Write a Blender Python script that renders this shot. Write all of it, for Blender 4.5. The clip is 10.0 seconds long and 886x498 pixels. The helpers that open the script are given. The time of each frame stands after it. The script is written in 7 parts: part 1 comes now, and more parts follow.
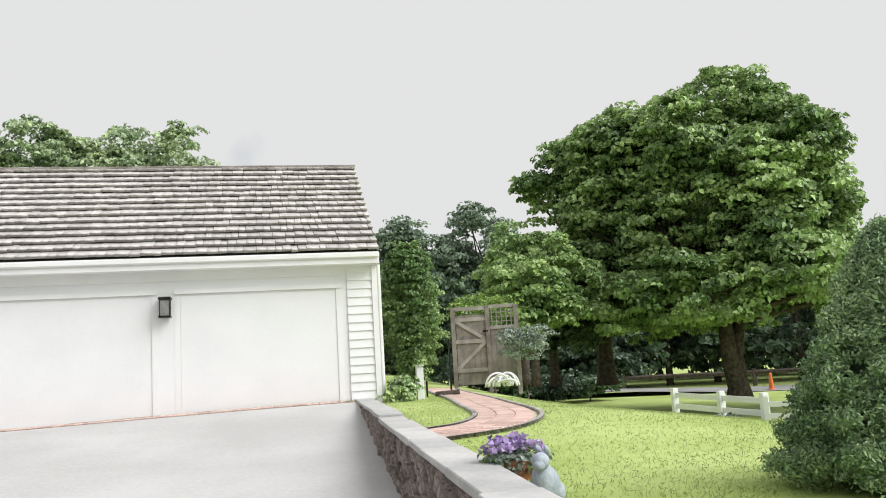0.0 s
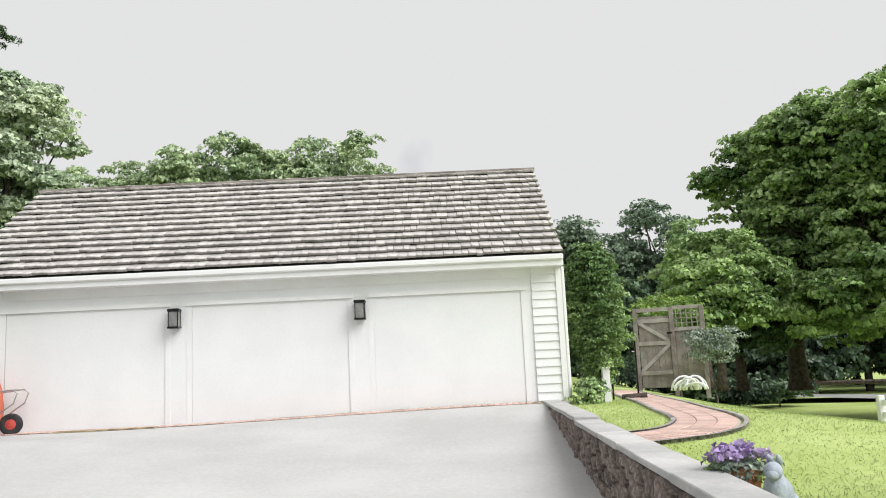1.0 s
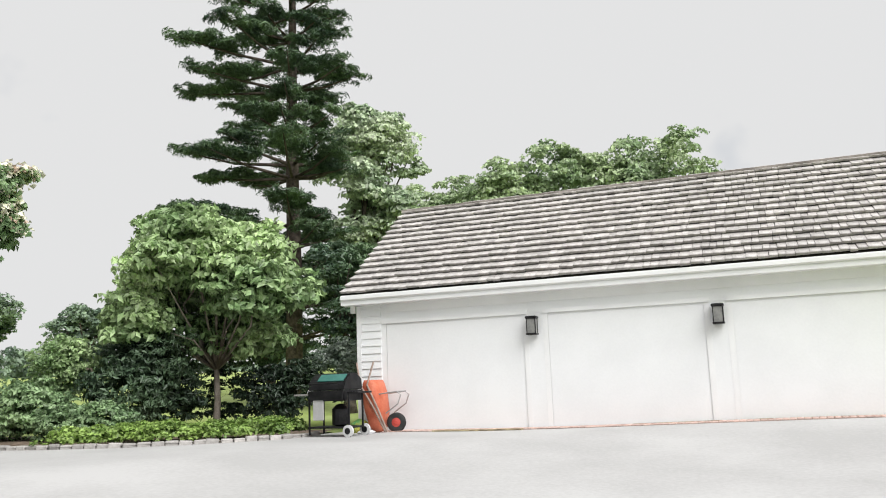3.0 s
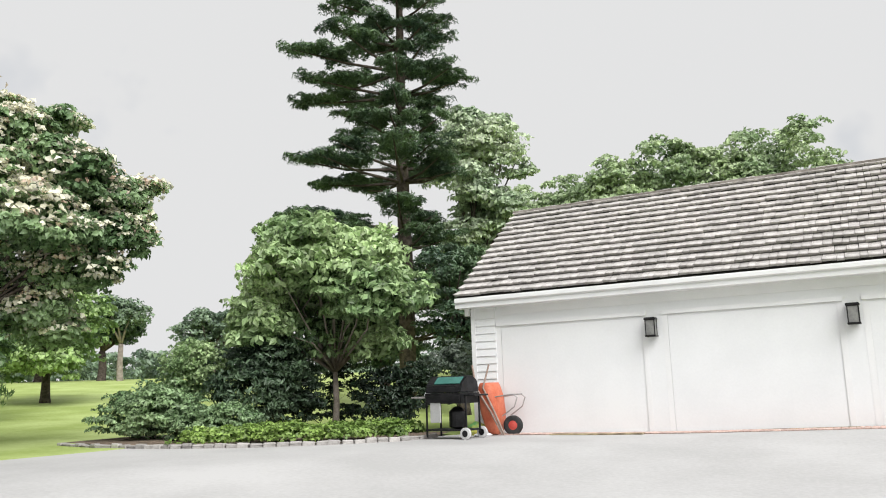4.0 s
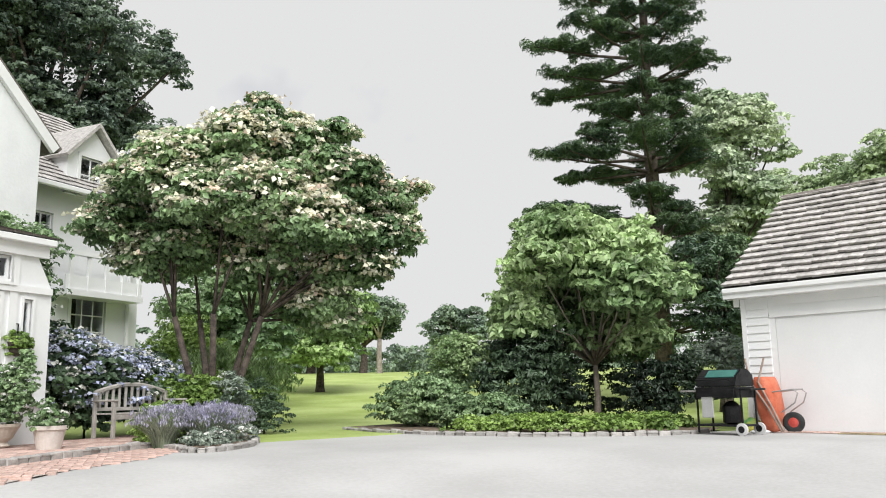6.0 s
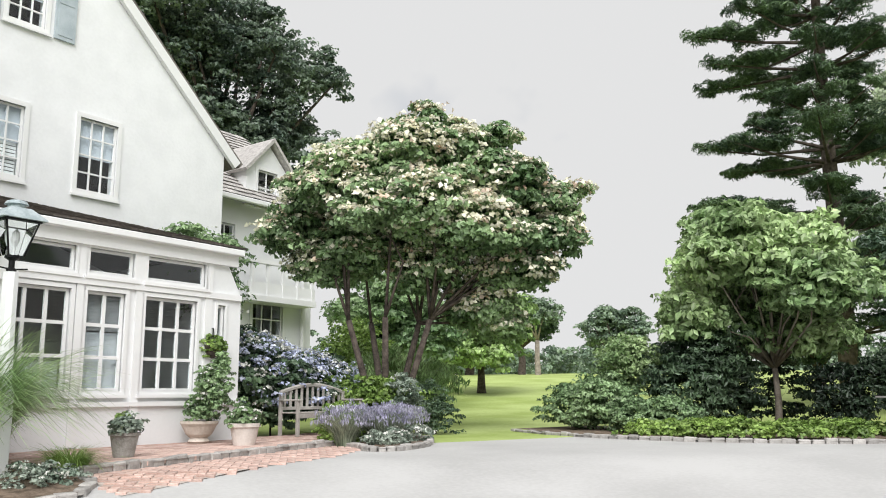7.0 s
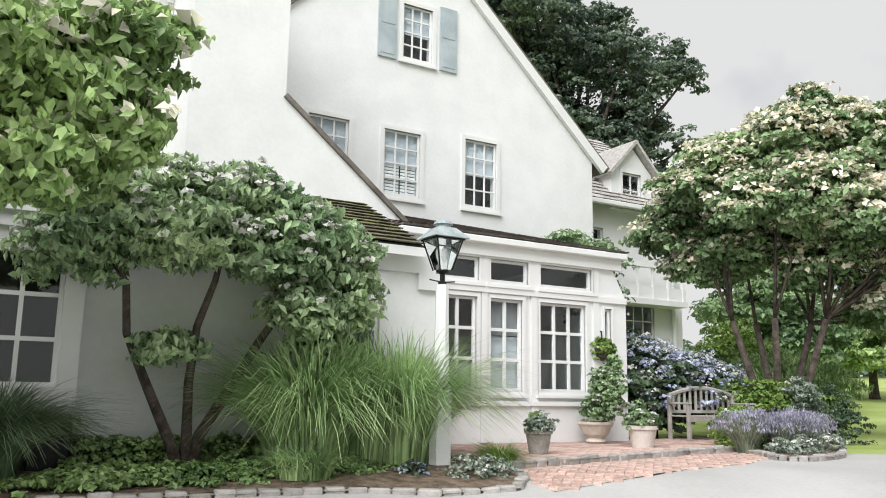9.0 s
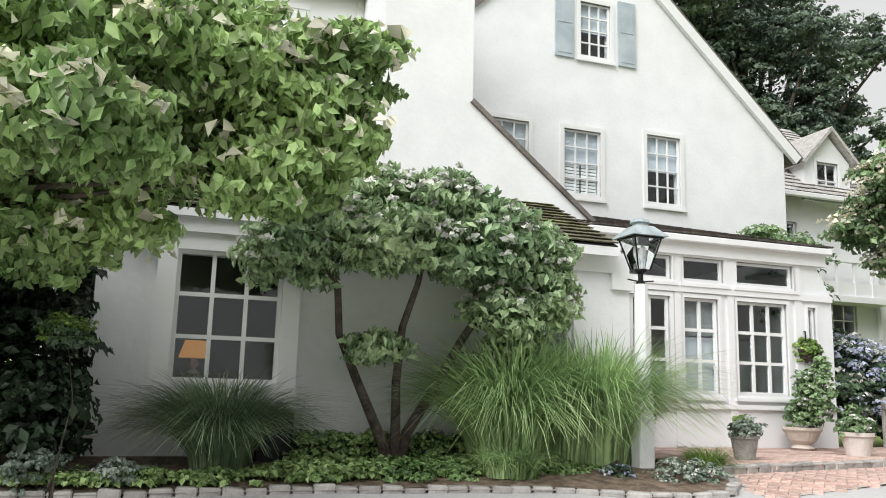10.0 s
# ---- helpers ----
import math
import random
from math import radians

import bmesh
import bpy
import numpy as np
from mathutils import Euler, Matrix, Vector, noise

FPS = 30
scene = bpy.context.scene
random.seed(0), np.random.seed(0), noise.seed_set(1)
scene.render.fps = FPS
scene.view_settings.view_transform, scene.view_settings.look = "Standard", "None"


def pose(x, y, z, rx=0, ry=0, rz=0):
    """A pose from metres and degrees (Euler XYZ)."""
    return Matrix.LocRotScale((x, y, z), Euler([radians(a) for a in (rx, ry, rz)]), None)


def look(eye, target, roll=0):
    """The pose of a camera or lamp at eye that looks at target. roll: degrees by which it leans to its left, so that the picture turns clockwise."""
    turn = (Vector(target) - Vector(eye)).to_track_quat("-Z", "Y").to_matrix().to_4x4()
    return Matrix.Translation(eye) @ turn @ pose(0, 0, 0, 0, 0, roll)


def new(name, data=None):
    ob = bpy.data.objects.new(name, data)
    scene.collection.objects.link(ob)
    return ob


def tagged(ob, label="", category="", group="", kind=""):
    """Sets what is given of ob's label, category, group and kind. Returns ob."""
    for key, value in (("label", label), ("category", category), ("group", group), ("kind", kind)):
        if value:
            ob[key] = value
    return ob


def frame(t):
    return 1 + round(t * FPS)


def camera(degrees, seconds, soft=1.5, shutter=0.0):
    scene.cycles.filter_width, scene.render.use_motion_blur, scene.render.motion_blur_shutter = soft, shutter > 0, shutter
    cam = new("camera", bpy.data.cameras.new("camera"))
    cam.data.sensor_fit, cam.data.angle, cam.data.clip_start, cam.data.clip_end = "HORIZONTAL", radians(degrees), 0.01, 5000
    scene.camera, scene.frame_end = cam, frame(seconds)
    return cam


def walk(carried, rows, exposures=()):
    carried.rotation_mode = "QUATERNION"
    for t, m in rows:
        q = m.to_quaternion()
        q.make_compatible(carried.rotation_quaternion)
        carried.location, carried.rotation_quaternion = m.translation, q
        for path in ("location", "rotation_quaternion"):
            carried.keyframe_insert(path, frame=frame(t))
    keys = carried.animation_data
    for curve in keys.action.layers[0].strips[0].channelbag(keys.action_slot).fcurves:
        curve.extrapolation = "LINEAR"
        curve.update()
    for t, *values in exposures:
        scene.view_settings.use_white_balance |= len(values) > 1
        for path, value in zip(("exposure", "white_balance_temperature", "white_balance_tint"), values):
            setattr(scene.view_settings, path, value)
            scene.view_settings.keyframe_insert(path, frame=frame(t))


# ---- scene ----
cam = camera(56.72, 10.0, soft=1.0)
PATH = [
    (0, (-0.22, -0.47, 0.647), (0.202, 1.466, 0.92), -3.43),
    (0.5, (-0.383, -0.566, 0.688), (-0.154, 1.401, 0.968), -2.9),
    (1, (-0.507, -0.564, 0.684), (-0.488, 1.414, 0.979), -2.74),
    (1.5, (-0.685, -0.575, 0.766), (-0.878, 1.394, 1.062), -2.49),
    (2, (-0.871, -0.639, 0.79), (-1.264, 1.298, 1.096), -2.39),
    (2.5, (-1.035, -0.736, 0.786), (-1.599, 1.156, 1.104), -2.28),
    (4, (-1.265, -0.8, 0.839), (-2.21, 0.93, 1.177), -1.99),
    (4.5, (-1.365, -0.809, 0.836), (-2.407, 0.864, 1.177), -1.81),
    (5, (-1.442, -0.916, 0.798), (-2.6, 0.679, 1.14), -1.38),
    (6.5, (-1.645, -1.248, 0.771), (-3.162, 0.009, 1.118), -0.76),
    (7, (-1.71, -1.375, 0.791), (-3.341, -0.272, 1.142), -0.42),
    (7.5, (-1.747, -1.485, 0.793), (-3.486, -0.561, 1.145), -0.22),
    (8, (-1.831, -1.636, 0.81), (-3.662, -0.913, 1.162), 0.12),
    (8.5, (-1.867, -1.817, 0.812), (-3.763, -1.285, 1.164), 0.42),
    (9, (-1.838, -2.031, 0.831), (-3.777, -1.687, 1.178), 0.87),
    (9.5, (-1.799, -2.213, 0.842), (-3.764, -2.069, 1.183), 1.25),
    (10, (-1.81, -2.393, 0.82), (-3.78, -2.447, 1.16), 1.6),
]
walk(cam, [(t, look(eye, target, roll)) for t, eye, target, roll in PATH])

# ---- light ----
world = bpy.data.worlds.new("world")
scene.world = world
world.use_nodes = True
wn, wl = world.node_tree.nodes, world.node_tree.links
SUN_DIR = Vector((0.71, -0.46, 0.80)).normalized()
sky = wn.new("ShaderNodeTexSky")
sky.sky_type = "NISHITA"
sky.sun_disc = False
sky.sun_elevation = math.asin(SUN_DIR.z)
sky.sun_rotation = math.atan2(SUN_DIR.x, SUN_DIR.y)
sky_tone = wn.new("ShaderNodeVectorMath")
sky_tone.operation = "SCALE"
sky_tone.inputs["Scale"].default_value = 0.075
wl.new(sky.outputs[0], sky_tone.inputs[0])
sky_at = wn.new("ShaderNodeTexCoord")
cloud = wn.new("ShaderNodeTexNoise")
cloud.inputs["Scale"].default_value = 2.6
cloud.inputs["Detail"].default_value = 5
wl.new(sky_at.outputs["Generated"], cloud.inputs["Vector"])
cover = wn.new("ShaderNodeValToRGB")
cover.color_ramp.elements[0].position, cover.color_ramp.elements[0].color = 0.24, (0.55, 0.55, 0.55, 1)
cover.color_ramp.elements[1].position, cover.color_ramp.elements[1].color = 0.36, (1, 1, 1, 1)
wl.new(cloud.outputs[0], cover.inputs[0])
sky_mix = wn.new("ShaderNodeMixRGB")
sky_mix.inputs[2].default_value = (0.645, 0.647, 0.65, 1)
wl.new(cover.outputs[0], sky_mix.inputs[0])
wl.new(sky_tone.outputs[0], sky_mix.inputs[1])
wl.new(sky_mix.outputs[0], wn["Background"].inputs[0])
wn["Background"].inputs[1].default_value = 1.0
sun = new("sun", bpy.data.lights.new("sun", "SUN"))
sun.data.energy, sun.data.angle, sun.data.color = 3.25, radians(45), (1.0, 0.99, 0.98)
sun.matrix_world = look(SUN_DIR * 60, (0, 0, 0))
scene.view_settings.exposure = 0.26

# ---- materials ----
def mat(name, c1, c2, scale=4.0, rough=0.8, bump=0.15, fine=40.0, metal=0.0, vary=0.0, spec=0.3, island=0.0, sub=0.0):
    """Two-tone noise surface with fine grain; vary: per-object tone, island: per-piece tone."""
    m = bpy.data.materials.new(name)
    m.use_nodes = True
    nt, lk = m.node_tree.nodes, m.node_tree.links
    b = nt["Principled BSDF"]
    tc = nt.new("ShaderNodeTexCoord")
    n1 = nt.new("ShaderNodeTexNoise")
    n1.inputs["Scale"].default_value, n1.inputs["Detail"].default_value = scale, 4
    lk.new(tc.outputs["Object"], n1.inputs["Vector"])
    n2 = nt.new("ShaderNodeTexNoise")
    n2.inputs["Scale"].default_value, n2.inputs["Detail"].default_value = fine, 3
    lk.new(tc.outputs["Object"], n2.inputs["Vector"])
    ramp = nt.new("ShaderNodeValToRGB")
    ramp.color_ramp.elements[0].position, ramp.color_ramp.elements[0].color = 0.35, (*c1, 1)
    ramp.color_ramp.elements[1].position, ramp.color_ramp.elements[1].color = 0.65, (*c2, 1)
    add = nt.new("ShaderNodeMath")
    add.operation = "MULTIPLY_ADD"
    add.inputs[1].default_value, add.inputs[2].default_value = 0.4, -0.2
    lk.new(n2.outputs[0], add.inputs[0])
    tot = nt.new("ShaderNodeMath")
    lk.new(n1.outputs[0], tot.inputs[0])
    lk.new(add.outputs[0], tot.inputs[1])
    lk.new(tot.outputs[0], ramp.inputs[0])
    col = ramp.outputs[0]
    for amount, kind, sock in ((vary, "ShaderNodeObjectInfo", "Random"), (island, "ShaderNodeNewGeometry", "Random Per Island")):
        if amount:
            src = nt.new(kind)
            mr = nt.new("ShaderNodeMapRange")
            mr.inputs["To Min"].default_value, mr.inputs["To Max"].default_value = 1 - amount, 1 + amount
            lk.new(src.outputs[sock], mr.inputs[0])
            hs = nt.new("ShaderNodeHueSaturation")
            lk.new(mr.outputs[0], hs.inputs["Value"])
            lk.new(col, hs.inputs["Color"])
            col = hs.outputs[0]
    lk.new(col, b.inputs["Base Color"])
    b.inputs["Roughness"].default_value, b.inputs["Metallic"].default_value = rough, metal
    b.inputs["Specular IOR Level"].default_value = spec
    if bump:
        bp = nt.new("ShaderNodeBump")
        bp.inputs["Strength"].default_value, bp.inputs["Distance"].default_value = bump, 0.02
        lk.new(n2.outputs[0], bp.inputs["Height"])
        lk.new(bp.outputs[0], b.inputs["Normal"])
    return m


def leaf_mat(name, c1, c2, rough=0.42, scale=0.6, glow=0.3, island=0.45):
    """Leaves: tone by piece and by patch, light passing through."""
    m = mat(name, c1, c2, scale=scale, rough=rough, bump=0, fine=9.0, island=island, spec=0.5)
    nt, lk = m.node_tree.nodes, m.node_tree.links
    b = nt["Principled BSDF"]
    src = b.inputs["Base Color"].links[0].from_socket
    tr = nt.new("ShaderNodeBsdfTranslucent")
    lk.new(src, tr.inputs[0])
    mx = nt.new("ShaderNodeMixShader")
    mx.inputs[0].default_value = glow
    lk.new(b.outputs[0], mx.inputs[1])
    lk.new(tr.outputs[0], mx.inputs[2])
    lk.new(mx.outputs[0], nt["Material Output"].inputs[0])
    return m


def glass_mat(name, tint=(0.9, 0.95, 0.95)):
    m = bpy.data.materials.new(name)
    m.use_nodes = True
    b = m.node_tree.nodes["Principled BSDF"]
    b.inputs["Base Color"].default_value = (*tint, 1)
    b.inputs["Transmission Weight"].default_value, b.inputs["Roughness"].default_value, b.inputs["IOR"].default_value = 1.0, 0.0, 1.42
    return m


WHITE = mat("white_paint", (0.75, 0.76, 0.77), (0.79, 0.80, 0.81), 1.2, 0.55, 0.05, 25)
WHITE_BRICK = mat("white_painted_brick", (0.77, 0.78, 0.80), (0.83, 0.84, 0.86), 1.5, 0.7, 0.25, 14)
TRIM = mat("white_trim", (0.76, 0.765, 0.77), (0.80, 0.805, 0.81), 2, 0.45, 0.03)
GREY_WALL = mat("white_wall_weathered", (0.76, 0.77, 0.78), (0.83, 0.84, 0.85), 1.0, 0.75, 0.2, 12)
SHINGLE = mat("weathered_cedar_shingle", (0.36, 0.34, 0.33), (0.54, 0.52, 0.50), 11, 0.9, 0.6, 40, vary=0.16, island=0.16)
SHINGLE_DARK = mat("dark_cedar_shingle", (0.13, 0.115, 0.105), (0.25, 0.225, 0.21), 2.5, 0.9, 0.5, 30, vary=0.25, island=0.25)
SHINGLE_MOSS = mat("mossy_shingle", (0.12, 0.105, 0.09), (0.17, 0.18, 0.07), 3.0, 0.95, 0.6, 22, vary=0.25, island=0.25)
UNDERLAY = mat("roof_underlay", (0.03, 0.028, 0.026), (0.05, 0.045, 0.04), 4, 0.9, 0.1)
CONCRETE = mat("pale_concrete", (0.42, 0.415, 0.41), (0.51, 0.505, 0.50), 0.5, 0.85, 0.15, 18)
BRICK = mat("red_brick", (0.44, 0.29, 0.245), (0.60, 0.46, 0.41), 5, 0.85, 0.3, 40, vary=0.2, island=0.2)
BRICK_BED = mat("sand_joint", (0.42, 0.36, 0.32), (0.52, 0.46, 0.42), 8, 0.95, 0.2)
STONE = mat("field_stone", (0.12, 0.095, 0.085), (0.30, 0.25, 0.225), 5, 0.9, 0.6, 25, vary=0.35, island=0.35)
MORTAR = mat("mortar", (0.30, 0.28, 0.26), (0.40, 0.38, 0.36), 8, 0.95, 0.3)
FLAG = mat("bluestone_flag", (0.40, 0.40, 0.395), (0.52, 0.51, 0.50), 2, 0.8, 0.25, 22, vary=0.08)
GRANITE = mat("granite_sett", (0.30, 0.285, 0.27), (0.46, 0.44, 0.42), 6, 0.9, 0.4, 40, vary=0.2, island=0.2)
SOIL = mat("mulch", (0.10, 0.075, 0.055), (0.25, 0.19, 0.145), 9, 0.95, 0.6, 50)
GRASS = mat("lawn_grass", (0.30, 0.385, 0.10), (0.43, 0.52, 0.19), 0.5, 0.9, 0.6, 9)
BARK = mat("bark", (0.05, 0.04, 0.034), (0.13, 0.105, 0.09), 8, 0.95, 0.8, 30)
BARK_PALE = mat("pale_bark", (0.20, 0.17, 0.14), (0.34, 0.30, 0.26), 6, 0.95, 0.6, 30)
WOOD_GREY = mat("weathered_grey_wood", (0.17, 0.145, 0.135), (0.28, 0.25, 0.235), 4, 0.9, 0.4, 35, vary=0.12)
TEAK = mat("silvered_teak", (0.30, 0.28, 0.26), (0.42, 0.40, 0.37), 5, 0.85, 0.3, 40)
# unseen room surfaces, the indoor gloom painted in as a near-black colour
ROOM_SHADE = mat("room_painted_dim", (0.03, 0.028, 0.026), (0.06, 0.055, 0.05), 1, 0.9, 0)
BLACK_METAL = mat("black_metal", (0.012, 0.012, 0.013), (0.03, 0.03, 0.032), 6, 0.4, 0.05, metal=0.6)
GLASS = glass_mat("window_glass")
MAPLE_LEAF = leaf_mat("maple_leaf", (0.11, 0.20, 0.06), (0.42, 0.57, 0.23))
DOG_LEAF = leaf_mat("dogwood_leaf", (0.133, 0.226, 0.104), (0.380, 0.520, 0.276))
LIGHT_LEAF = leaf_mat("light_leaf", (0.19, 0.30, 0.13), (0.52, 0.66, 0.34))
GREY_LEAF = leaf_mat("grey_green_leaf", (0.062, 0.098, 0.076), (0.230, 0.300, 0.218))
DARK_LEAF = leaf_mat("dark_leaf", (0.043, 0.078, 0.048), (0.150, 0.230, 0.127))
SHRUB_LEAF = leaf_mat("dogwood_shrub_leaf", (0.22, 0.34, 0.18), (0.6, 0.72, 0.43))
KOUSA_LEAF = leaf_mat("kousa_leaf", (0.15, 0.26, 0.09), (0.44, 0.59, 0.25))
# near-black leaf: the shade under the trees is put into its colour
SHADE_TONED_LEAF = leaf_mat("shade_toned_leaf", (0.012, 0.025, 0.015), (0.050, 0.085, 0.046))
# paler leaf for distant trees; the haze of distance is mixed into its colour
HAZE_LEAF = leaf_mat("hazed_far_leaf", (0.125, 0.187, 0.133), (0.280, 0.370, 0.253))
PINE_LEAF = leaf_mat("pine_needle", (0.039, 0.078, 0.049), (0.160, 0.250, 0.121), glow=0.1)
CONE_LEAF = leaf_mat("spruce_needle", (0.16, 0.27, 0.13), (0.46, 0.6, 0.33), glow=0.15)
GRASS_BLADE = leaf_mat("grass_blade", (0.22, 0.35, 0.14), (0.54, 0.7, 0.36), scale=1.5)
YELLOW_LEAF = leaf_mat("yellow_green_leaf", (0.133, 0.226, 0.052), (0.330, 0.470, 0.127), scale=1.5)
SILVER_LEAF = leaf_mat("silver_leaf", (0.156, 0.218, 0.162), (0.400, 0.460, 0.391), scale=2)
CREAM_FLOWER = leaf_mat("cream_flower", (0.76, 0.74, 0.58), (0.9, 0.87, 0.74), scale=2)
PINK_FLOWER = leaf_mat("blush_flower", (0.78, 0.6, 0.48), (0.86, 0.74, 0.62), scale=2)
BLUE_FLOWER = leaf_mat("blue_flower", (0.46, 0.5, 0.70), (0.70, 0.74, 0.86), scale=2)
PURPLE_FLOWER = leaf_mat("purple_flower", (0.36, 0.24, 0.52), (0.62, 0.5, 0.74), scale=8)
WHITE_FLOWER = leaf_mat("white_flower", (0.65, 0.66, 0.60), (0.8, 0.8, 0.76), scale=2)

# ---- mesh helpers ----
rng = np.random.default_rng(7)


def mesh_ob(name, data, material, parent=None, label=""):
    ob = new(name, data)
    if material is not None and not data.materials:
        data.materials.append(material)
    if parent is not None:
        ob.parent = parent
    if label:
        ob["label"] = label
    return ob


def part(name, bm, material, parent=None, label="", smooth=False):
    data = bpy.data.meshes.new(name)
    bm.to_mesh(data)
    bm.free()
    if smooth:
        for p in data.polygons:
            p.use_smooth = True
    return mesh_ob(name, data, material, parent, label)


def group_at(name, m=None):
    ob = new(name)
    ob.empty_display_size = 0.2
    if m is not None:
        ob.matrix_world = m
    return ob


def box(bm, x0, x1, y0, y1, z0, z1, m=None, bevel=0.0):
    r = bmesh.ops.create_cube(bm, size=1)
    vs = r["verts"]
    for v in vs:
        v.co = Vector((x0 + (v.co.x + 0.5) * (x1 - x0), y0 + (v.co.y + 0.5) * (y1 - y0), z0 + (v.co.z + 0.5) * (z1 - z0)))
        if m is not None:
            v.co = m @ v.co
    if bevel:
        es = {e for v in vs for e in v.link_edges}
        bmesh.ops.bevel(bm, geom=list(es), offset=bevel, segments=1, affect="EDGES")
    return vs


def boxed(name, dims, material, parent=None, label="", m=None, bevel=0.0):
    bm = bmesh.new()
    box(bm, *dims, m=m, bevel=bevel)
    return part(name, bm, material, parent, label)


def lathe(bm, profile, at=(0, 0, 0), seg=20, m=None):
    """Turned shape from (radius, height) pairs."""
    rings = []
    for r, z in profile:
        ring = []
        for k in range(seg):
            a = 2 * math.pi * k / seg
            co = Vector((at[0] + r * math.cos(a), at[1] + r * math.sin(a), at[2] + z))
            ring.append(bm.verts.new(m @ co if m is not None else co))
        rings.append(ring)
    for a, b in zip(rings, rings[1:]):
        for k in range(seg):
            bm.faces.new((a[k], a[(k + 1) % seg], b[(k + 1) % seg], b[k]))
    if profile[0][0] > 1e-4:
        bm.faces.new(rings[0][::-1])
    if profile[-1][0] > 1e-4:
        bm.faces.new(rings[-1])


def tube(bm, pts, radii, seg=8):
    """A tapered limb along points."""
    rings = []
    pts = [Vector(p) for p in pts]
    for i, p in enumerate(pts):
        d = (pts[min(i + 1, len(pts) - 1)] - pts[max(i - 1, 0)]).normalized()
        a = d.cross(Vector((0.31, 0.9, 0.17))).normalized()
        b = d.cross(a)
        r = radii[i] if not isinstance(radii, (int, float)) else radii
        rings.append([bm.verts.new(p + (a * math.cos(2 * math.pi * k / seg) + b * math.sin(2 * math.pi * k / seg)) * r) for k in range(seg)])
    for q, w in zip(rings, rings[1:]):
        for k in range(seg):
            bm.faces.new((q[k], q[(k + 1) % seg], w[(k + 1) % seg], w[k]))
    bm.faces.new(rings[0][::-1])
    bm.faces.new(rings[-1])


def prism(bm, poly, d0, d1, m=None):
    """A flat outline in (u, z), given thickness along d."""
    f = [bm.verts.new(m @ Vector((u, d0, z)) if m is not None else (u, d0, z)) for u, z in poly]
    b = [bm.verts.new(m @ Vector((u, d1, z)) if m is not None else (u, d1, z)) for u, z in poly]
    bm.faces.new(f)
    bm.faces.new(b[::-1])
    n = len(poly)
    for k in range(n):
        bm.faces.new((f[k], b[k], b[(k + 1) % n], f[(k + 1) % n]))


def clip(poly, axis, value, keep_above):
    out = []
    for a, b in zip(poly, poly[1:] + poly[:1]):
        ia, ib = ((a[axis] >= value) == keep_above or a[axis] == value), ((b[axis] >= value) == keep_above or b[axis] == value)
        if ia:
            out.append(a)
        if ia != ib:
            t = (value - a[axis]) / (b[axis] - a[axis])
            out.append((a[0] + t * (b[0] - a[0]), a[1] + t * (b[1] - a[1])))
    return out


def wall_mesh(bm, outline, holes, d0, d1):
    """A wall of convex outline in (u, z) between depths d0 and d1, with rectangular openings (u0, u1, z0, z1)."""
    us = sorted({p[0] for p in outline} | {h[0] for h in holes} | {h[1] for h in holes})
    zs = sorted({min(p[1] for p in outline), max(p[1] for p in outline)} | {h[2] for h in holes} | {h[3] for h in holes})
    for u0, u1 in zip(us, us[1:]):
        for z0, z1 in zip(zs, zs[1:]):
            cu, cz = (u0 + u1) / 2, (z0 + z1) / 2
            if any(h[0] < cu < h[1] and h[2] < cz < h[3] for h in holes):
                continue
            poly = list(outline)
            for ax, v, up in ((0, u0, True), (0, u1, False), (1, z0, True), (1, z1, False)):
                poly = clip(poly, ax, v, up)
                if len(poly) < 3:
                    break
            if len(poly) >= 3:
                area = sum(a[0] * b[1] - a[1] * b[0] for a, b in zip(poly, poly[1:] + poly[:1])) / 2
                if abs(area) > 1e-4:
                    prism(bm, poly if area > 0 else poly[::-1], d0, d1)
    bmesh.ops.remove_doubles(bm, verts=bm.verts[:], dist=1e-4)
    bm.verts.index_update()
    seen = {}
    for f in bm.faces:
        seen.setdefault(frozenset(v.index for v in f.verts), []).append(f)
    bmesh.ops.delete(bm, geom=[f for fs in seen.values() if len(fs) > 1 for f in fs], context="FACES_ONLY")


# ---- foliage ----
def rot_to(normals, spin):
    """Two unit side vectors for each normal, turned by spin."""
    ref = np.where(np.abs(normals[:, 2:3]) < 0.9, np.array([[0, 0, 1.0]]), np.array([[1.0, 0, 0]]))
    a = np.cross(normals, ref)
    a /= np.linalg.norm(a, axis=1, keepdims=True)
    b = np.cross(normals, a)
    c, s = np.cos(spin)[:, None], np.sin(spin)[:, None]
    return a * c + b * s, b * c - a * s


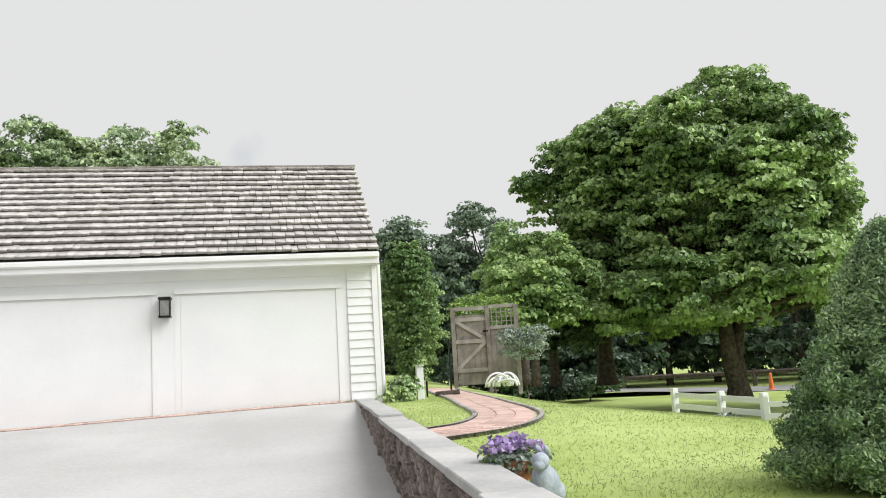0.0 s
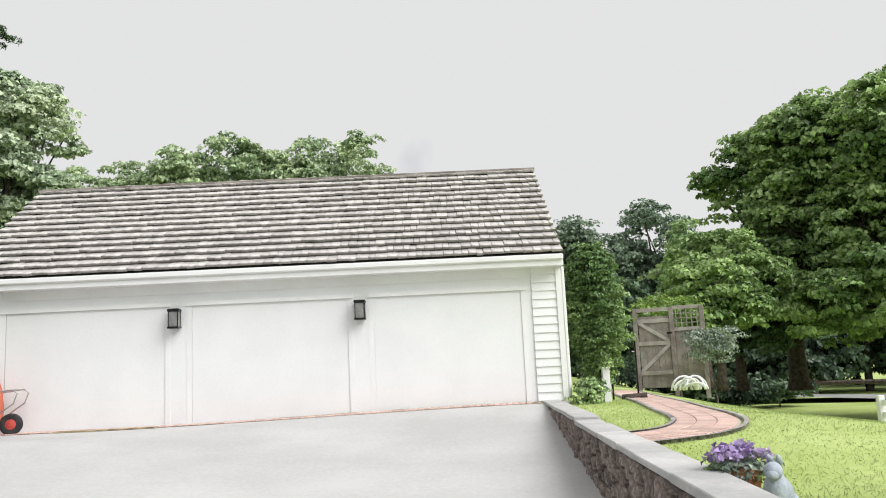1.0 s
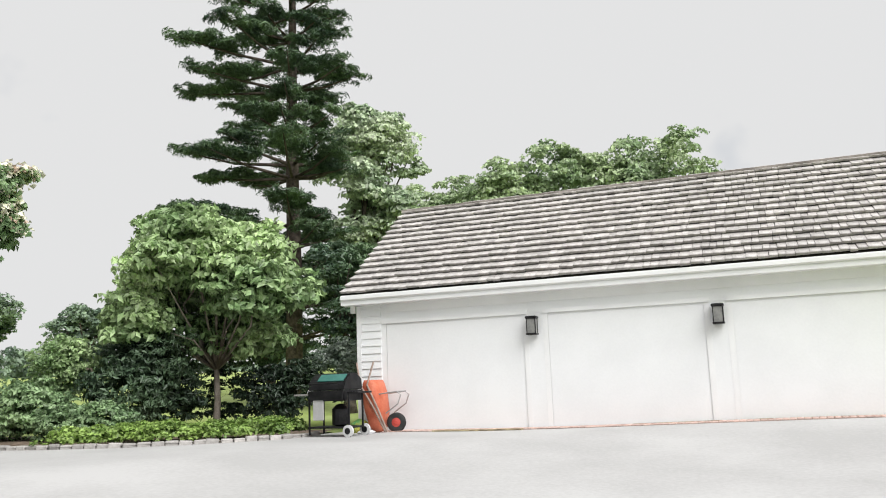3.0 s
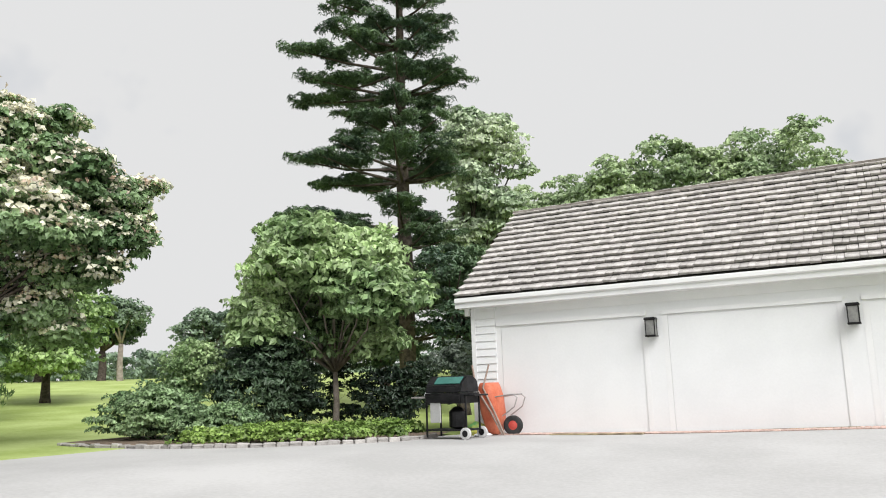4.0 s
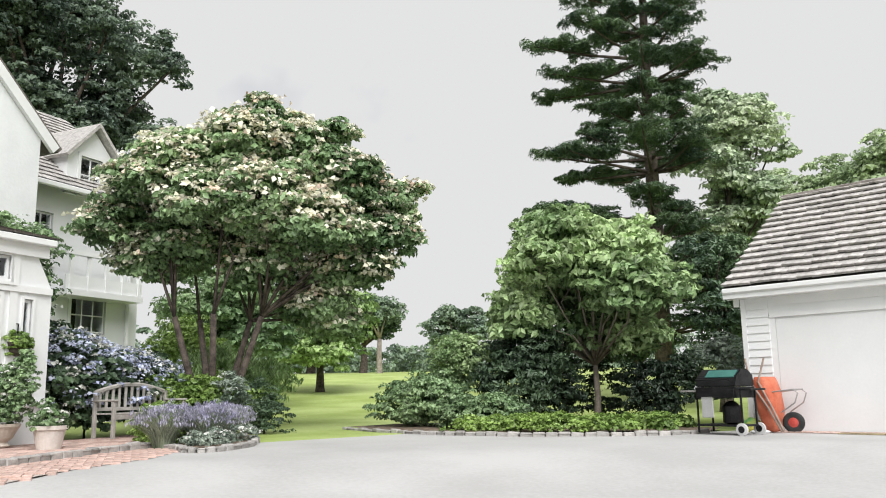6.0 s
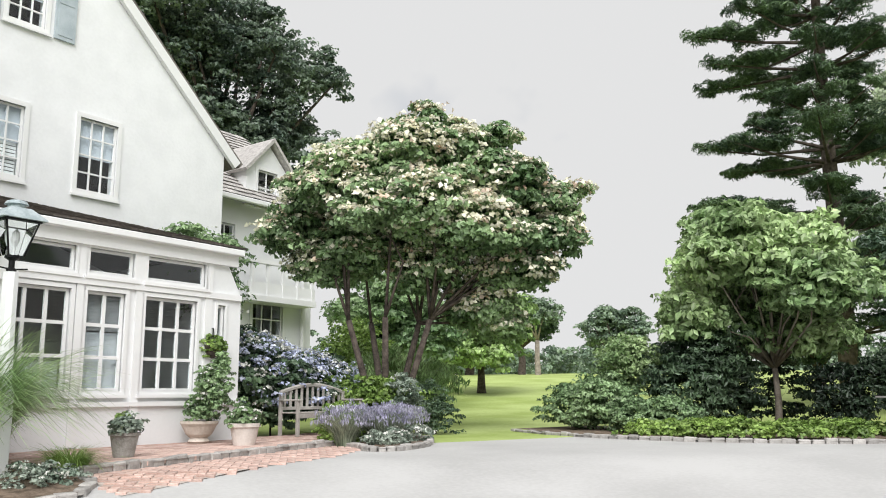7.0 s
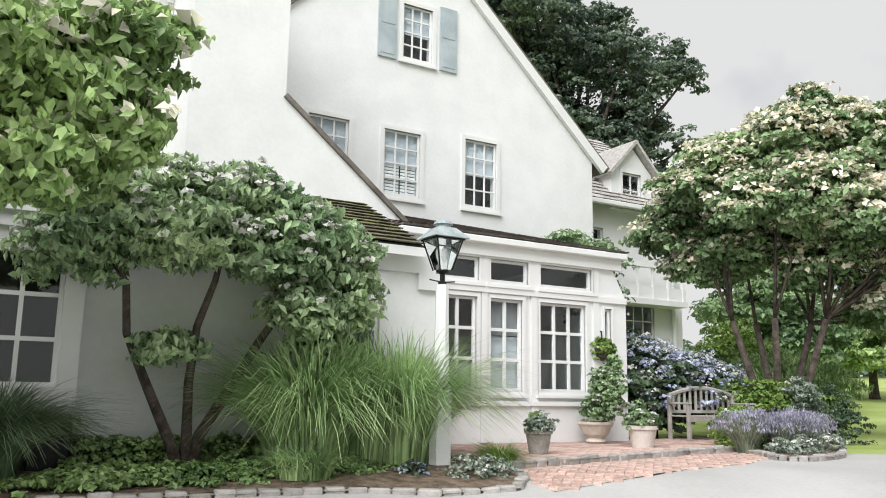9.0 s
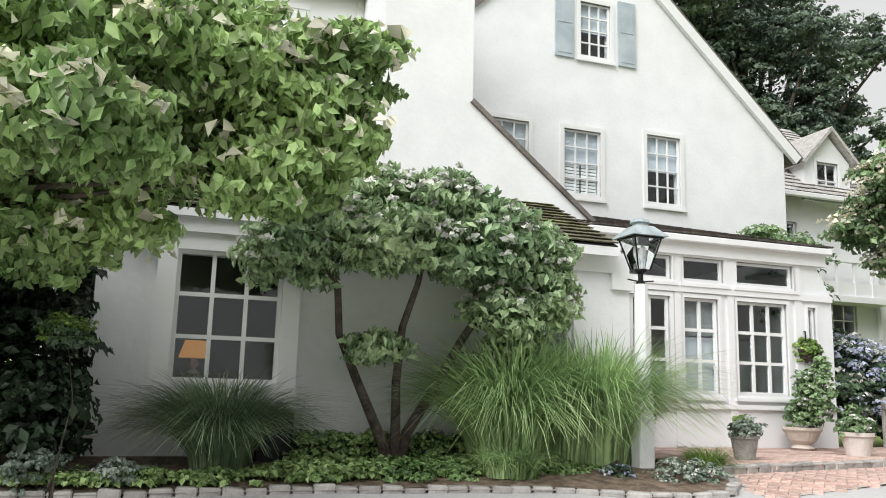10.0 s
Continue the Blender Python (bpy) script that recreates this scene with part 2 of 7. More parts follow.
def leaf_mesh(name, centres, normals, length, width, fold=0.25, droop=0.0):
    """Folded leaves: two quads each, pointed at the end."""
    n = len(centres)
    normals = normals / (np.linalg.norm(normals, axis=1, keepdims=True) + 1e-9)
    a, b = rot_to(normals, rng.uniform(0, 2 * math.pi, n))
    if droop:
        a = a + np.array([[0, 0, -droop]])
        a /= np.linalg.norm(a, axis=1, keepdims=True)
        b = np.cross(normals, a)
        b /= np.linalg.norm(b, axis=1, keepdims=True) + 1e-9
    size = rng.uniform(0.65, 1.3, (n, 1))
    L, W = length * size, width * size
    base, tip = centres - a * L * 0.5, centres + a * L * 0.5 - normals * L * 0.12
    mid = centres + a * L * 0.02
    lift = normals * W * fold
    left, right = mid + b * W * 0.5 + lift, mid - b * W * 0.5 + lift
    verts = np.stack([base, left, tip, right], 1).reshape(-1, 3)
    data = bpy.data.meshes.new(name)
    data.vertices.add(4 * n)
    data.vertices.foreach_set("co", verts.astype(np.float32).ravel())
    k = np.arange(n)[:, None] * 4
    tri = np.concatenate([k + np.array([[0, 2, 1]]), k + np.array([[0, 3, 2]])], 1).reshape(-1)
    data.loops.add(6 * n)
    data.loops.foreach_set("vertex_index", tri.astype(np.int32))
    data.polygons.add(2 * n)
    data.polygons.foreach_set("loop_start", (np.arange(2 * n) * 3).astype(np.int32))
    data.polygons.foreach_set("loop_total", np.full(2 * n, 3, np.int32))
    data.update()
    data.validate()
    return data


def clumps(lobes, count, flat=0.6, inner=0.72, below=-0.5):
    """Clump centres on the outer shell of ellipsoid lobes, with outward directions."""
    areas = np.array([r[0] * r[1] + r[1] * r[2] + r[0] * r[2] for _, r in lobes])
    pick = rng.choice(len(lobes), count, p=areas / areas.sum())
    d = rng.normal(size=(count, 3))
    d /= np.linalg.norm(d, axis=1, keepdims=True)
    d[:, 2] = np.where(d[:, 2] < below, -d[:, 2], d[:, 2])
    c = np.array([l[0] for l in lobes], float)[pick]
    r = np.array([l[1] for l in lobes], float)[pick]
    wave = 0.1 * np.sin(d[:, :1] * 7 + c[:, 1:2] * 3) * np.sin(d[:, 2:] * 8 + c[:, :1] * 5) + np.where(rng.uniform(size=(count, 1)) < 0.12, rng.uniform(0.05, 0.3, (count, 1)), 0.0)
    depth = rng.uniform(inner, 1.02, (count, 1)) + wave
    return c + d * r * depth, d


def crown_mesh(name, lobes, n_clumps, per, clump_r, length, width, flat=0.55, up=0.6, droop=0.0, inner=0.6, below=-0.85, jitter=0.6):
    cc, dd = clumps(lobes, n_clumps, inner=inner, below=below)
    rad = clump_r * rng.uniform(0.6, 1.4, (n_clumps, 1, 1))
    off = rng.normal(size=(n_clumps, per, 3))
    off /= np.linalg.norm(off, axis=2, keepdims=True)
    off *= rng.uniform(0.35, 1.0, (n_clumps, per, 1)) ** 0.5
    off[..., 2] = np.abs(off[..., 2]) * 1.0 - 0.25
    pos = cc[:, None] + off * rad * np.array([1, 1, flat])
    nrm = off * 0.8 + dd[:, None] * 0.5 + np.array([0, 0, up]) + rng.normal(size=off.shape) * jitter
    return leaf_mesh(name, pos.reshape(-1, 3), nrm.reshape(-1, 3), length, width, droop=droop)


def limbs(base, trunk_r, fork_z, lobes, bend=0.3, trunks=1, lean=0.0, seg=8):
    """Trunks, and the tapered limbs that reach into the lobes: (name, bmesh) pairs."""
    base = Vector(base)
    out = []
    forks = [base + Vector((math.cos(2 * math.pi * k / trunks + 0.6), math.sin(2 * math.pi * k / trunks + 0.6), 0)) * lean for k in range(trunks)]
    for k in range(trunks):
        a = 2 * math.pi * k / max(trunks, 1) + 0.6
        off = Vector((math.cos(a), math.sin(a), 0)) * (lean if trunks > 1 else 0)
        fork = base + Vector((0, 0, fork_z)) + off
        start = base + off * 0.18
        bm = bmesh.new()
        tube(bm, [start - Vector((0, 0, 0.3)), start + Vector((0, 0, 0.15)), start.lerp(fork, 0.5) + Vector((rng.normal() * bend * 0.2, rng.normal() * bend * 0.2, 0)), fork], [trunk_r * 1.35, trunk_r, trunk_r * 0.85, trunk_r * 0.7], seg)
        out.append(("trunk", bm))
        for c, r in lobes:
            if trunks > 1 and min(range(trunks), key=lambda q: (forks[q].xy - Vector(c).xy).length) != k:
                continue
            c = Vector(c)
            mid = fork.lerp(c, 0.5) + Vector((rng.normal() * bend, rng.normal() * bend, rng.uniform(0.1, 0.5) * bend))
            bm = bmesh.new()
            tube(bm, [fork, mid, c, c + Vector((rng.normal() * r[0] * 0.4, rng.normal() * r[1] * 0.4, r[2] * 0.6))], [trunk_r * 0.45, trunk_r * 0.24, trunk_r * 0.1, trunk_r * 0.03], 6)
            out.append(("limb", bm))
    return out


def ruffle(lobes, count, seed):
    """Smaller lobes over the shell of each lobe, for a ragged crown."""
    g = np.random.default_rng(seed)
    out = []
    for c, r in lobes:
        for k in range(count):
            d = g.normal(size=3)
            d /= np.linalg.norm(d)
            f, q = g.uniform(0.75, 1.1), g.uniform(0.28, 0.45)
            out.append(([c[i] + d[i] * r[i] * f for i in range(3)], [r[0] * q, r[1] * q, r[2] * q * 0.8]))
    return out


def tree(name, label, base, trunk_r, fork_z, lobes, leaf, n_clumps, per, clump_r, length, width, bark=BARK, category="tree", trunks=1, lean=0.0, flowers=(), bend=0.3, fine=0, **kw):
    """Tree or shrub: Empty at the base, trunk, limbs and crown in world metres; flowers: (material, clumps, per, size)."""
    e = group_at(name, Matrix.Translation(base))
    inv = Matrix.Translation(-Vector(base))
    for pname, bm in limbs(base, trunk_r, fork_z, lobes, trunks=trunks, lean=lean, bend=bend):
        bm.transform(inv)
        part(pname, bm, bark, e, smooth=True)
    if fine:
        lobes = list(lobes) + ruffle(lobes, fine, n_clumps)
    data = crown_mesh("crown", lobes, n_clumps, per, clump_r, length, width, **kw)
    data.transform(inv)
    mesh_ob("crown", data, leaf, e)
    for material, nf, pf, size in flowers:
        kf = dict(kw)
        kf.update(up=0.9, inner=1.0, below=-0.35, droop=0.0)
        data = crown_mesh("blossom", lobes, nf, pf, clump_r * 0.8, size, size * 0.85, **kf)
        data.transform(inv)
        mesh_ob("blossom", data, material, e)
    tagged(e, label, category)
    return e


def lobe_cloud(centre, radii, count, size, seed, zmin=-0.8):
    """Lobes spread over an ellipsoid's shell, for an uneven outline."""
    r = np.random.default_rng(seed)
    out = []
    for k in range(count):
        d = r.normal(size=3)
        d /= np.linalg.norm(d)
        d[2] = max(d[2], zmin)
        f = r.uniform(0.5, 0.78)
        s = size * r.uniform(0.75, 1.25)
        out.append(([centre[i] + d[i] * radii[i] * f for i in range(3)], [s, s, s * 0.8]))
    return out


# ---- ground ----
def sm(a):
    a = min(1.0, max(0.0, a))
    return a * a * (3 - 2 * a)


def drive_z(x, y):
    rr = math.hypot(1.35 * (x + 1), y + 1)
    return -0.8 * (1 - min(1.0, rr / 13.5) ** 1.5) + 0.1 * sm((x + 6) / 7) * sm((y - 10.5) / 2.5)


def wall_x(y):
    """Left face of the low stone wall."""
    return 0.5 + 0.051 * max(0.0, min(13.4, y))


def ground_z(x, y):
    w = sm((x - wall_x(y)) / 0.25) if y < 13.4 else sm((x - 1.0) / 0.5)
    d = math.hypot(x, y)
    right = 0.04 - 0.14 * sm((8.5 - y) / 4.5) - 1.7 * sm((x - 1.4 - 0.1 * y) / 8.2) * sm((d - 3) / 13)
    left = drive_z(x, y) - 0.04
    far = math.hypot(x + 1, y + 1)
    left += 2.35 * sm((far - 16.5) / 50) * sm((-x - 4) / 12)
    if far > 13.0 and x < -13.5:
        left += 0.05
    return left * (1 - w) + right * w


def axis_steps(near, far, fine, grow):
    out, v, s = [0.0], 0.0, fine
    while v < far:
        if v > near:
            s *= grow
        v += s
        out.append(v)
    return sorted({-q for q in out} | set(out))


gx, gy = axis_steps(22, 900, 0.25, 1.16), axis_steps(26, 900, 0.5, 1.16)
gverts = []
for y in gy:
    shift = wall_x(y)
    for x in gx:
        gverts.append((x + shift, y, ground_z(x + shift, y)))
nx = len(gx)
gfaces = [(j * nx + i, j * nx + i + 1, (j + 1) * nx + i + 1, (j + 1) * nx + i) for j in range(len(gy) - 1) for i in range(nx - 1)]
gd = bpy.data.meshes.new("ground")
gd.from_pydata(gverts, [], gfaces)
for p in gd.polygons:
    p.use_smooth = True
ground = tagged(mesh_ob("ground", gd, GRASS), "bright green mown lawn rising to the distance", "lawn", kind="structure")


def sheet(name, outline, step, zf, material, label, category, thick=0.0):
    """A paved sheet inside an outline, following the ground."""
    xs, ys = [p[0] for p in outline], [p[1] for p in outline]
    bm = bmesh.new()
    f = bm.faces.new([bm.verts.new((x, y, 0)) for x, y in outline])
    x = min(xs) + step
    while x < max(xs):
        bmesh.ops.bisect_plane(bm, geom=bm.verts[:] + bm.edges[:] + bm.faces[:], plane_co=(x, 0, 0), plane_no=(1, 0, 0))
        x += step
    y = min(ys) + step
    while y < max(ys):
        bmesh.ops.bisect_plane(bm, geom=bm.verts[:] + bm.edges[:] + bm.faces[:], plane_co=(0, y, 0), plane_no=(0, 1, 0))
        y += step
    for v in bm.verts:
        v.co.z = zf(v.co.x, v.co.y)
    bmesh.ops.recalc_face_normals(bm, faces=bm.faces)
    if sum(f.normal.z for f in bm.faces) < 0:
        bmesh.ops.reverse_faces(bm, faces=bm.faces)
    return tagged(part(name, bm, material, smooth=True), label, category, kind="structure")


HA = radians(110.44)


def hv(u, d, z=0.0):
    """A direction in house coordinates (along, deep, up), turned to the world."""
    return Vector((u * math.cos(HA) - d * math.sin(HA), u * math.sin(HA) + d * math.cos(HA), z))


def hw(u, d, z=0.0):
    """A place in the garden before the house (along, deep, up) to the world."""
    return hv(u, d + 0.3, z)


HM = pose(0, 0, 0, 0, 0, 110.44)
drive_line = [(1.0, -14), (wall_x(2) + 0.05, 2), (wall_x(13.3) + 0.05, 13.3), (-8.57, 13.47), (-8.99, 12.38), (-9.42, 11.53), (-11.66, 10.69), (-13.62, 10.50), (-14.88, 9.50), (-15.17, 7.69), (-14.47, 6.52), (-13.45, 5.24), (-12.94, 3.69), (-11.94, 1.62), (-10.96, 0.34), (-10.59, -1.38), (-10.23, -3.80), (-9.47, -6.26), (-9.59, -13.97)]
driveway = sheet("driveway", drive_line, 0.6, lambda x, y: drive_z(x, y), CONCRETE, "pale sun-bleached concrete driveway rising to the garage", "driveway")

# ---- garage ----
GY = 13.38
garage = tagged(group_at("garage", Matrix.Translation((-3.45, GY, 0))), "white clapboard three-door garage with a weathered cedar shingle roof", "garage")
GM = Matrix.Translation((3.45, -GY, 0))


def gpart(name, bm, material, label="", parent=None):
    bm.transform(GM)
    return part(name, bm, material, parent or garage, label)


GL, GR, GBACK = -8.4, 1.58, 19.0
DOORS = [(-7.82, -5.13), (-4.68, -2.04), (-1.6, 0.91)]
bm = bmesh.new()
wall_mesh(bm, [(GL, -0.3), (GR, -0.3), (GR, 2.47), (GL, 2.47)], [(a, b, -0.3, 1.99) for a, b in DOORS], GY, GY + 0.16)
gpart("wall", bm, WHITE)
for side in (GL, GR - 0.16):
    bm = bmesh.new()
    m = Matrix(((0, 1, 0, side), (1, 0, 0, 0), (0, 0, 1, 0), (0, 0, 0, 1)))
    prism(bm, [(GY + 0.17, -0.3), (GBACK, -0.3), (GBACK, 2.47), (16.16, 4.45), (GY + 0.17, 2.47)], 0, 0.16, m)
    bmesh.ops.recalc_face_normals(bm, faces=bm.faces)
    gpart("wall", bm, WHITE)
bm = bmesh.new()
box(bm, GL + 0.17, GR - 0.17, GBACK - 0.16, GBACK, -0.3, 2.5)
gpart("wall", bm, WHITE)
for a, b in DOORS:
    zb = drive_z((a + b) / 2, GY) + 0.02
    bm = bmesh.new()
    box(bm, a, b, GY + 0.008, GY + 0.05, zb - 0.1, 1.99)
    leaf_door = gpart("garage_door", bm, WHITE, "plain white overhead door, shut")
    bm = bmesh.new()
    box(bm, a - 0.09, a, GY - 0.003, GY + 0.12, zb - 0.1, 1.99)
    box(bm, b, b + 0.09, GY - 0.003, GY + 0.12, zb - 0.1, 1.99)
    box(bm, a - 0.09, b + 0.09, GY - 0.03, GY + 0.118, 1.99, 2.06)
    gpart("door_trim", bm, TRIM)
bm = bmesh.new()
box(bm, GL + 0.6, GR - 0.6, GY - 0.03, GY, 2.2, 2.43)
gpart("frieze_board", bm, TRIM)
for a, b in ((GL, -7.93), (1.1, GR)):
    z = 0.02 + drive_z(a, GY)
    while z < 2.32:
        bm = bmesh.new()
        vs = box(bm, a, b, GY - 0.012, GY - 0.001, z, z + 0.15)
        for v in vs:
            if v.co.z < z + 0.01 and v.co.y < GY - 0.005:
                v.co.y -= 0.022
        gpart("clapboard", bm, WHITE)
        z += 0.142
for side, sg in ((GL, -1), (GR, 1)):
    bm = bmesh.new()
    box(bm, side - 0.03 if sg < 0 else side - 0.06, side + 0.06 if sg < 0 else side + 0.03, GY - 0.045, GY - 0.03, -0.1, 2.35)
    gpart("corner_board", bm, TRIM)
# eaves
EX0, EX1, EY, EZ, RY, RZ = -8.63, 1.63, 13.08, 2.56, 16.16, 4.74
bm = bmesh.new()
box(bm, EX0, EX1, EY, EY + 0.03, 2.36, 2.54)
box(bm, EX0, EX1, EY - 0.05, EY, 2.45, 2.55, bevel=0.02)
gpart("gutter", bm, TRIM, "white painted eaves gutter")
bm = bmesh.new()
box(bm, EX0, EX1, EY + 0.03, GY + 0.02, 2.36, 2.39)
gpart("soffit", bm, TRIM)
bm = bmesh.new()
box(bm, GL - 0.13, GL - 0.05, GY - 0.1, GY - 0.03, 2.22, 2.36)
gpart("gutter_outlet", bm, TRIM)
bm = bmesh.new()
tube(bm, [(GR + 0.07, GY + 0.06, 2.37), (GR + 0.07, GY + 0.06, 0.15)], 0.035, 8)
gpart("downspout", bm, TRIM)


def roof_slab(bm, x0, x1, y0, z0, y1, z1, thick, m=None):
    n = Vector((0, -(z1 - z0), y1 - y0)).normalized()
    pts = [(x0, y0, z0), (x1, y0, z0), (x1, y1, z1), (x0, y1, z1)]
    top = [Vector(p) for p in pts]
    low = [Vector(p) - n * thick for p in pts]
    if m is not None:
        top, low = [m @ p for p in top], [m @ p for p in low]
    t, b = [bm.verts.new(p) for p in top], [bm.verts.new(p) for p in low]
    bm.faces.new(t)
    bm.faces.new(b[::-1])
    for k in range(4):
        bm.faces.new((t[k], b[k], b[(k + 1) % 4], t[(k + 1) % 4]))


bm = bmesh.new()
roof_slab(bm, EX0 + 0.02, EX1 - 0.02, EY + 0.02, EZ, RY, RZ, 0.1)
roof_slab(bm, EX1 - 0.02, EX0 + 0.02, 2 * RY - EY - 0.02, EZ, RY + 0.003, RZ, 0.1)
groof = gpart("roof", bm, UNDERLAY, "weathered grey-brown cedar shingles")
for sgx in (EX0 + 0.05, EX1 - 0.1):
    bm = bmesh.new()
    roof_slab(bm, sgx, sgx + 0.05, EY, EZ - 0.11, RY, RZ - 0.11, 0.14)
    gpart("rake_board", bm, TRIM)


def shingle_shape(w, length, thick):
    """One shake: a wedge, thick at its butt, with the butt's corner worn."""
    d = bpy.data.meshes.new("shingle")
    h = w / 2
    vs = [(-h, 0.035, 0.0), (h, 0.035, 0.0), (h, length, -thick * 0.7), (-h, length, -thick * 0.7), (-h, 0, thick), (h, 0, thick * 0.85), (h, length, -thick * 0.5), (-h, length, -thick * 0.5)]
    d.from_pydata(vs, [], [(0, 3, 2, 1), (4, 5, 6, 7), (0, 1, 5, 4), (1, 2, 6, 5), (2, 3, 7, 6), (3, 0, 4, 7)])
    d.materials.append(SHINGLE)
    return d


def shingle_roof(roof, inv, x0, x1, y0, z0, y1, z1, course, widths, material, thick, singles, seed, hip=None):
    """Courses of shakes on a slope; the first ones as objects, the rest joined."""
    r = np.random.default_rng(seed)
    slope = math.atan2(z1 - z0, y1 - y0)
    total = math.hypot(y1 - y0, z1 - z0)
    shapes = {}
    rest_v, rest_f, made = [], [], 0
    k = 0
    while k * course < total - 0.05:
        x, xe = x0, (x1 if hip is None else x1 + (hip - x1) * k * course / total)
        while x < xe - 0.02:
            w = widths[int(r.integers(len(widths)))]
            w = min(w, xe - x)
            key = round(w, 3)
            s = k * course + r.normal() * 0.008
            y, z = y0 + s * math.cos(slope), z0 + s * math.sin(slope)
            m = Matrix.Translation((x + w / 2, y, z)) @ Euler((slope + r.normal() * 0.01, r.normal() * 0.012, r.normal() * 0.008)).to_matrix().to_4x4()
            if key not in shapes:
                shapes[key] = shingle_shape(w - 0.006, min(course * 1.5, course + 0.12), thick)
                shapes[key].materials.clear()
                shapes[key].materials.append(material)
            if made < singles:
                ob = new("shingle", shapes[key])
                ob.parent = roof
                ob.matrix_basis = inv @ m
                made += 1
            else:
                b = len(rest_v)
                for v in shapes[key].vertices:
                    rest_v.append(inv @ m @ (v.co * 1.0))
                rest_f += [tuple(b + i for i in p.vertices) for p in shapes[key].polygons]
            x += w
        k += 1
    if rest_v:
        d = bpy.data.meshes.new("shingles")
        d.from_pydata([tuple(v) for v in rest_v], [], rest_f)
        tagged(mesh_ob("shingles", d, material, roof), kind="stuff")


# ---- house ----
house = tagged(group_at("house", HM), "white painted house with gables, sun porch and shingle roofs", "house")


def hpart(name, bm, material, label="", parent=None, smooth=False):
    bmesh.ops.recalc_face_normals(bm, faces=bm.faces)
    return part(name, bm, material, parent or house, label, smooth)


def window(u0, u1, z0, z1, d, cols, rows, label="", trim=0.09, sash=True, depth=0.1, bar=0.03, material=TRIM):
    """Glazed opening: frame with muntins, glass behind."""
    t, s = trim, 0.045
    bm = bmesh.new()
    wall_mesh(bm, [(u0 - t, z0 - t), (u1 + t, z0 - t), (u1 + t, z1 + t), (u0 - t, z1 + t)], [(u0, u1, z0, z1)], d - 0.03, d + depth)
    w = hpart("window", bm, material, label)
    wide, high = (u1 - u0 - 2 * s - bar * (cols - 1)) / cols, (z1 - z0 - 2 * s - bar * (rows - 1)) / rows
    holes = []
    for i in range(cols):
        for j in range(rows):
            a, c = u0 + s + i * (wide + bar), z0 + s + j * (high + bar)
            holes.append((a, a + wide, c, c + high))
    bm = bmesh.new()
    wall_mesh(bm, [(u0, z0), (u1, z0), (u1, z1), (u0, z1)], holes, d + 0.035, d + 0.072)
    hpart("sash", bm, material, parent=w)
    for a, b, c, e in holes:
        bm = bmesh.new()
        box(bm, a - 0.006, b + 0.006, d + 0.051, d + 0.056, c - 0.006, e + 0.006)
        pane = hpart("pane", bm, GLASS, parent=w)
        pane.visible_shadow = False
    if z0 > 0.6:
        bm = bmesh.new()
        box(bm, u0 - t - 0.03, u1 + t + 0.03, d - 0.07, d - 0.031, z0 - t - 0.04, z0 - t + 0.01)
        hpart("sill", bm, material, parent=w)
    return w


# main gable
GD = 17.21
upper = [(7.96, 8.8, 4.87, 6.38), (5.98, 6.84, 4.87, 6.26), (4.3, 5.18, 4.87, 6.28), (6.36, 7.09, 7.92, 9.15)]
bm = bmesh.new()
wall_mesh(bm, [(1.6, 0), (11.6, 0), (11.6, 6.5), (6.6, 11.15), (1.6, 6.5)], upper, GD, GD + 0.25)
hpart("wall", bm, WHITE_BRICK)
for k, h in enumerate(upper):
    window(*h, GD, 3, 4, "double-hung white sash window with six over six panes")
# pale panels with the sashes' sky reflection in their colour; attic blind too
for u0, u1, z0, z1 in upper:
    boxed("reflection_blind", (u0 + 0.02, u1 - 0.02, GD + 0.13, GD + 0.14, (z0 + z1) / 2 - 0.02, z1), mat("pale_reflection_blind", (0.50, 0.54, 0.60), (0.58, 0.62, 0.68), 2, 0.9, 0), house)
# plain floor and wall painted dark to stand for the unlit interior
boxed("floor", (1.7, 11.5, GD + 0.3, 24, 4.4, 4.6), ROOM_SHADE, house)
boxed("back_wall", (1.7, 11.5, 20.6, 20.8, 0, 11), ROOM_SHADE, house)
for a, b in ((5.76, 6.2), (7.27, 7.7)):
    bm = bmesh.new()
    box(bm, a, b, GD - 0.05, GD - 0.01, 7.82, 9.3)
    box(bm, a + 0.06, b - 0.06, GD - 0.06, GD - 0.045, 7.9, 8.48)
    box(bm, a + 0.06, b - 0.06, GD - 0.06, GD - 0.045, 8.58, 9.2)
    hpart("shutter", bm, mat("blue_grey_shutter", (0.36, 0.42, 0.46), (0.46, 0.52, 0.56), 3, 0.6, 0.1), "blue-grey louvred shutter")
bm = bmesh.new()
for k in range(9):
    z = 4.92 + k * 0.07
    box(bm, 6.04, 6.39, GD + 0.09, GD + 0.11, z, z + 0.05)
    box(bm, 6.43, 6.78, GD + 0.09, GD + 0.11, z, z + 0.05)
hpart("inside_shutter", bm, TRIM, "white louvred inside shutters, closed")
bm = bmesh.new()
m = Matrix(((0, 1, 0, 0), (1, 0, 0, 0), (0, 0, 1, 0), (0, 0, 0, 1)))
roof_slab(bm, GD - 0.08, 24, 12.0, 6.2, 6.6, 11.25, 0.16, m)
roof_slab(bm, 24, GD - 0.08, 1.2, 6.2, 6.6, 11.25, 0.16, m)
main_roof = hpart("roof", bm, SHINGLE_DARK, "dark shingle roof of the main gable")
bm = bmesh.new()
roof_slab(bm, GD - 0.12, GD - 0.02, 11.85, 6.16, 6.6, 11.05, 0.22, m)
hpart("rake_board", bm, TRIM)
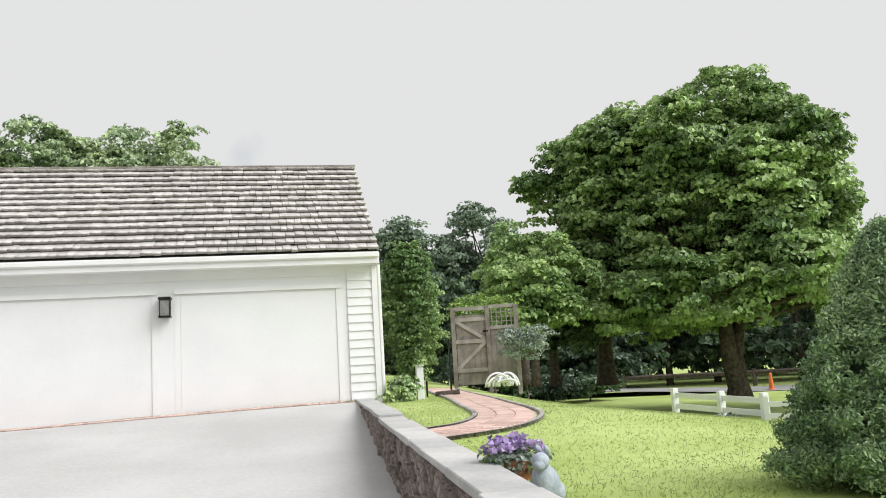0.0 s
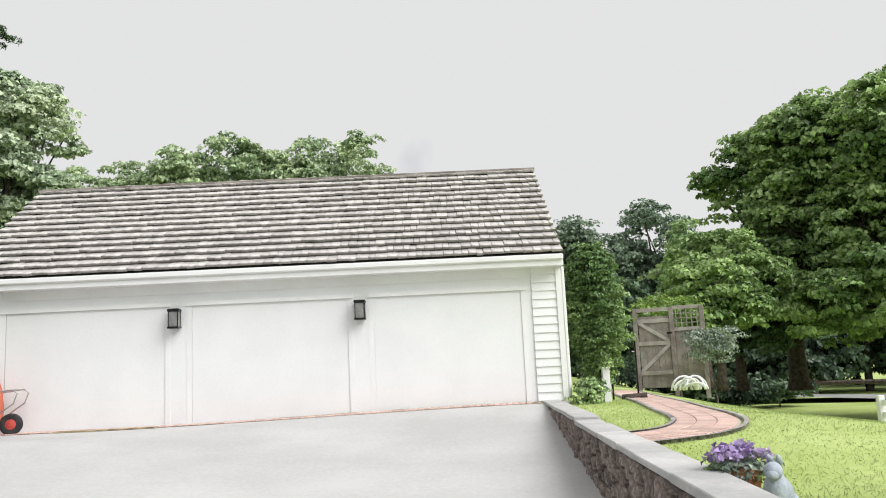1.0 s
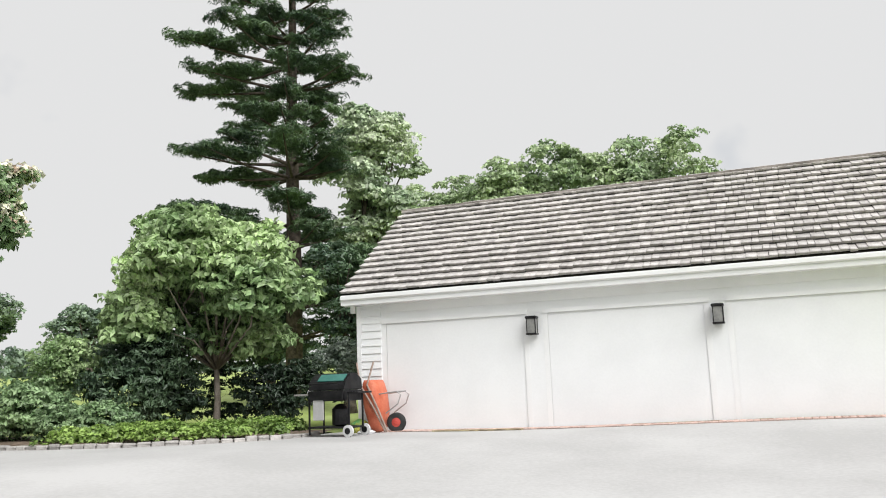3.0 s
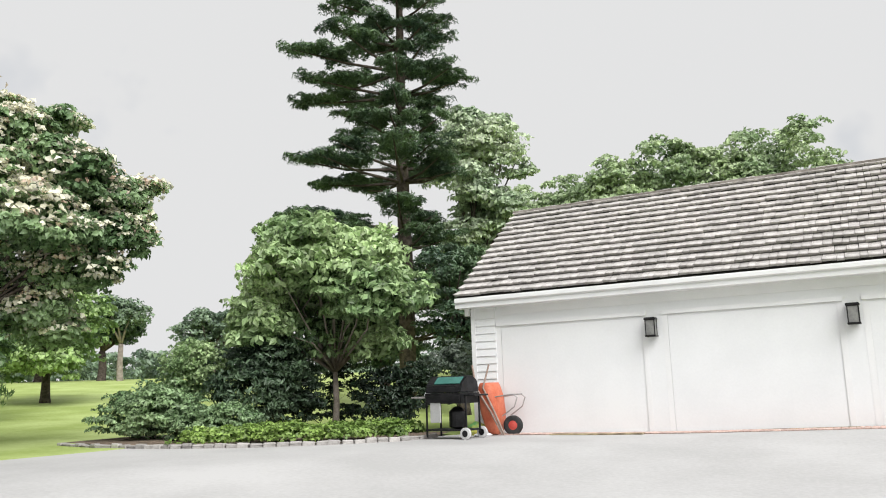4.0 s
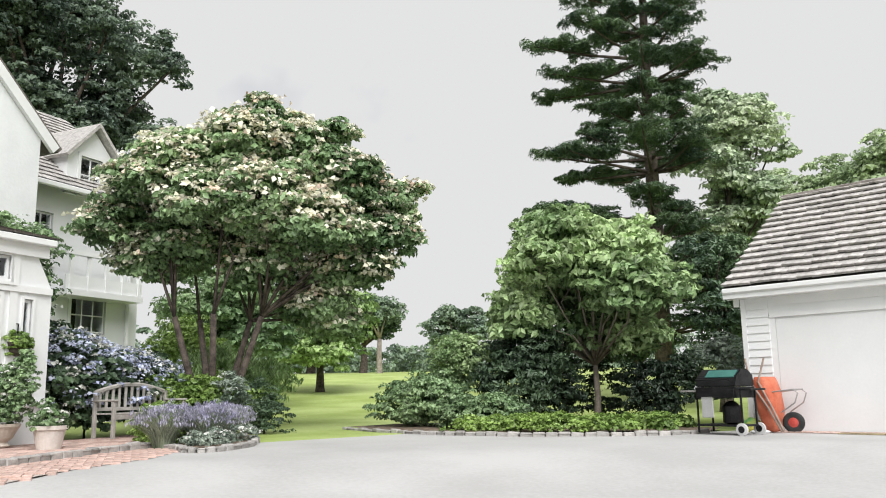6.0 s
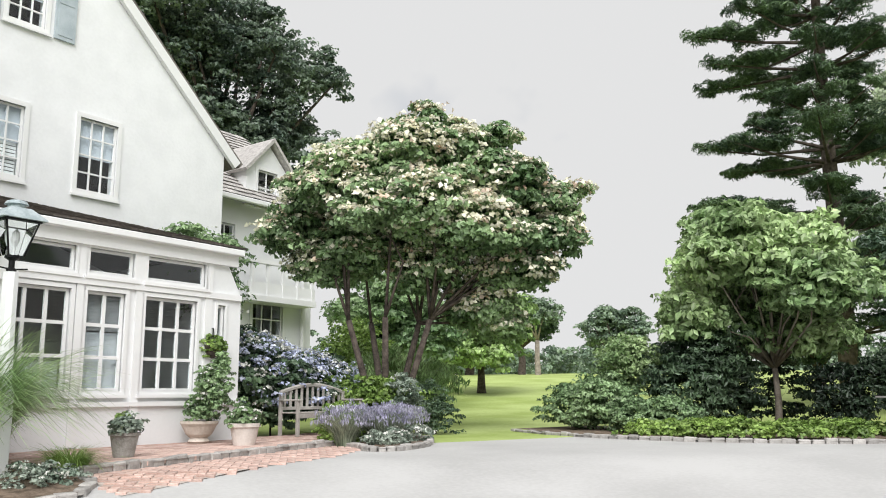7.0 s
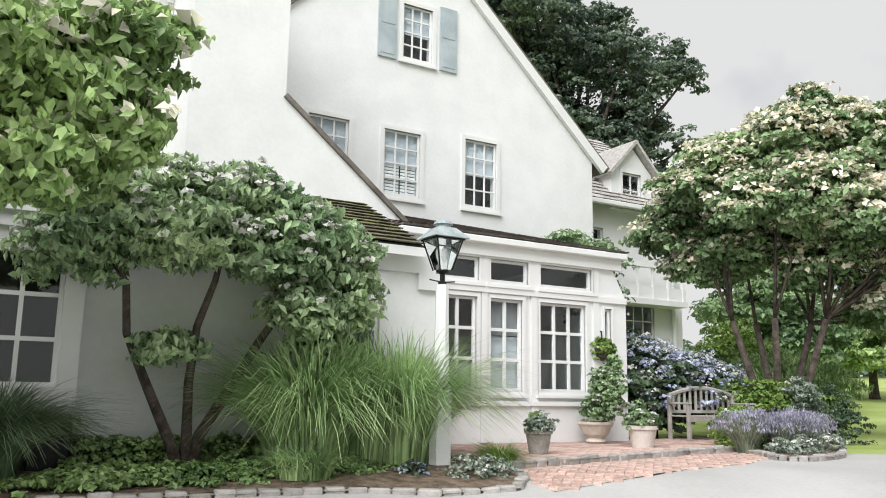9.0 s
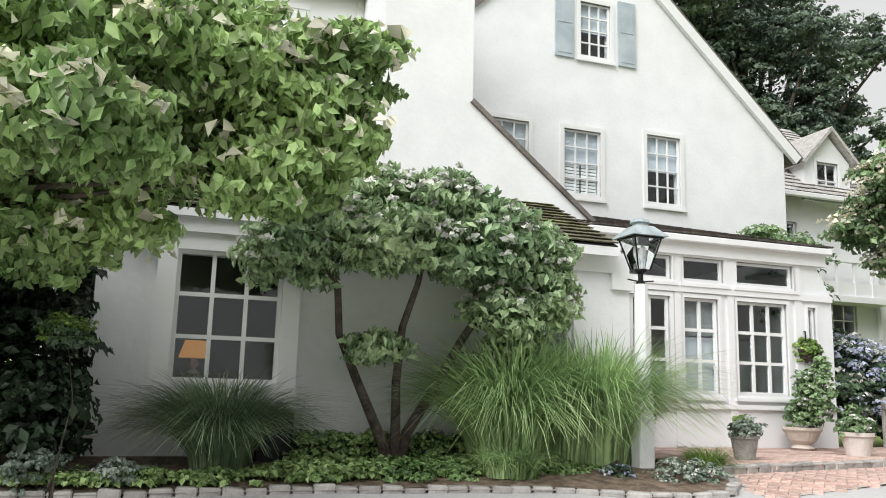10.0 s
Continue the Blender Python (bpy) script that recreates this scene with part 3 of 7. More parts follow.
boxed("wall", (11.35, 11.6, GD + 0.25, 24, 0, 6.4), WHITE_BRICK, house)

# front wing with its long sloping shoulder
FD = 13.71
bm = bmesh.new()
prism(bm, [(1.2, 0), (2.62, 0), (2.62, 8.8), (1.2, 8.8)], FD, GD)
hpart("chimney_wall", bm, WHITE_BRICK)
bm = bmesh.new()
prism(bm, [(2.62, 0), (4.68, 0), (4.68, 3.5), (2.62, 5.18)], FD, GD)
hpart("wall", bm, WHITE_BRICK)
bm = bmesh.new()
roof_slab(bm, FD - 0.06, GD - 0.02, 4.76, 3.47, 2.625, 5.21, -0.07, m)
hpart("roof", bm, SHINGLE_DARK)

# upper left wall with clapboards
LD = 15.2
lwin = (0.42, 0.95, 4.75, 6.2)
bm = bmesh.new()
wall_mesh(bm, [(-3.0, 0), (1.2, 0), (1.2, 7.4), (-3.0, 7.4)], [lwin], LD, LD + 0.2)
hpart("wall", bm, WHITE)
window(*lwin, LD, 2, 4, "narrow white casement window with eight panes", trim=0.12)
z = 2.9
while z < 7.3:
    for a, b in ((-3.0, lwin[0] - 0.13), (lwin[1] + 0.13, 1.19)):
        if b - a < 0.02 or a == -3.0:
            pass
        bm = bmesh.new()
        vs = box(bm, a, b, LD - 0.012, LD - 0.001, z, z + 0.2)
        for v in vs:
            if v.co.z < z + 0.01 and v.co.y < LD - 0.005:
                v.co.y -= 0.02
        hpart("clapboard", bm, WHITE)
    z += 0.19
bm = bmesh.new()
roof_slab(bm, -3.3, 1.19, LD - 0.3, 7.3, 19, 10.0, 0.15)
hpart("roof", bm, SHINGLE_DARK)

# low left wing with the big window
WD = 12.05
bigwin = (-1.48, -0.33, 0.84, 2.27)
win2 = (2.66, 3.45, 1.0, 2.28)
bm = bmesh.new()
wall_mesh(bm, [(-2.3, -0.4), (4.3, -0.4), (4.3, 2.7), (-2.3, 2.7)], [bigwin, win2], WD, WD + 0.22)
hpart("wall", bm, GREY_WALL)
boxed("wall", (-2.3, -2.08, WD + 0.22, 18, -0.4, 2.7), GREY_WALL, house)
boxed("wall", (4.1, 4.3, WD + 0.22, 13.58, -0.4, 2.9), GREY_WALL, house)
boxed("back_wall", (-2.05, 4.05, 15.0, 15.15, -0.3, 2.7), ROOM_SHADE, house)
boxed("floor", (-2.05, 4.05, WD + 0.25, 15, 0.1, 0.2), ROOM_SHADE, house)
bw = window(*bigwin, WD - 0.22, 3, 3, "large nine-pane picture window in a white frame", trim=0.2, depth=0.24, bar=0.045, sash=False)
bm = bmesh.new()
box(bm, -1.8, -0.01, WD - 0.34, WD, 0.53, 0.59)
box(bm, -1.74, -0.06, WD - 0.2, WD, 0.37, 0.53)
hpart("window_sill", bm, TRIM, parent=bw)
bm = bmesh.new()
box(bm, -1.86, -0.08, WD - 0.3, WD, 2.46, 2.66)
box(bm, -1.92, -0.02, WD - 0.36, WD, 2.62, 2.7)
hpart("window_hood", bm, TRIM, parent=bw)
window(*win2, WD, 2, 2, "white sash window half hidden by tall grass", trim=0.1)
bm = bmesh.new()
box(bm, -2.2, 4.2, WD - 0.05, WD - 0.001, 2.42, 2.68)
box(bm, 4.0, 4.32, WD - 0.07, WD, 2.2, 2.42)
hpart("frieze_board", bm, TRIM)
bm = bmesh.new()
roof_slab(bm, -2.4, 3.95, WD - 0.3, 2.74, 15.19, 4.4, 0.1)
lroof = hpart("roof", bm, UNDERLAY, "mossy dark shingle roof of the low wing")
shingle_roof(lroof, Matrix.Identity(4), -2.4, 3.97, WD - 0.33, 2.75, 15.1, 4.36, 0.19, (0.14, 0.18, 0.22), SHINGLE_MOSS, 0.03, 150, 5)
bm = bmesh.new()
box(bm, -2.4, 3.95, WD - 0.31, WD - 0.28, 2.6, 2.72)
box(bm, -2.4, 3.95, WD - 0.28, WD, 2.64, 2.67)
hpart("eaves_board", bm, TRIM)

# table lamp standing in the room behind the picture window
room_lamp = tagged(group_at("table_lamp", HM @ Matrix.Translation((-1.15, 13.7, 0.95))), "lit table lamp with an orange shade behind glass", "lamp")
bm = bmesh.new()
lathe(bm, [(0.09, 0.0), (0.09, 0.02), (0.03, 0.05), (0.06, 0.13), (0.02, 0.22), (0.02, 0.24)], seg=14)
part("base", bm, TEAK, room_lamp, smooth=True)
bm = bmesh.new()
lathe(bm, [(0.2, 0.2), (0.13, 0.42)], seg=20)
shade = mat("lamp_shade", (0.55, 0.30, 0.12), (0.62, 0.36, 0.16), 4, 0.9, 0)
shade.node_tree.nodes["Principled BSDF"].inputs["Emission Color"].default_value = (1.0, 0.45, 0.12, 1)
shade.node_tree.nodes["Principled BSDF"].inputs["Emission Strength"].default_value = 0.25
part("shade", bm, shade, room_lamp, "warm glowing fabric shade")
bm = bmesh.new()
box(bm, -0.4, 0.4, -0.25, 0.25, -0.04, -0.002, bevel=0.008)
top = tagged(group_at("side_table", room_lamp.matrix_world.copy()), "dark side table inside the room", "table")
part("tabletop", bm, BARK, top)
for a in (-0.36, 0.36):
    for b in (-0.21, 0.21):
        boxed("leg", (a - 0.02, a + 0.02, b - 0.02, b + 0.02, -0.75, -0.04), BARK, top)

# sun porch
PD = 13.22
PZ = 0.1
trans = [(4.42, 5.76, 2.6, 2.97), (5.97, 6.72, 2.6, 2.97), (6.96, 8.07, 2.6, 2.97)]
doors = [(4.44, 5.72, 0.885, 2.34), (5.97, 6.6, 0.885, 2.34), (6.95, 7.92, 0.885, 2.34)]
slit = (8.34, 8.5, 0.885, 2.32)
bm = bmesh.new()
wall_mesh(bm, [(4.2, -0.2), (8.85, -0.2), (8.85, 2.5), (8.45, 3.2), (4.2, 3.2)], trans + doors + [slit], PD, PD + 0.14)
hpart("wall", bm, WHITE, "white boarded porch front")
for h in trans:
    window(*h, PD, 1, 1, "low transom light tilted open inside the porch", trim=0.05, sash=False)
for h, c in zip(doors, (4, 2, 3)):
    window(*h, PD, c, 3, "tall white porch window with small panes", trim=0.06, sash=False, bar=0.05)
window(*slit, PD, 1, 2, "narrow slit window beside the porch corner", trim=0.04, sash=False)
boxed("back_wall", (4.75, 8.8, 17.2, 17.38, -0.2, 3.3), mat("porch_room", (0.36, 0.37, 0.37), (0.46, 0.47, 0.47), 1, 0.9, 0), house)
for a, b, c, e in ((5.95, 6.62, 0.84, 1.75), (4.44, 5.7, 0.84, 1.3), (5.95, 6.62, 1.77, 2.3)):
    boxed("curtain", (a, b, PD + 0.17, PD + 0.18, c, e), mat("sheer_curtain", (0.42, 0.45, 0.48), (0.56, 0.58, 0.6), 3, 0.9, 0) if c < 1 else mat("grey_blind", (0.22, 0.23, 0.24), (0.30, 0.31, 0.32), 3, 0.9, 0), house)
boxed("floor", (4.75, 8.8, PD + 0.15, 17.2, 0.0, 0.08), ROOM_SHADE, house)
bm = bmesh.new()
prism(bm, [(PD + 0.14, -0.2), (17.38, -0.2), (17.38, 3.27), (PD + 0.9, 3.27), (PD + 0.14, 2.5)], 8.7, 8.85, m)
hpart("wall", bm, WHITE)
bm = bmesh.new()
e0, e1, t0, t1, c1 = (4.3, PD - 0.18, 3.28), (8.75, PD - 0.18, 3.28), (4.3, GD - 0.01, 4.4), (6.5, GD - 0.01, 4.4), (8.75, GD - 0.01, 3.28)
v = {k: bm.verts.new(k) for k in (e0, e1, t0, t1, c1)}
bm.faces.new([v[k] for k in (e0, e1, t1, t0)])
bm.faces.new([v[k] for k in (e1, c1, t1)])
bm.faces.new([v[k] for k in (e0, c1, e1)])
bm.faces.new([v[k] for k in (e0, t0, t1, c1)])
proof = hpart("roof", bm, UNDERLAY, "grey hipped shingle roof of the porch")
shingle_roof(proof, Matrix.Identity(4), 4.3, 8.77, PD - 0.2, 3.3, GD - 0.05, 4.42, 0.2, (0.14, 0.18, 0.22), SHINGLE_DARK, 0.035, 150, 6, hip=6.5)
bm = bmesh.new()
box(bm, 4.25, 8.75, PD - 0.2, PD - 0.08, 3.18, 3.29, bevel=0.015)
box(bm, 4.25, 8.7, PD - 0.08, PD, 3.0, 3.2)
hpart("cornice", bm, TRIM)
for c in (4.3, 5.87, 6.84, 8.15):
    boxed("pilaster", (c - 0.07, c + 0.07, PD - 0.03, PD - 0.001, 0.1, 3.0), TRIM, house)
bm = bmesh.new()
box(bm, 4.25, 8.83, PD - 0.05, PD - 0.001, 2.42, 2.52)
box(bm, 4.25, 8.83, PD - 0.06, PD - 0.001, 0.66, 0.73)
hpart("rail_board", bm, TRIM)

# right wing behind
RD = 19.0
rwin = [(14.2, 15.3, 1.6, 3.3), (12.6, 13.5, 4.1, 5.3)]
bm = bmesh.new()
wall_mesh(bm, [(11.3, -0.2), (16.4, -0.2), (16.4, 6.0), (11.3, 6.0)], rwin, RD, RD + 0.22)
hpart("wall", bm, WHITE)
for h in rwin:
    window(*h, RD, 3, 4, "white sash window in the rear wing")
boxed("wall", (16.18, 16.4, RD + 0.22, 25, -0.2, 6.0), WHITE, house)
boxed("back_wall", (11.7, 16.1, 21, 21.2, 0, 6), ROOM_SHADE, house)
bm = bmesh.new()
roof_slab(bm, 11.62, 16.6, RD - 0.5, 5.95, 22.5, 9.2, 0.14)
rroof = hpart("roof", bm, UNDERLAY, "weathered shingle roof of the rear wing")
shingle_roof(rroof, Matrix.Identity(4), 11.62, 16.6, RD - 0.52, 5.97, 22.4, 9.15, 0.24, (0.16, 0.2, 0.24), SHINGLE, 0.035, 0, 8)
bm = bmesh.new()
box(bm, 11.62, 16.6, RD - 0.6, RD - 0.48, 5.82, 5.95, bevel=0.02)
tube(bm, [(12.3, RD - 0.5, 5.8), (12.3, RD - 0.3, 5.5), (12.0, RD - 0.06, 5.2), (12.0, RD - 0.06, 4.0)], 0.05)
tube(bm, [(16.0, RD - 0.08, 5.8), (16.0, RD - 0.08, 0.2)], 0.06)
hpart("gutter", bm, TRIM)
# dormer
bm = bmesh.new()
wall_mesh(bm, [(13.75, 5.9), (15.25, 5.9), (15.25, 7.0), (14.50, 7.75), (13.75, 7.0)], [(14.15, 14.85, 6.0, 6.95)], RD - 0.1, RD + 0.05)
prism(bm, [(RD + 0.05, 5.9), (21.0, 7.4), (21.0, 7.6), (RD + 0.05, 7.0)], 13.75, 13.85, m)
hpart("dormer", bm, WHITE)
window(14.15, 14.85, 6.0, 6.95, RD - 0.1, 2, 2, "small dormer window")
bm = bmesh.new()
roof_slab(bm, RD - 0.3, 21.5, 13.55, 6.85, 14.50, 7.85, 0.08, m)
roof_slab(bm, 21.5, RD - 0.3, 15.45, 6.85, 14.50, 7.85, 0.08, m)
hpart("dormer_roof", bm, SHINGLE)


# trellis box on the rear wing
bm = bmesh.new()
for k in range(5):
    box(bm, 13.6 + k * 0.55, 13.68 + k * 0.55, RD - 0.62, RD - 0.54, 3.35, 4.3)
box(bm, 13.5, 15.95, RD - 0.66, RD - 0.5, 4.25, 4.36)
box(bm, 13.5, 15.95, RD - 0.66, RD - 0.02, 3.25, 3.4)
box(bm, 13.5, 15.95, RD - 0.6, RD - 0.56, 3.4, 3.75)
hpart("balcony", bm, TRIM, "shallow white balcony with slim posts")
# ---- garage fittings ----
def lantern_wall(x):
    e = tagged(group_at("wall_lantern", Matrix.Translation((x, GY - 0.03, 1.61))), "dark bronze box lantern fixed on the garage wall", "wall lamp", group="lanterns on the garage front")
    boxed("back_plate", (-0.07, 0.07, 0.0, 0.02, 0.02, 0.33), BLACK_METAL, e)
    bm = bmesh.new()
    for a in (-0.085, 0.07):
        for b in (-0.17, -0.03):
            box(bm, a, a + 0.015, b, b + 0.015, 0.03, 0.28)
    box(bm, -0.095, 0.095, -0.185, 0.0, 0.0, 0.03, bevel=0.006)
    part("cage", bm, BLACK_METAL, e)
    boxed("cap", (-0.1, 0.1, -0.19, 0.0, 0.28, 0.33), BLACK_METAL, e, bevel=0.015)
    boxed("glass", (-0.078, 0.078, -0.165, -0.02, 0.03, 0.28), mat("smoked_glass", (0.16, 0.16, 0.16), (0.24, 0.24, 0.23), 8, 0.2, 0), e)
    bm = bmesh.new()
    tube(bm, [(0, -0.09, 0.03), (0, -0.09, 0.16)], 0.02, 8)
    part("candle", bm, WHITE, e)
    return e


for x in (-4.94, -1.82):
    lantern_wall(x)


def grill():
    e = tagged(group_at("barbecue_grill", pose(-8.17, 12.0, 0.0, 0, 0, -6)), "black gas barbecue on a wheeled cart with teal lid", "barbecue")
    for a, b in ((-0.42, -0.2), (0.4, -0.2), (-0.42, 0.22), (0.4, 0.22)):
        bm = bmesh.new()
        tube(bm, [(a, b, 0.03 if a < 0 else 0.12), (a, b, 0.72)], 0.018, 8)
        part("leg", bm, BLACK_METAL, e)
    boxed("shelf", (-0.44, 0.42, -0.22, 0.24, 0.14, 0.17), BLACK_METAL, e)
    bm = bmesh.new()
    prism(bm, [(-0.26, 0.60), (0.26, 0.60), (0.30, 0.78), (-0.30, 0.78)], -0.38, 0.36, Matrix(((0, 1, 0, 0), (1, 0, 0, 0), (0, 0, 1, 0), (0, 0, 0, 1))))
    bmesh.ops.recalc_face_normals(bm, faces=bm.faces)
    part("firebox", bm, BLACK_METAL, e)
    bm = bmesh.new()
    prism(bm, [(-0.30, 0.785), (0.30, 0.785), (0.27, 0.98), (0.12, 1.07), (-0.08, 1.07), (-0.24, 0.95)], -0.38, 0.36, Matrix(((0, 1, 0, 0), (1, 0, 0, 0), (0, 0, 1, 0), (0, 0, 0, 1))))
    bmesh.ops.recalc_face_normals(bm, faces=bm.faces)
    bmesh.ops.bevel(bm, geom=bm.edges[:], offset=0.015, segments=2, affect="EDGES")
    lid = part("lid", bm, BLACK_METAL, e)
    bm = bmesh.new()
    sl = Vector((0.16, 0.12)).normalized()
    box(bm, -0.2, 0.33, -0.005, 0.012, 0.0, 0.17, m=Matrix.Translation((0, -0.262, 0.94)) @ Euler((radians(-50), 0, 0)).to_matrix().to_4x4())
    part("lid_panel", bm, mat("teal_enamel", (0.03, 0.13, 0.11), (0.06, 0.2, 0.17), 3, 0.3, 0), lid, "dusty teal enamel panel")
    bm = bmesh.new()
    tube(bm, [(-0.3, -0.3, 0.88), (-0.3, -0.36, 0.9), (0.28, -0.36, 0.9), (0.28, -0.3, 0.88)], 0.013, 6)
    part("handle", bm, BLACK_METAL, lid)
    boxed("side_table", (-0.72, -0.4, -0.25, 0.25, 0.7, 0.73), mat("grey_slats", (0.2, 0.19, 0.18), (0.3, 0.29, 0.28), 4, 0.8, 0.1), e, bevel=0.005)
    boxed("side_table", (0.38, 0.6, -0.22, 0.22, 0.72, 0.75), BLACK_METAL, e, bevel=0.005)
    boxed("control_panel", (-0.36, 0.34, -0.3, -0.26, 0.62, 0.74), BLACK_METAL, e, bevel=0.01)
    boxed("tank_cover", (-0.3, -0.08, -0.27, -0.24, 0.28, 0.68), mat("pale_steel", (0.45, 0.45, 0.45), (0.55, 0.55, 0.55), 3, 0.4, 0, metal=0.3), e, "pale grey tank shield", bevel=0.01)
    bm = bmesh.new()
    lathe(bm, [(0.05, 0.17), (0.15, 0.2), (0.15, 0.46), (0.08, 0.53), (0.03, 0.55)], (0.08, 0.02, 0), 16)
    part("gas_bottle", bm, BLACK_METAL, e)
    for b in (-0.26, 0.26):
        bm = bmesh.new()
        m2 = Matrix.Translation((0.42, b, 0.1)) @ Euler((radians(90), 0, 0)).to_matrix().to_4x4()
        lathe(bm, [(0.06, -0.025), (0.1, -0.02), (0.1, 0.02), (0.06, 0.025)], seg=20, m=m2)
        w = part("wheel", bm, mat("grey_plastic", (0.5, 0.5, 0.5), (0.6, 0.6, 0.6), 5, 0.6, 0), e)
        bm = bmesh.new()
        lathe(bm, [(0.055, -0.03), (0.055, 0.03)], seg=14, m=m2)
        part("hub", bm, BLACK_METAL, w)
    bm = bmesh.new()
    lathe(bm, [(0.05, 0.0), (0.065, 0.03), (0.04, 0.07), (0.0, 0.075)], (-0.5, -0.05, 0.73), 12)
    tagged(part("dish", bm, WHITE, None), "small white bowl resting on a barbecue shelf", "bowl").matrix_world = e.matrix_world
    return e


grill()


def barrow():
    e = tagged(group_at("wheelbarrow", pose(-7.8, 13.0, 0.0)), "orange wheelbarrow stood on end against the garage", "wheelbarrow")
    orange = mat("orange_tray", (0.46, 0.10, 0.05), (0.60, 0.18, 0.10), 4, 0.5, 0.1)
    bm = bmesh.new()
    rings = []
    for z, cx, hx, hy in ((0.02, -0.02, 0.08, 0.14), (0.12, -0.03, 0.14, 0.22), (0.4, -0.06, 0.19, 0.27), (0.7, -0.1, 0.19, 0.28), (0.88, -0.12, 0.15, 0.27), (0.94, -0.12, 0.11, 0.26)):
        ring = []
        for k in range(16):
            a = 2 * math.pi * k / 16
            c, s = math.cos(a), math.sin(a)
            ring.append(bm.verts.new((cx + hx * math.copysign(abs(c) ** 0.7, c), hy * math.copysign(abs(s) ** 0.6, s) - 0.02, z)))
        rings.append(ring)
    for a, b in zip(rings, rings[1:]):
        for k in range(16):
            bm.faces.new((a[k], a[(k + 1) % 16], b[(k + 1) % 16], b[k]))
    bm.faces.new(rings[0][::-1])
    bm.faces.new(rings[-1])
    part("tray", bm, orange, e, "scuffed orange tray", smooth=True)
    for b, top in ((-0.24, -0.32), (0.2, 0.02)):
        bm = bmesh.new()
        tube(bm, [(0.27 + top * 0.1, -0.32, 0.03), (0.1 + top * 0.2, -0.33, 0.42), (-0.12 + top * 0.4, -0.31, 0.85), (top - 0.05, -0.2, 1.26)], [0.02, 0.02, 0.018, 0.016], 8)
        part("handle", bm, mat("worn_ash_handle", (0.24, 0.17, 0.14), (0.36, 0.28, 0.24), 6, 0.8, 0.2), e)
    bm = bmesh.new()
    tube(bm, [(0.06, -0.2, 0.68), (0.42, -0.2, 0.72), (0.5, -0.2, 0.66), (0.44, -0.2, 0.5), (0.2, -0.2, 0.34)], 0.012, 6)
    tube(bm, [(0.06, 0.16, 0.68), (0.42, 0.16, 0.72), (0.5, 0.16, 0.66), (0.44, 0.16, 0.5), (0.2, 0.16, 0.34)], 0.012, 6)
    tube(bm, [(0.44, -0.2, 0.72), (0.44, 0.16, 0.72)], 0.012, 6)
    part("stand", bm, mat("steel_tube", (0.4, 0.4, 0.4), (0.5, 0.5, 0.5), 6, 0.4, 0, metal=0.7), e)
    m2 = Matrix.Translation((0.32, -0.02, 0.17)) @ Euler((radians(90), 0, radians(12))).to_matrix().to_4x4()
    bm = bmesh.new()
    lathe(bm, [(0.1, -0.04), (0.15, -0.045), (0.175, -0.02), (0.175, 0.02), (0.15, 0.045), (0.1, 0.04)], seg=24, m=m2)
    w = part("wheel", bm, mat("rubber", (0.02, 0.02, 0.02), (0.04, 0.04, 0.04), 8, 0.8, 0.1), e, "black pneumatic tyre", smooth=True)
    bm = bmesh.new()
    lathe(bm, [(0.03, -0.055), (0.1, -0.035), (0.1, 0.035), (0.03, 0.055)], seg=18, m=m2)
    part("rim", bm, mat("red_rim", (0.4, 0.05, 0.04), (0.5, 0.08, 0.06), 5, 0.5, 0), w)
    return e


barrow()
bm = bmesh.new()
lathe(bm, [(0.12, 0.0), (0.17, 0.06), (0.15, 0.17), (0.08, 0.23), (0.02, 0.25)], (0, 0, 0), 12)
for v in bm.verts:
    v.co.x += 0.03 * math.sin(v.co.z * 40 + v.co.y * 20)
bag = tagged(part("garden_bag", bm, mat("green_bag", (0.03, 0.28, 0.1), (0.55, 0.5, 0.1), 3.0, 0.5, 0.2)), "crumpled green and yellow plastic bag on the drive", "bag")
bag.location = (-8.2, 12.95, 0.0)
bm = bmesh.new()
lathe(bm, [(0.14, 0.0), (0.17, 0.03), (0.1, 0.06), (0.0, 0.065)], seg=14)
lid_ob = tagged(part("tray_lid", bm, WHITE), "white plastic lid lying flat on concrete", "lid")
lid_ob.location = (-7.9, 12.6, 0.0)
for x0, x1, y, lab, w in ((-6.72, -5.1, 12.95, "long thin timber strip lying before the garage", 0.16), (-3.3, -1.9, 13.22, "dark weather strip lying along the brick sill", 0.03), (-1.35, -1.15, 13.2, "short dark wood scrap by the brick sill", 0.03), (0.85, 1.3, 13.05, "dry vine stem fallen beside the stone wall", 0.03)):
    bm = bmesh.new()
    rows = []
    for k in range(11):
        x, bow = x0 + (x1 - x0) * k / 10, 0.02 * math.sin(k)
        z = drive_z(x, y) + 0.004
        rows.append([bm.verts.new(q) for q in ((x, y - w + bow, z), (x, y + w * 0.4 + bow, z), (x, y + w * 0.4 + bow, z + 0.02), (x, y - w + bow, z + 0.02))])
    for p, q in zip(rows, rows[1:]):
        for k in range(4):
            bm.faces.new((p[k], q[k], q[(k + 1) % 4], p[(k + 1) % 4]))
    bm.faces.new(rows[0])
    bm.faces.new(rows[-1][::-1])
    bmesh.ops.recalc_face_normals(bm, faces=bm.faces)
    tagged(part("timber_strip", bm, mat("old_strip", (0.16, 0.12, 0.08), (0.50, 0.42, 0.26), 7, 0.9, 0.3)), lab, "board")

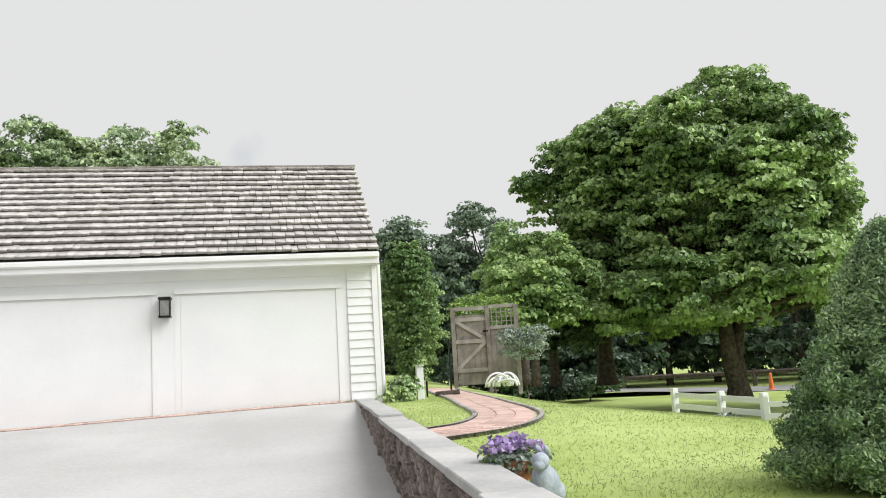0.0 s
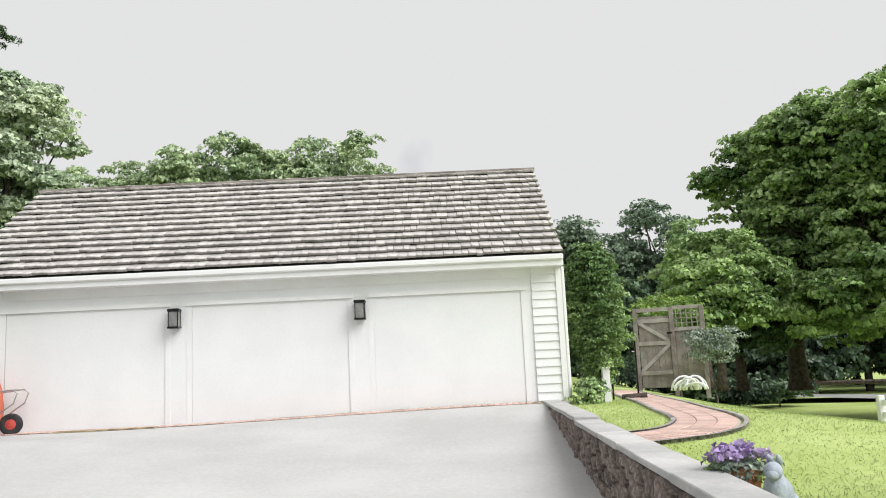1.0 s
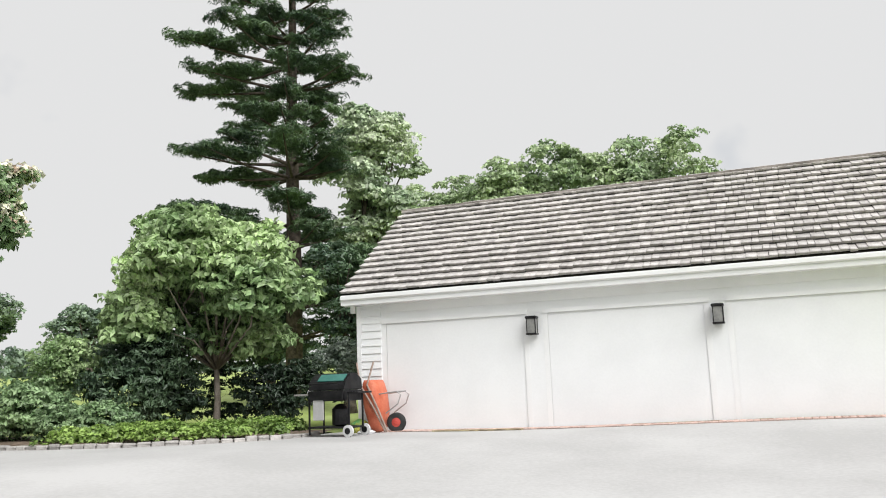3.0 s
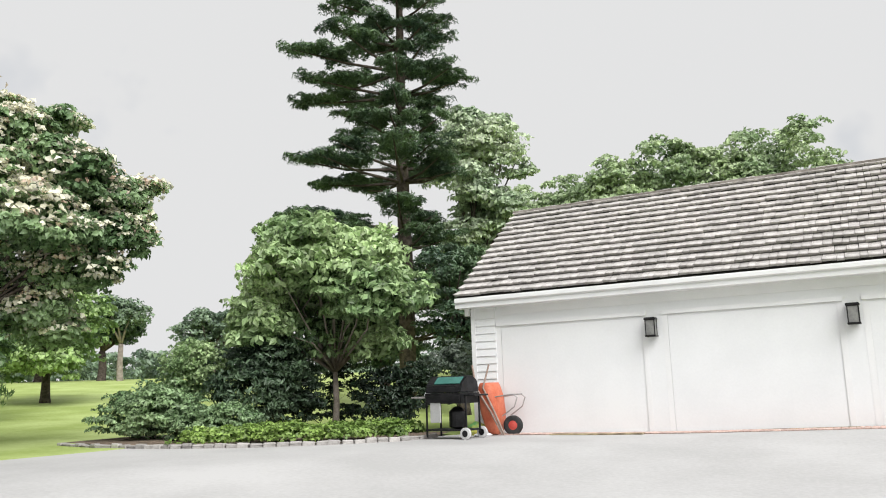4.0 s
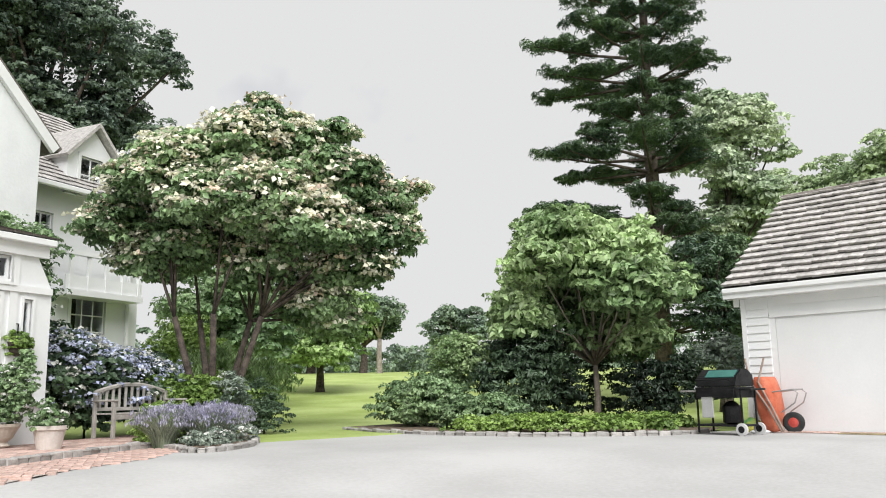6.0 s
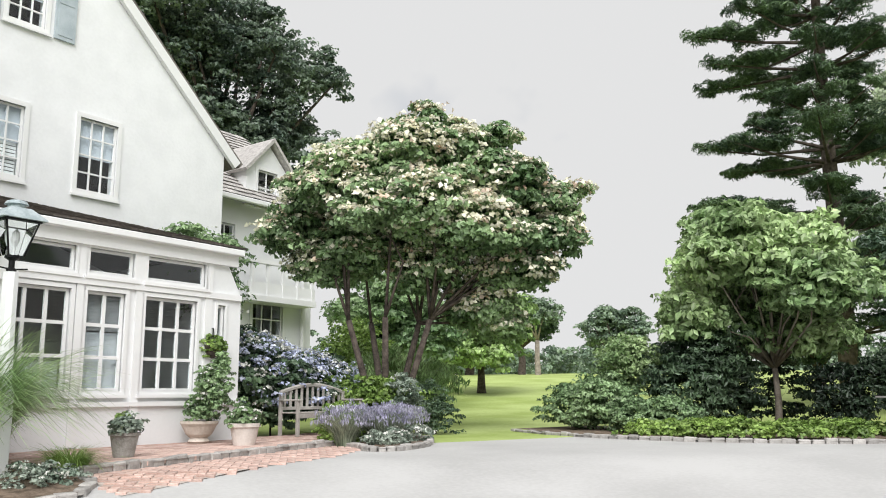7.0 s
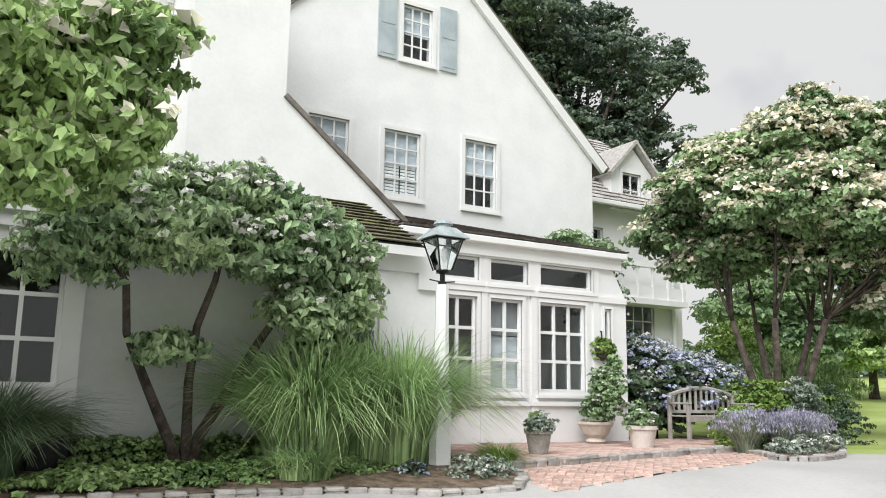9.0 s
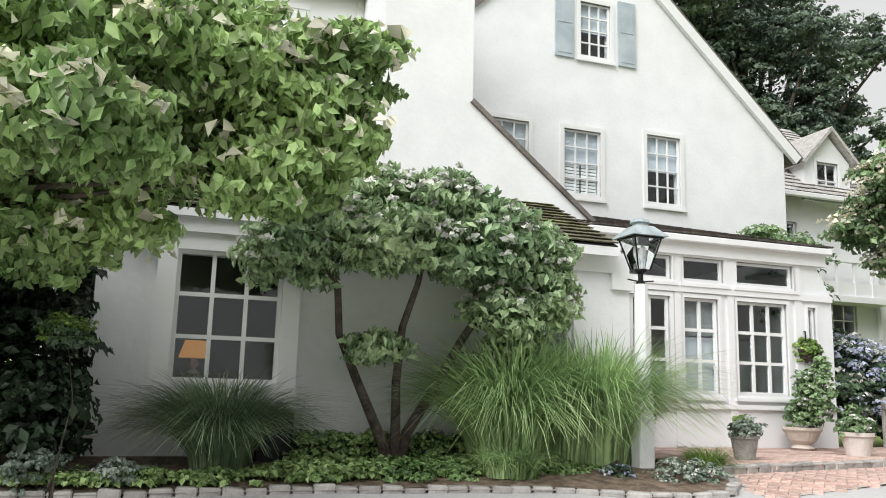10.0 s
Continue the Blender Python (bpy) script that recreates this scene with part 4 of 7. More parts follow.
# ---- low stone wall ----
stone_wall = tagged(group_at("stone_wall"), "low dry-laid field stone wall capped with pale flagstones", "wall")
bm = bmesh.new()
n = 24
ys = [1.2 + (13.36 - 1.2) * k / n for k in range(n + 1)]
low, top, lowb, topb = [], [], [], []
for y in ys:
    x, z = wall_x(y) + 0.03, (0.05 if y < 8.45 else 0.08)
    low.append(bm.verts.new((x, y, drive_z(x, y) - 0.15)))
    top.append(bm.verts.new((x, y, z)))
    topb.append(bm.verts.new((x + 0.2, y, z)))
    lowb.append(bm.verts.new((x + 0.2, y, drive_z(x, y) - 0.15)))
for k in range(n):
    for a, b in ((low, top), (top, topb), (topb, lowb)):
        bm.faces.new((a[k], a[k + 1], b[k + 1], b[k]))
bm.faces.new((low[0], top[0], topb[0], lowb[0]))
bmesh.ops.recalc_face_normals(bm, faces=bm.faces)
part("core", bm, MORTAR, stone_wall)
r = np.random.default_rng(11)
y = 1.2
while y < 13.3:
    ln = r.uniform(0.75, 1.15)
    ln = min(ln, 13.36 - y)
    if y < 8.45 < y + ln:
        ln = 8.45 - y + 0.001
    z = 0.05 if y < 8.44 else 0.085
    bm = bmesh.new()
    vs = box(bm, -0.03, 0.25, 0.004, ln - 0.004, z, z + 0.05)
    for v in vs:
        v.co.x += wall_x(y + v.co.y) + r.normal() * 0.006
        v.co.y += y
        v.co.z += r.normal() * 0.003
    bmesh.ops.bevel(bm, geom=bm.edges[:], offset=0.006, segments=1, affect="EDGES")
    part("capstone", bm, FLAG, stone_wall)
    y += ln


def stone_shape(k):
    g = np.random.default_rng(100 + k)
    d = bpy.data.meshes.new("stone")
    vs = []
    for x, s in ((0.02, 1.0), (-0.022, 0.97), (-0.042, 0.72)):
        for a in range(7):
            q = 2 * math.pi * a / 7 + g.uniform(-0.25, 0.25)
            c, w = math.cos(q), math.sin(q)
            vs.append((x + g.normal() * 0.004, 0.5 * s * math.copysign(abs(c) ** 0.6, c), 0.5 * s * math.copysign(abs(w) ** 0.6, w)))
    fs = [tuple(range(14, 21))]
    for q in (0, 7):
        for a in range(7):
            fs.append((q + a, q + 7 + a, q + 7 + (a + 1) % 7, q + (a + 1) % 7))
    d.from_pydata(vs, [], fs)
    d.materials.append(STONE)
    return d


stone_kinds = [stone_shape(k) for k in range(10)]
y = 1.3
while y < 13.25:
    w = r.uniform(0.16, 0.3)
    x = wall_x(y + w / 2)
    z, ztop = drive_z(x, y) - 0.02, (0.045 if y < 8.45 else 0.08)
    while z < ztop - 0.03:
        h = min(r.uniform(0.1, 0.2), ztop - z)
        if ztop - z - h < 0.06:
            h = ztop - z
        k = 2 if (w > 0.24 and r.random() < 0.5) else 1
        for j in range(k):
            ob = new("stone", stone_kinds[int(r.integers(10))])
            ob.parent = stone_wall
            ob.matrix_basis = Matrix.Translation((x + 0.025 + r.normal() * 0.008, y + w * (j + 0.5) / k, z + h / 2)) @ Euler((r.normal() * 0.08, 0, r.normal() * 0.08)).to_matrix().to_4x4() @ Matrix.Diagonal((1, w / k * 1.0, h * 0.98, 1))
        z += h
    y += w

# ---- pot and stone rabbit on the wall ----
TERRA = mat("terracotta", (0.42, 0.17, 0.09), (0.55, 0.26, 0.16), 5, 0.85, 0.2, 30)


def potted(name, label, at, prof, material, plants, rim=None):
    e = tagged(group_at(name, Matrix.Translation(at)), label, "plant pot")
    bm = bmesh.new()
    lathe(bm, prof, seg=24)
    part("pot", bm, material, e, smooth=False)
    for pname, material2, lobes, n, per, cr, ll, ww, kw in plants:
        mesh_ob(pname, crown_mesh(pname, lobes, n, per, cr, ll, ww, **kw), material2, e)
    return e


POT_PROF = [(0.075, 0.0), (0.11, 0.17), (0.13, 0.175), (0.13, 0.21), (0.112, 0.21), (0.105, 0.19), (0.0, 0.19)]
potted("flower_pot", "terracotta pot of purple pansies and trailing ivy", (1.05, 3.9, -0.1), POT_PROF, TERRA,
       [("foliage", SILVER_LEAF, [((0, 0, 0.21), (0.15, 0.15, 0.08))], 60, 14, 0.06, 0.035, 0.025, {}),
        ("trailing_ivy", LIGHT_LEAF, [((-0.12, 0.0, 0.13), (0.05, 0.1, 0.12)), ((0.08, -0.1, 0.12), (0.06, 0.06, 0.1))], 40, 10, 0.04, 0.03, 0.022, {}),
        ("blossom", PURPLE_FLOWER, [((0, 0, 0.26), (0.16, 0.16, 0.07))], 60, 4, 0.03, 0.034, 0.045, {"up": 0.2, "below": 0.0})])


def rabbit():
    bm = bmesh.new()

    def blob(c, rr, rot=0.0):
        q = bmesh.ops.create_icosphere(bm, subdivisions=3, radius=1)
        mm = Matrix.Translation(c) @ Euler((0, rot, 0)).to_matrix().to_4x4() @ Matrix.Diagonal((*rr, 1))
        for v in q["verts"]:
            v.co = mm @ v.co
    blob((0.02, 0, 0.09), (0.1, 0.075, 0.1))
    blob((-0.03, 0, 0.12), (0.07, 0.06, 0.1))
    blob((-0.07, 0, 0.22), (0.055, 0.045, 0.045))
    blob((-0.11, 0, 0.205), (0.028, 0.03, 0.026))
    blob((0.0, 0.022, 0.265), (0.055, 0.014, 0.02), 0.5)
    blob((0.0, -0.022, 0.265), (0.055, 0.014, 0.02), 0.5)
    blob((-0.08, 0.035, 0.03), (0.045, 0.024, 0.03))
    blob((-0.08, -0.035, 0.03), (0.045, 0.024, 0.03))
    blob((0.06, 0.06, 0.05), (0.06, 0.03, 0.05))
    blob((0.06, -0.06, 0.05), (0.06, 0.03, 0.05))
    blob((0.12, 0, 0.06), (0.03, 0.03, 0.03))
    ob = part("rabbit_statue", bm, mat("grey_cast_stone", (0.30, 0.34, 0.40), (0.40, 0.44, 0.50), 12, 0.85, 0.3, 50), None, smooth=True)
    ob.matrix_world = pose(1.12, 3.6, -0.09, 0, 0, 60)
    return tagged(ob, "grey cast stone rabbit statue beside the wall", "statue")


rabbit()

# ---- brick sill before the garage, path, fence and gate ----
def inside(p, poly):
    c = False
    for (x1, y1), (x2, y2) in zip(poly, poly[1:] + poly[:1]):
        if (y1 > p[1]) != (y2 > p[1]) and p[0] < (x2 - x1) * (p[1] - y1) / (y2 - y1) + x1:
            c = not c
    return c


def brick_shape(l, w, h):
    d = bpy.data.meshes.new("brick")
    a, b, c = l / 2, w / 2, 0.006
    vs = [(-a, -b, -h), (a, -b, -h), (a, b, -h), (-a, b, -h), (-a, -b, -c), (a, -b, -c), (a, b, -c), (-a, b, -c), (-a + c, -b + c, 0), (a - c, -b + c, 0), (a - c, b - c, 0), (-a + c, b - c, 0)]
    fs = [(8, 9, 10, 11)]
    for q in (0, 4):
        for k in range(4):
            fs.append((q + k, q + (k + 1) % 4, q + 4 + (k + 1) % 4, q + 4 + k))
    d.from_pydata(vs, [], fs)
    d.materials.append(BRICK)
    return d


BRICK_ONE = brick_shape(0.196, 0.094, 0.05)


def lay(owner, spots, shape, limit=300, material=None, name="brick"):
    """Pieces at the given poses: the first as objects, the rest joined."""
    rest_v, rest_f = [], []
    for k, m in enumerate(spots):
        if k < limit:
            ob = new(name, shape)
            ob.parent = owner
            ob.matrix_basis = owner.matrix_world.inverted() @ m
        else:
            b = len(rest_v)
            rest_v += [tuple(m @ v.co) for v in shape.vertices]
            rest_f += [tuple(b + i for i in p.vertices) for p in shape.polygons]
    if rest_v:
        d = bpy.data.meshes.new(name + "s")
        d.from_pydata(rest_v, [], rest_f)
        tagged(mesh_ob(name + "s", d, material or BRICK, owner), kind="stuff")


def strip_sheet(name, pts, widths, zf, material, label, category, dz=0.0):
    """A ribbon of paving along a line."""
    bm = bmesh.new()
    prev = None
    for k, p in enumerate(pts):
        a, b = pts[max(k - 1, 0)], pts[min(k + 1, len(pts) - 1)]
        d = Vector((b[0] - a[0], b[1] - a[1])).normalized()
        nrm = Vector((-d.y, d.x)) * widths[k] / 2
        pair = []
        for s in (-1, 1):
            q = (p[0] + nrm.x * s, p[1] + nrm.y * s)
            pair.append(bm.verts.new((q[0], q[1], zf(*q) + dz)))
        if prev:
            bm.faces.new((prev[0], pair[0], pair[1], prev[1]))
        prev = pair
    bmesh.ops.recalc_face_normals(bm, faces=bm.faces)
    if sum(f.normal.z for f in bm.faces) < 0:
        bmesh.ops.reverse_faces(bm, faces=bm.faces)
    return tagged(part(name, bm, material), label, category, kind="structure")


def smooth_line(pts, n):
    """Catmull-Rom through points."""
    out = []
    P = [pts[0]] + list(pts) + [pts[-1]]
    for i in range(1, len(P) - 2):
        for k in range(n):
            t = k / n
            out.append(tuple(0.5 * (2 * P[i][j] + (P[i + 1][j] - P[i - 1][j]) * t + (2 * P[i - 1][j] - 5 * P[i][j] + 4 * P[i + 1][j] - P[i + 2][j]) * t * t + (3 * P[i][j] - P[i - 1][j] - 3 * P[i + 1][j] + P[i + 2][j]) * t ** 3) for j in (0, 1)))
    out.append(tuple(pts[-1]))
    return out


sill = strip_sheet("brick_sill", [(-8.4, 13.12), (-4, 13.12), (0, 13.12), (1.1, 13.12)], [0.42] * 4, drive_z, BRICK_BED, "red brick sill course before the garage doors", "paving", 0.006)
lay(sill, [Matrix.Translation((-8.35 + k * 0.104, yy + 0.004 * math.sin(k * 7), drive_z(-8.35 + k * 0.104, yy) + 0.02)) @ pose(0, 0, 0, 0, 0, 90) for yy in (13.22, 13.02) for k in range(90)], BRICK_ONE)

path_line = smooth_line([(3.75, 19.0), (3.35, 16.4), (2.95, 12.8), (2.62, 10.5), (2.42, 9.0), (2.15, 7.9), (1.72, 7.2), (1.0, 6.85)], 10)
garden_path = strip_sheet("garden_path", path_line, [0.66] * len(path_line), ground_z, BRICK_BED, "curving red brick garden path across the lawn", "path", 0.012)
spots = []
acc = 0.0
for a, b in zip(path_line, path_line[1:]):
    d = Vector((b[0] - a[0], b[1] - a[1]))
    ang = math.atan2(d.y, d.x)
    steps = max(1, round(d.length / 0.104))
    for k in range(steps):
        c = Vector(a) + d * (k + 0.5) / steps
        for j in (-1, 0, 1):
            q = (c.x - math.sin(ang) * j * 0.205, c.y + math.cos(ang) * j * 0.205)
            spots.append(Matrix.Translation((q[0], q[1], ground_z(*q) + 0.026)) @ pose(0, 0, 0, 0, 0, math.degrees(ang) + 90))
lay(garden_path, spots[::-1], BRICK_ONE)
for s, lab in ((1, "a"), (-1, "b")):
    spots = []
    for a, b in zip(path_line, path_line[1:]):
        d = Vector((b[0] - a[0], b[1] - a[1]))
        ang = math.atan2(d.y, d.x)
        steps = max(1, round(d.length / 0.2))
        for k in range(steps):
            c = Vector(a) + d * (k + 0.5) / steps
            q = (c.x - math.sin(ang) * s * 0.36, c.y + math.cos(ang) * s * 0.36)
            if q[0] > wall_x(q[1]) + 0.3:
                spots.append(Matrix.Translation((q[0], q[1], ground_z(*q) - 0.015)) @ pose(0, 0, 0, 90, 0, math.degrees(ang)))
    edge = tagged(group_at("path_edging"), "soldier brick edging set along the path", "edging", kind="structure")
    sh = brick_shape(0.2, 0.1, 0.05)
    sh.materials.clear()
    sh.materials.append(GRANITE)
    lay(edge, spots, sh)


def garden_gate():
    e = tagged(group_at("garden_gate", pose(4.09, 18.7, 0.0, 0, 0, -15)), "weathered grey board gate with cross braces and lattice", "gate")
    for u in (0.0, 0.82, 1.5):
        boxed("post", (u - 0.05, u + 0.05, -0.05, 0.05, -0.2, 1.92), WOOD_GREY, e, bevel=0.008)
    k = 0
    u = 0.07
    while u < 0.76:
        boxed("board", (u, u + 0.132, 0.0, 0.022, 0.08, 1.72), WOOD_GREY, e)
        u += 0.137
    u = 0.88
    while u < 1.42:
        boxed("board", (u, u + 0.112, 0.0, 0.022, 0.05, 1.36), WOOD_GREY, e)
        u += 0.117
    pale = mat("pale_grey_rail", (0.26, 0.235, 0.22), (0.38, 0.355, 0.335), 4, 0.9, 0.3, 30)
    for z in (0.42, 1.1, 1.62):
        boxed("rail", (0.05, 0.77, -0.03, -0.002, z - 0.045, z + 0.045), pale, e)
    for z in (1.4, 1.9):
        boxed("rail", (0.87, 1.45, -0.03, -0.002, z - 0.04, z + 0.04), pale, e)
    boxed("rail", (0.05, 0.77, -0.03, -0.002, 1.83, 1.92), pale, e)
    for z0, z1 in ((0.46, 1.06), (1.58, 1.14)):
        bm = bmesh.new()
        box(bm, 0, math.hypot(0.66, z1 - z0), -0.03, -0.006, -0.04, 0.04, m=Matrix.Translation((0.08, -0.001, z0)) @ Euler((0, -math.atan2(z1 - z0, 0.66), 0)).to_matrix().to_4x4())
        part("brace", bm, pale, e)
    for k in range(5):
        boxed("lattice_slat", (0.92 + k * 0.115, 0.94 + k * 0.115, -0.02, -0.004, 1.44, 1.86), pale, e)
    for k in range(3):
        boxed("lattice_slat", (0.88, 1.44, -0.002, 0.012, 1.53 + k * 0.11, 1.55 + k * 0.11), pale, e)
    boxed("latch", (0.7, 0.82, -0.05, -0.03, 1.3, 1.34), BLACK_METAL, e)
    return e


garden_gate()
bm = bmesh.new()
for k in range(16):
    pts = []
    for j in range(14):
        a = math.pi * j / 13
        pts.append((0.12 * math.sin(k * 1.9) + 0.3 * math.cos(a) * (0.6 + 0.3 * math.sin(k * 2.3)), -0.02 * k + 0.08 * math.sin(2 * a + k), 0.02 + (0.2 + 0.09 * math.sin(k * 1.3)) * math.sin(a)))
    tube(bm, pts, 0.022, 6)
hose = tagged(part("hose_coil", bm, WHITE, smooth=True), "heap of white looped hose beside the gate", "hose")
hose.matrix_world = pose(4.85, 17.4, 0.03, 0, 0, -15)
bm = bmesh.new()
box(bm, -0.06, 0.06, -0.06, 0.06, 0, 0.58, bevel=0.006)
box(bm, -0.075, 0.075, -0.075, 0.075, 0.58, 0.61, bevel=0.006)
white_post = tagged(part("white_post", bm, WHITE), "short white painted post beside the hedge", "post")
white_post.location = (2.3, 13.6, 0.02)
arbor = tagged(group_at("iron_arbor", pose(2.75, 14.3, 0.0)), "thin dark iron arbour legs with a ground rail", "arbour")
for a in (-0.2, 0.25):
    bm = bmesh.new()
    tube(bm, [(a, 0, 0), (a, 0, 1.1)], 0.018, 6)
    part("leg", bm, BLACK_METAL, arbor)
bm = bmesh.new()
tube(bm, [(-0.05, 0.0, 0.08), (0.38, -0.1, 0.1)], 0.05, 8)
part("log", bm, BARK, arbor)

# white rail fence below the lawn
def fence_run(pts, label):
    e = tagged(group_at("rail_fence"), label, "fence")
    for (xa, ya), (xb, yb) in zip(pts, pts[1:]):
        za, zb = ground_z(xa, ya), ground_z(xb, yb)
        L = math.hypot(xb - xa, yb - ya)
        ang = math.atan2(yb - ya, xb - xa)
        m2 = Matrix.Translation((xa, ya, za)) @ Euler((0, -math.atan2(zb - za, L), ang)).to_matrix().to_4x4()
        for h in (0.3, 0.6, 0.9):
            bm = bmesh.new()
            box(bm, 0.0, L, -0.02, 0.02, h, h + 0.14, m=m2)
            part("rail", bm, WHITE, e)
    for x, y in pts:
        z = ground_z(x, y)
        bm = bmesh.new()
        box(bm, x - 0.08, x + 0.08, y - 0.08, y + 0.08, z - 0.2, z + 1.15, bevel=0.01)
        part("post", bm, WHITE, e)
    return e


fence_run([(10.66, 20.69), (10.97, 18.83), (11.10, 17.14)], "white three-rail timber fence below the lawn")
fence_run([(11.63, 15.76), (12.77, 14.42), (14.14, 12.84), (15.67, 11.17)], "white three-rail timber fence beyond the gate")
bm = bmesh.new()
for k in range(4):
    box(bm, 0, 1.5, -0.02, 0.02, 0.08 + k * 0.26, 0.2 + k * 0.26)
for k in range(3):
    box(bm, k * 0.7, k * 0.7 + 0.1, -0.03, 0.03, 0.0, 1.1)
fg = tagged(part("fence_gate", bm, WHITE), "white slatted gate in the rail fence", "gate")
fg.matrix_world = pose(10.79, 16.68, ground_z(11.01, 16.19), 0, 0, -42)
road = strip_sheet("road", [(-10, 60), (12, 46), (23.5, 38.3), (36, 30), (60, 14)], [5] * 5, ground_z, mat("pale_asphalt", (0.22, 0.22, 0.22), (0.30, 0.30, 0.30), 0.6, 0.9, 0.2), "pale grey road beyond the white fence", "road", 0.03)
rr2 = tagged(group_at("roadside_rail"), "low brown timber rail along the road", "fence")
for (xa, ya), (xb, yb) in zip([(14, 49.5), (20, 45), (26, 41), (33, 36), (40, 31)], [(20, 45), (26, 41), (33, 36), (40, 31), (47, 26.5)]):
    bm = bmesh.new()
    tube(bm, [(xa, ya, ground_z(xa, ya) + 0.75), (xb, yb, ground_z(xb, yb) + 0.75)], 0.12, 6)
    part("rail", bm, BARK, rr2)
    bm = bmesh.new()
    tube(bm, [(xa, ya, ground_z(xa, ya) - 0.1), (xa, ya, ground_z(xa, ya) + 0.95)], 0.12, 6)
    part("post", bm, BARK, rr2)
bm = bmesh.new()
lathe(bm, [(0.22, 0.0), (0.22, 0.05), (0.12, 0.06), (0.07, 0.8), (0.03, 0.85)], seg=12)
marker = tagged(part("marker_post", bm, mat("orange_plastic", (0.7, 0.16, 0.04), (0.8, 0.22, 0.06), 4, 0.5, 0)), "orange plastic marker post beside the road", "marker")
marker.location = (23.9, 36.3, ground_z(23.9, 36.3))
# ---- trees and shrubs ----
tree("maple_tree", "broad green maple with dense layered foliage on the lawn", (15.5, 25.4, -0.9), 0.33, 2.4, lobe_cloud((15.6, 25.4, 5.2), (4.7, 4.4, 4.9), 40, 1.4, 1) + [([11.9, 27.2, 7.9], [1.2, 1.2, 1.0]), ([12.6, 26.9, 8.7], [1.2, 1.2, 0.9]), ([11.6, 27.4, 6.6], [1.2, 1.2, 0.9]), ([11.4, 27.6, 5.2], [1.2, 1.2, 0.9])] + [([16.0 + 4.5 * math.cos(a), 25.3 + 3.9 * math.sin(a), 2.5 + 0.5 * math.sin(3 * a)], [1.7, 1.7, 1.2]) for a in np.linspace(0, 5.7, 11)], MAPLE_LEAF, 3800, 52, 0.48, 0.21, 0.15, trunks=2, lean=0.55, fine=2)
tree("maple_tree", "second maple standing darker behind the first", (13.1, 31, -0.35), 0.36, 2.4, lobe_cloud((12.8, 30.0, 5.8), (3.4, 3.2, 4.2), 24, 1.6, 2) + [([12.6 + 3.4 * math.cos(a), 30.5 + 3.0 * math.sin(a), 2.6], [1.4, 1.4, 0.9]) for a in np.linspace(0, 5.5, 8)], MAPLE_LEAF, 1900, 52, 0.52, 0.22, 0.15, fine=2)
tree("young_tree", "mid-green young tree behind the garden gate", (8.0, 24.6, 0), 0.14, 1.4, lobe_cloud((8.0, 24.5, 3.0), (1.9, 1.9, 1.9), 14, 1.0, 21), MAPLE_LEAF, 420, 50, 0.4, 0.17, 0.11)
tree("young_tree", "dark leafy tree deep behind the gate", (10.2, 29, -0.2), 0.18, 1.5, lobe_cloud((10.0, 28.5, 2.8), (2.4, 2.2, 2.2), 12, 1.2, 22), DARK_LEAF, 380, 50, 0.5, 0.2, 0.14)
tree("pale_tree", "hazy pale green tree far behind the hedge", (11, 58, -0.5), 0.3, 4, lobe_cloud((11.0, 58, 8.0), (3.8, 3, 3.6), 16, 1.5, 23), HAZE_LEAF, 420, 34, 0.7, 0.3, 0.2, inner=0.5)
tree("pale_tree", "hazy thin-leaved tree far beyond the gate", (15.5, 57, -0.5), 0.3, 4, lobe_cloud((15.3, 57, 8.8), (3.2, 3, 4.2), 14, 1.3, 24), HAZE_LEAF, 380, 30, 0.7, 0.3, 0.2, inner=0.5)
tree("pale_tree", "light green tree at the edge of the woods", (12, 38.5, -0.4), 0.25, 3, lobe_cloud((11.8, 38, 4.6), (2.4, 2.4, 2.6), 12, 1.2, 25), LIGHT_LEAF, 320, 40, 0.55, 0.24, 0.16)


def woods(name, label, spots, leaf, seed, leaf_len=0.45, per=34, n=120, zlo=0.12, lobe=(0.42, 0.17)):
    """A belt of far trees in one mesh, with its trunks."""
    e = tagged(group_at(name), label, "woods", kind="stuff")
    g = np.random.default_rng(seed)
    lobes = []
    bm = bmesh.new()
    for x, y, h, w in spots:
        z = ground_z(x, y)
        for k in range(11):
            a = g.uniform(0, 6.28)
            lobes.append(([x + math.cos(a) * w * 0.45, y + math.sin(a) * w * 0.45, z + h * g.uniform(zlo, 0.84)], [w * lobe[0], w * lobe[0], h * lobe[1]]))
        tube(bm, [(x, y, z - 0.3), (x, y, z + h * 0.5)], [h * 0.03, h * 0.018], 6)
    part("trunks", bm, BARK, e)
    tagged(mesh_ob("crowns", crown_mesh("crowns", lobes, n * len(spots), per, leaf_len * 2.2, leaf_len, leaf_len * 0.7), leaf, e), kind="stuff")
    return e


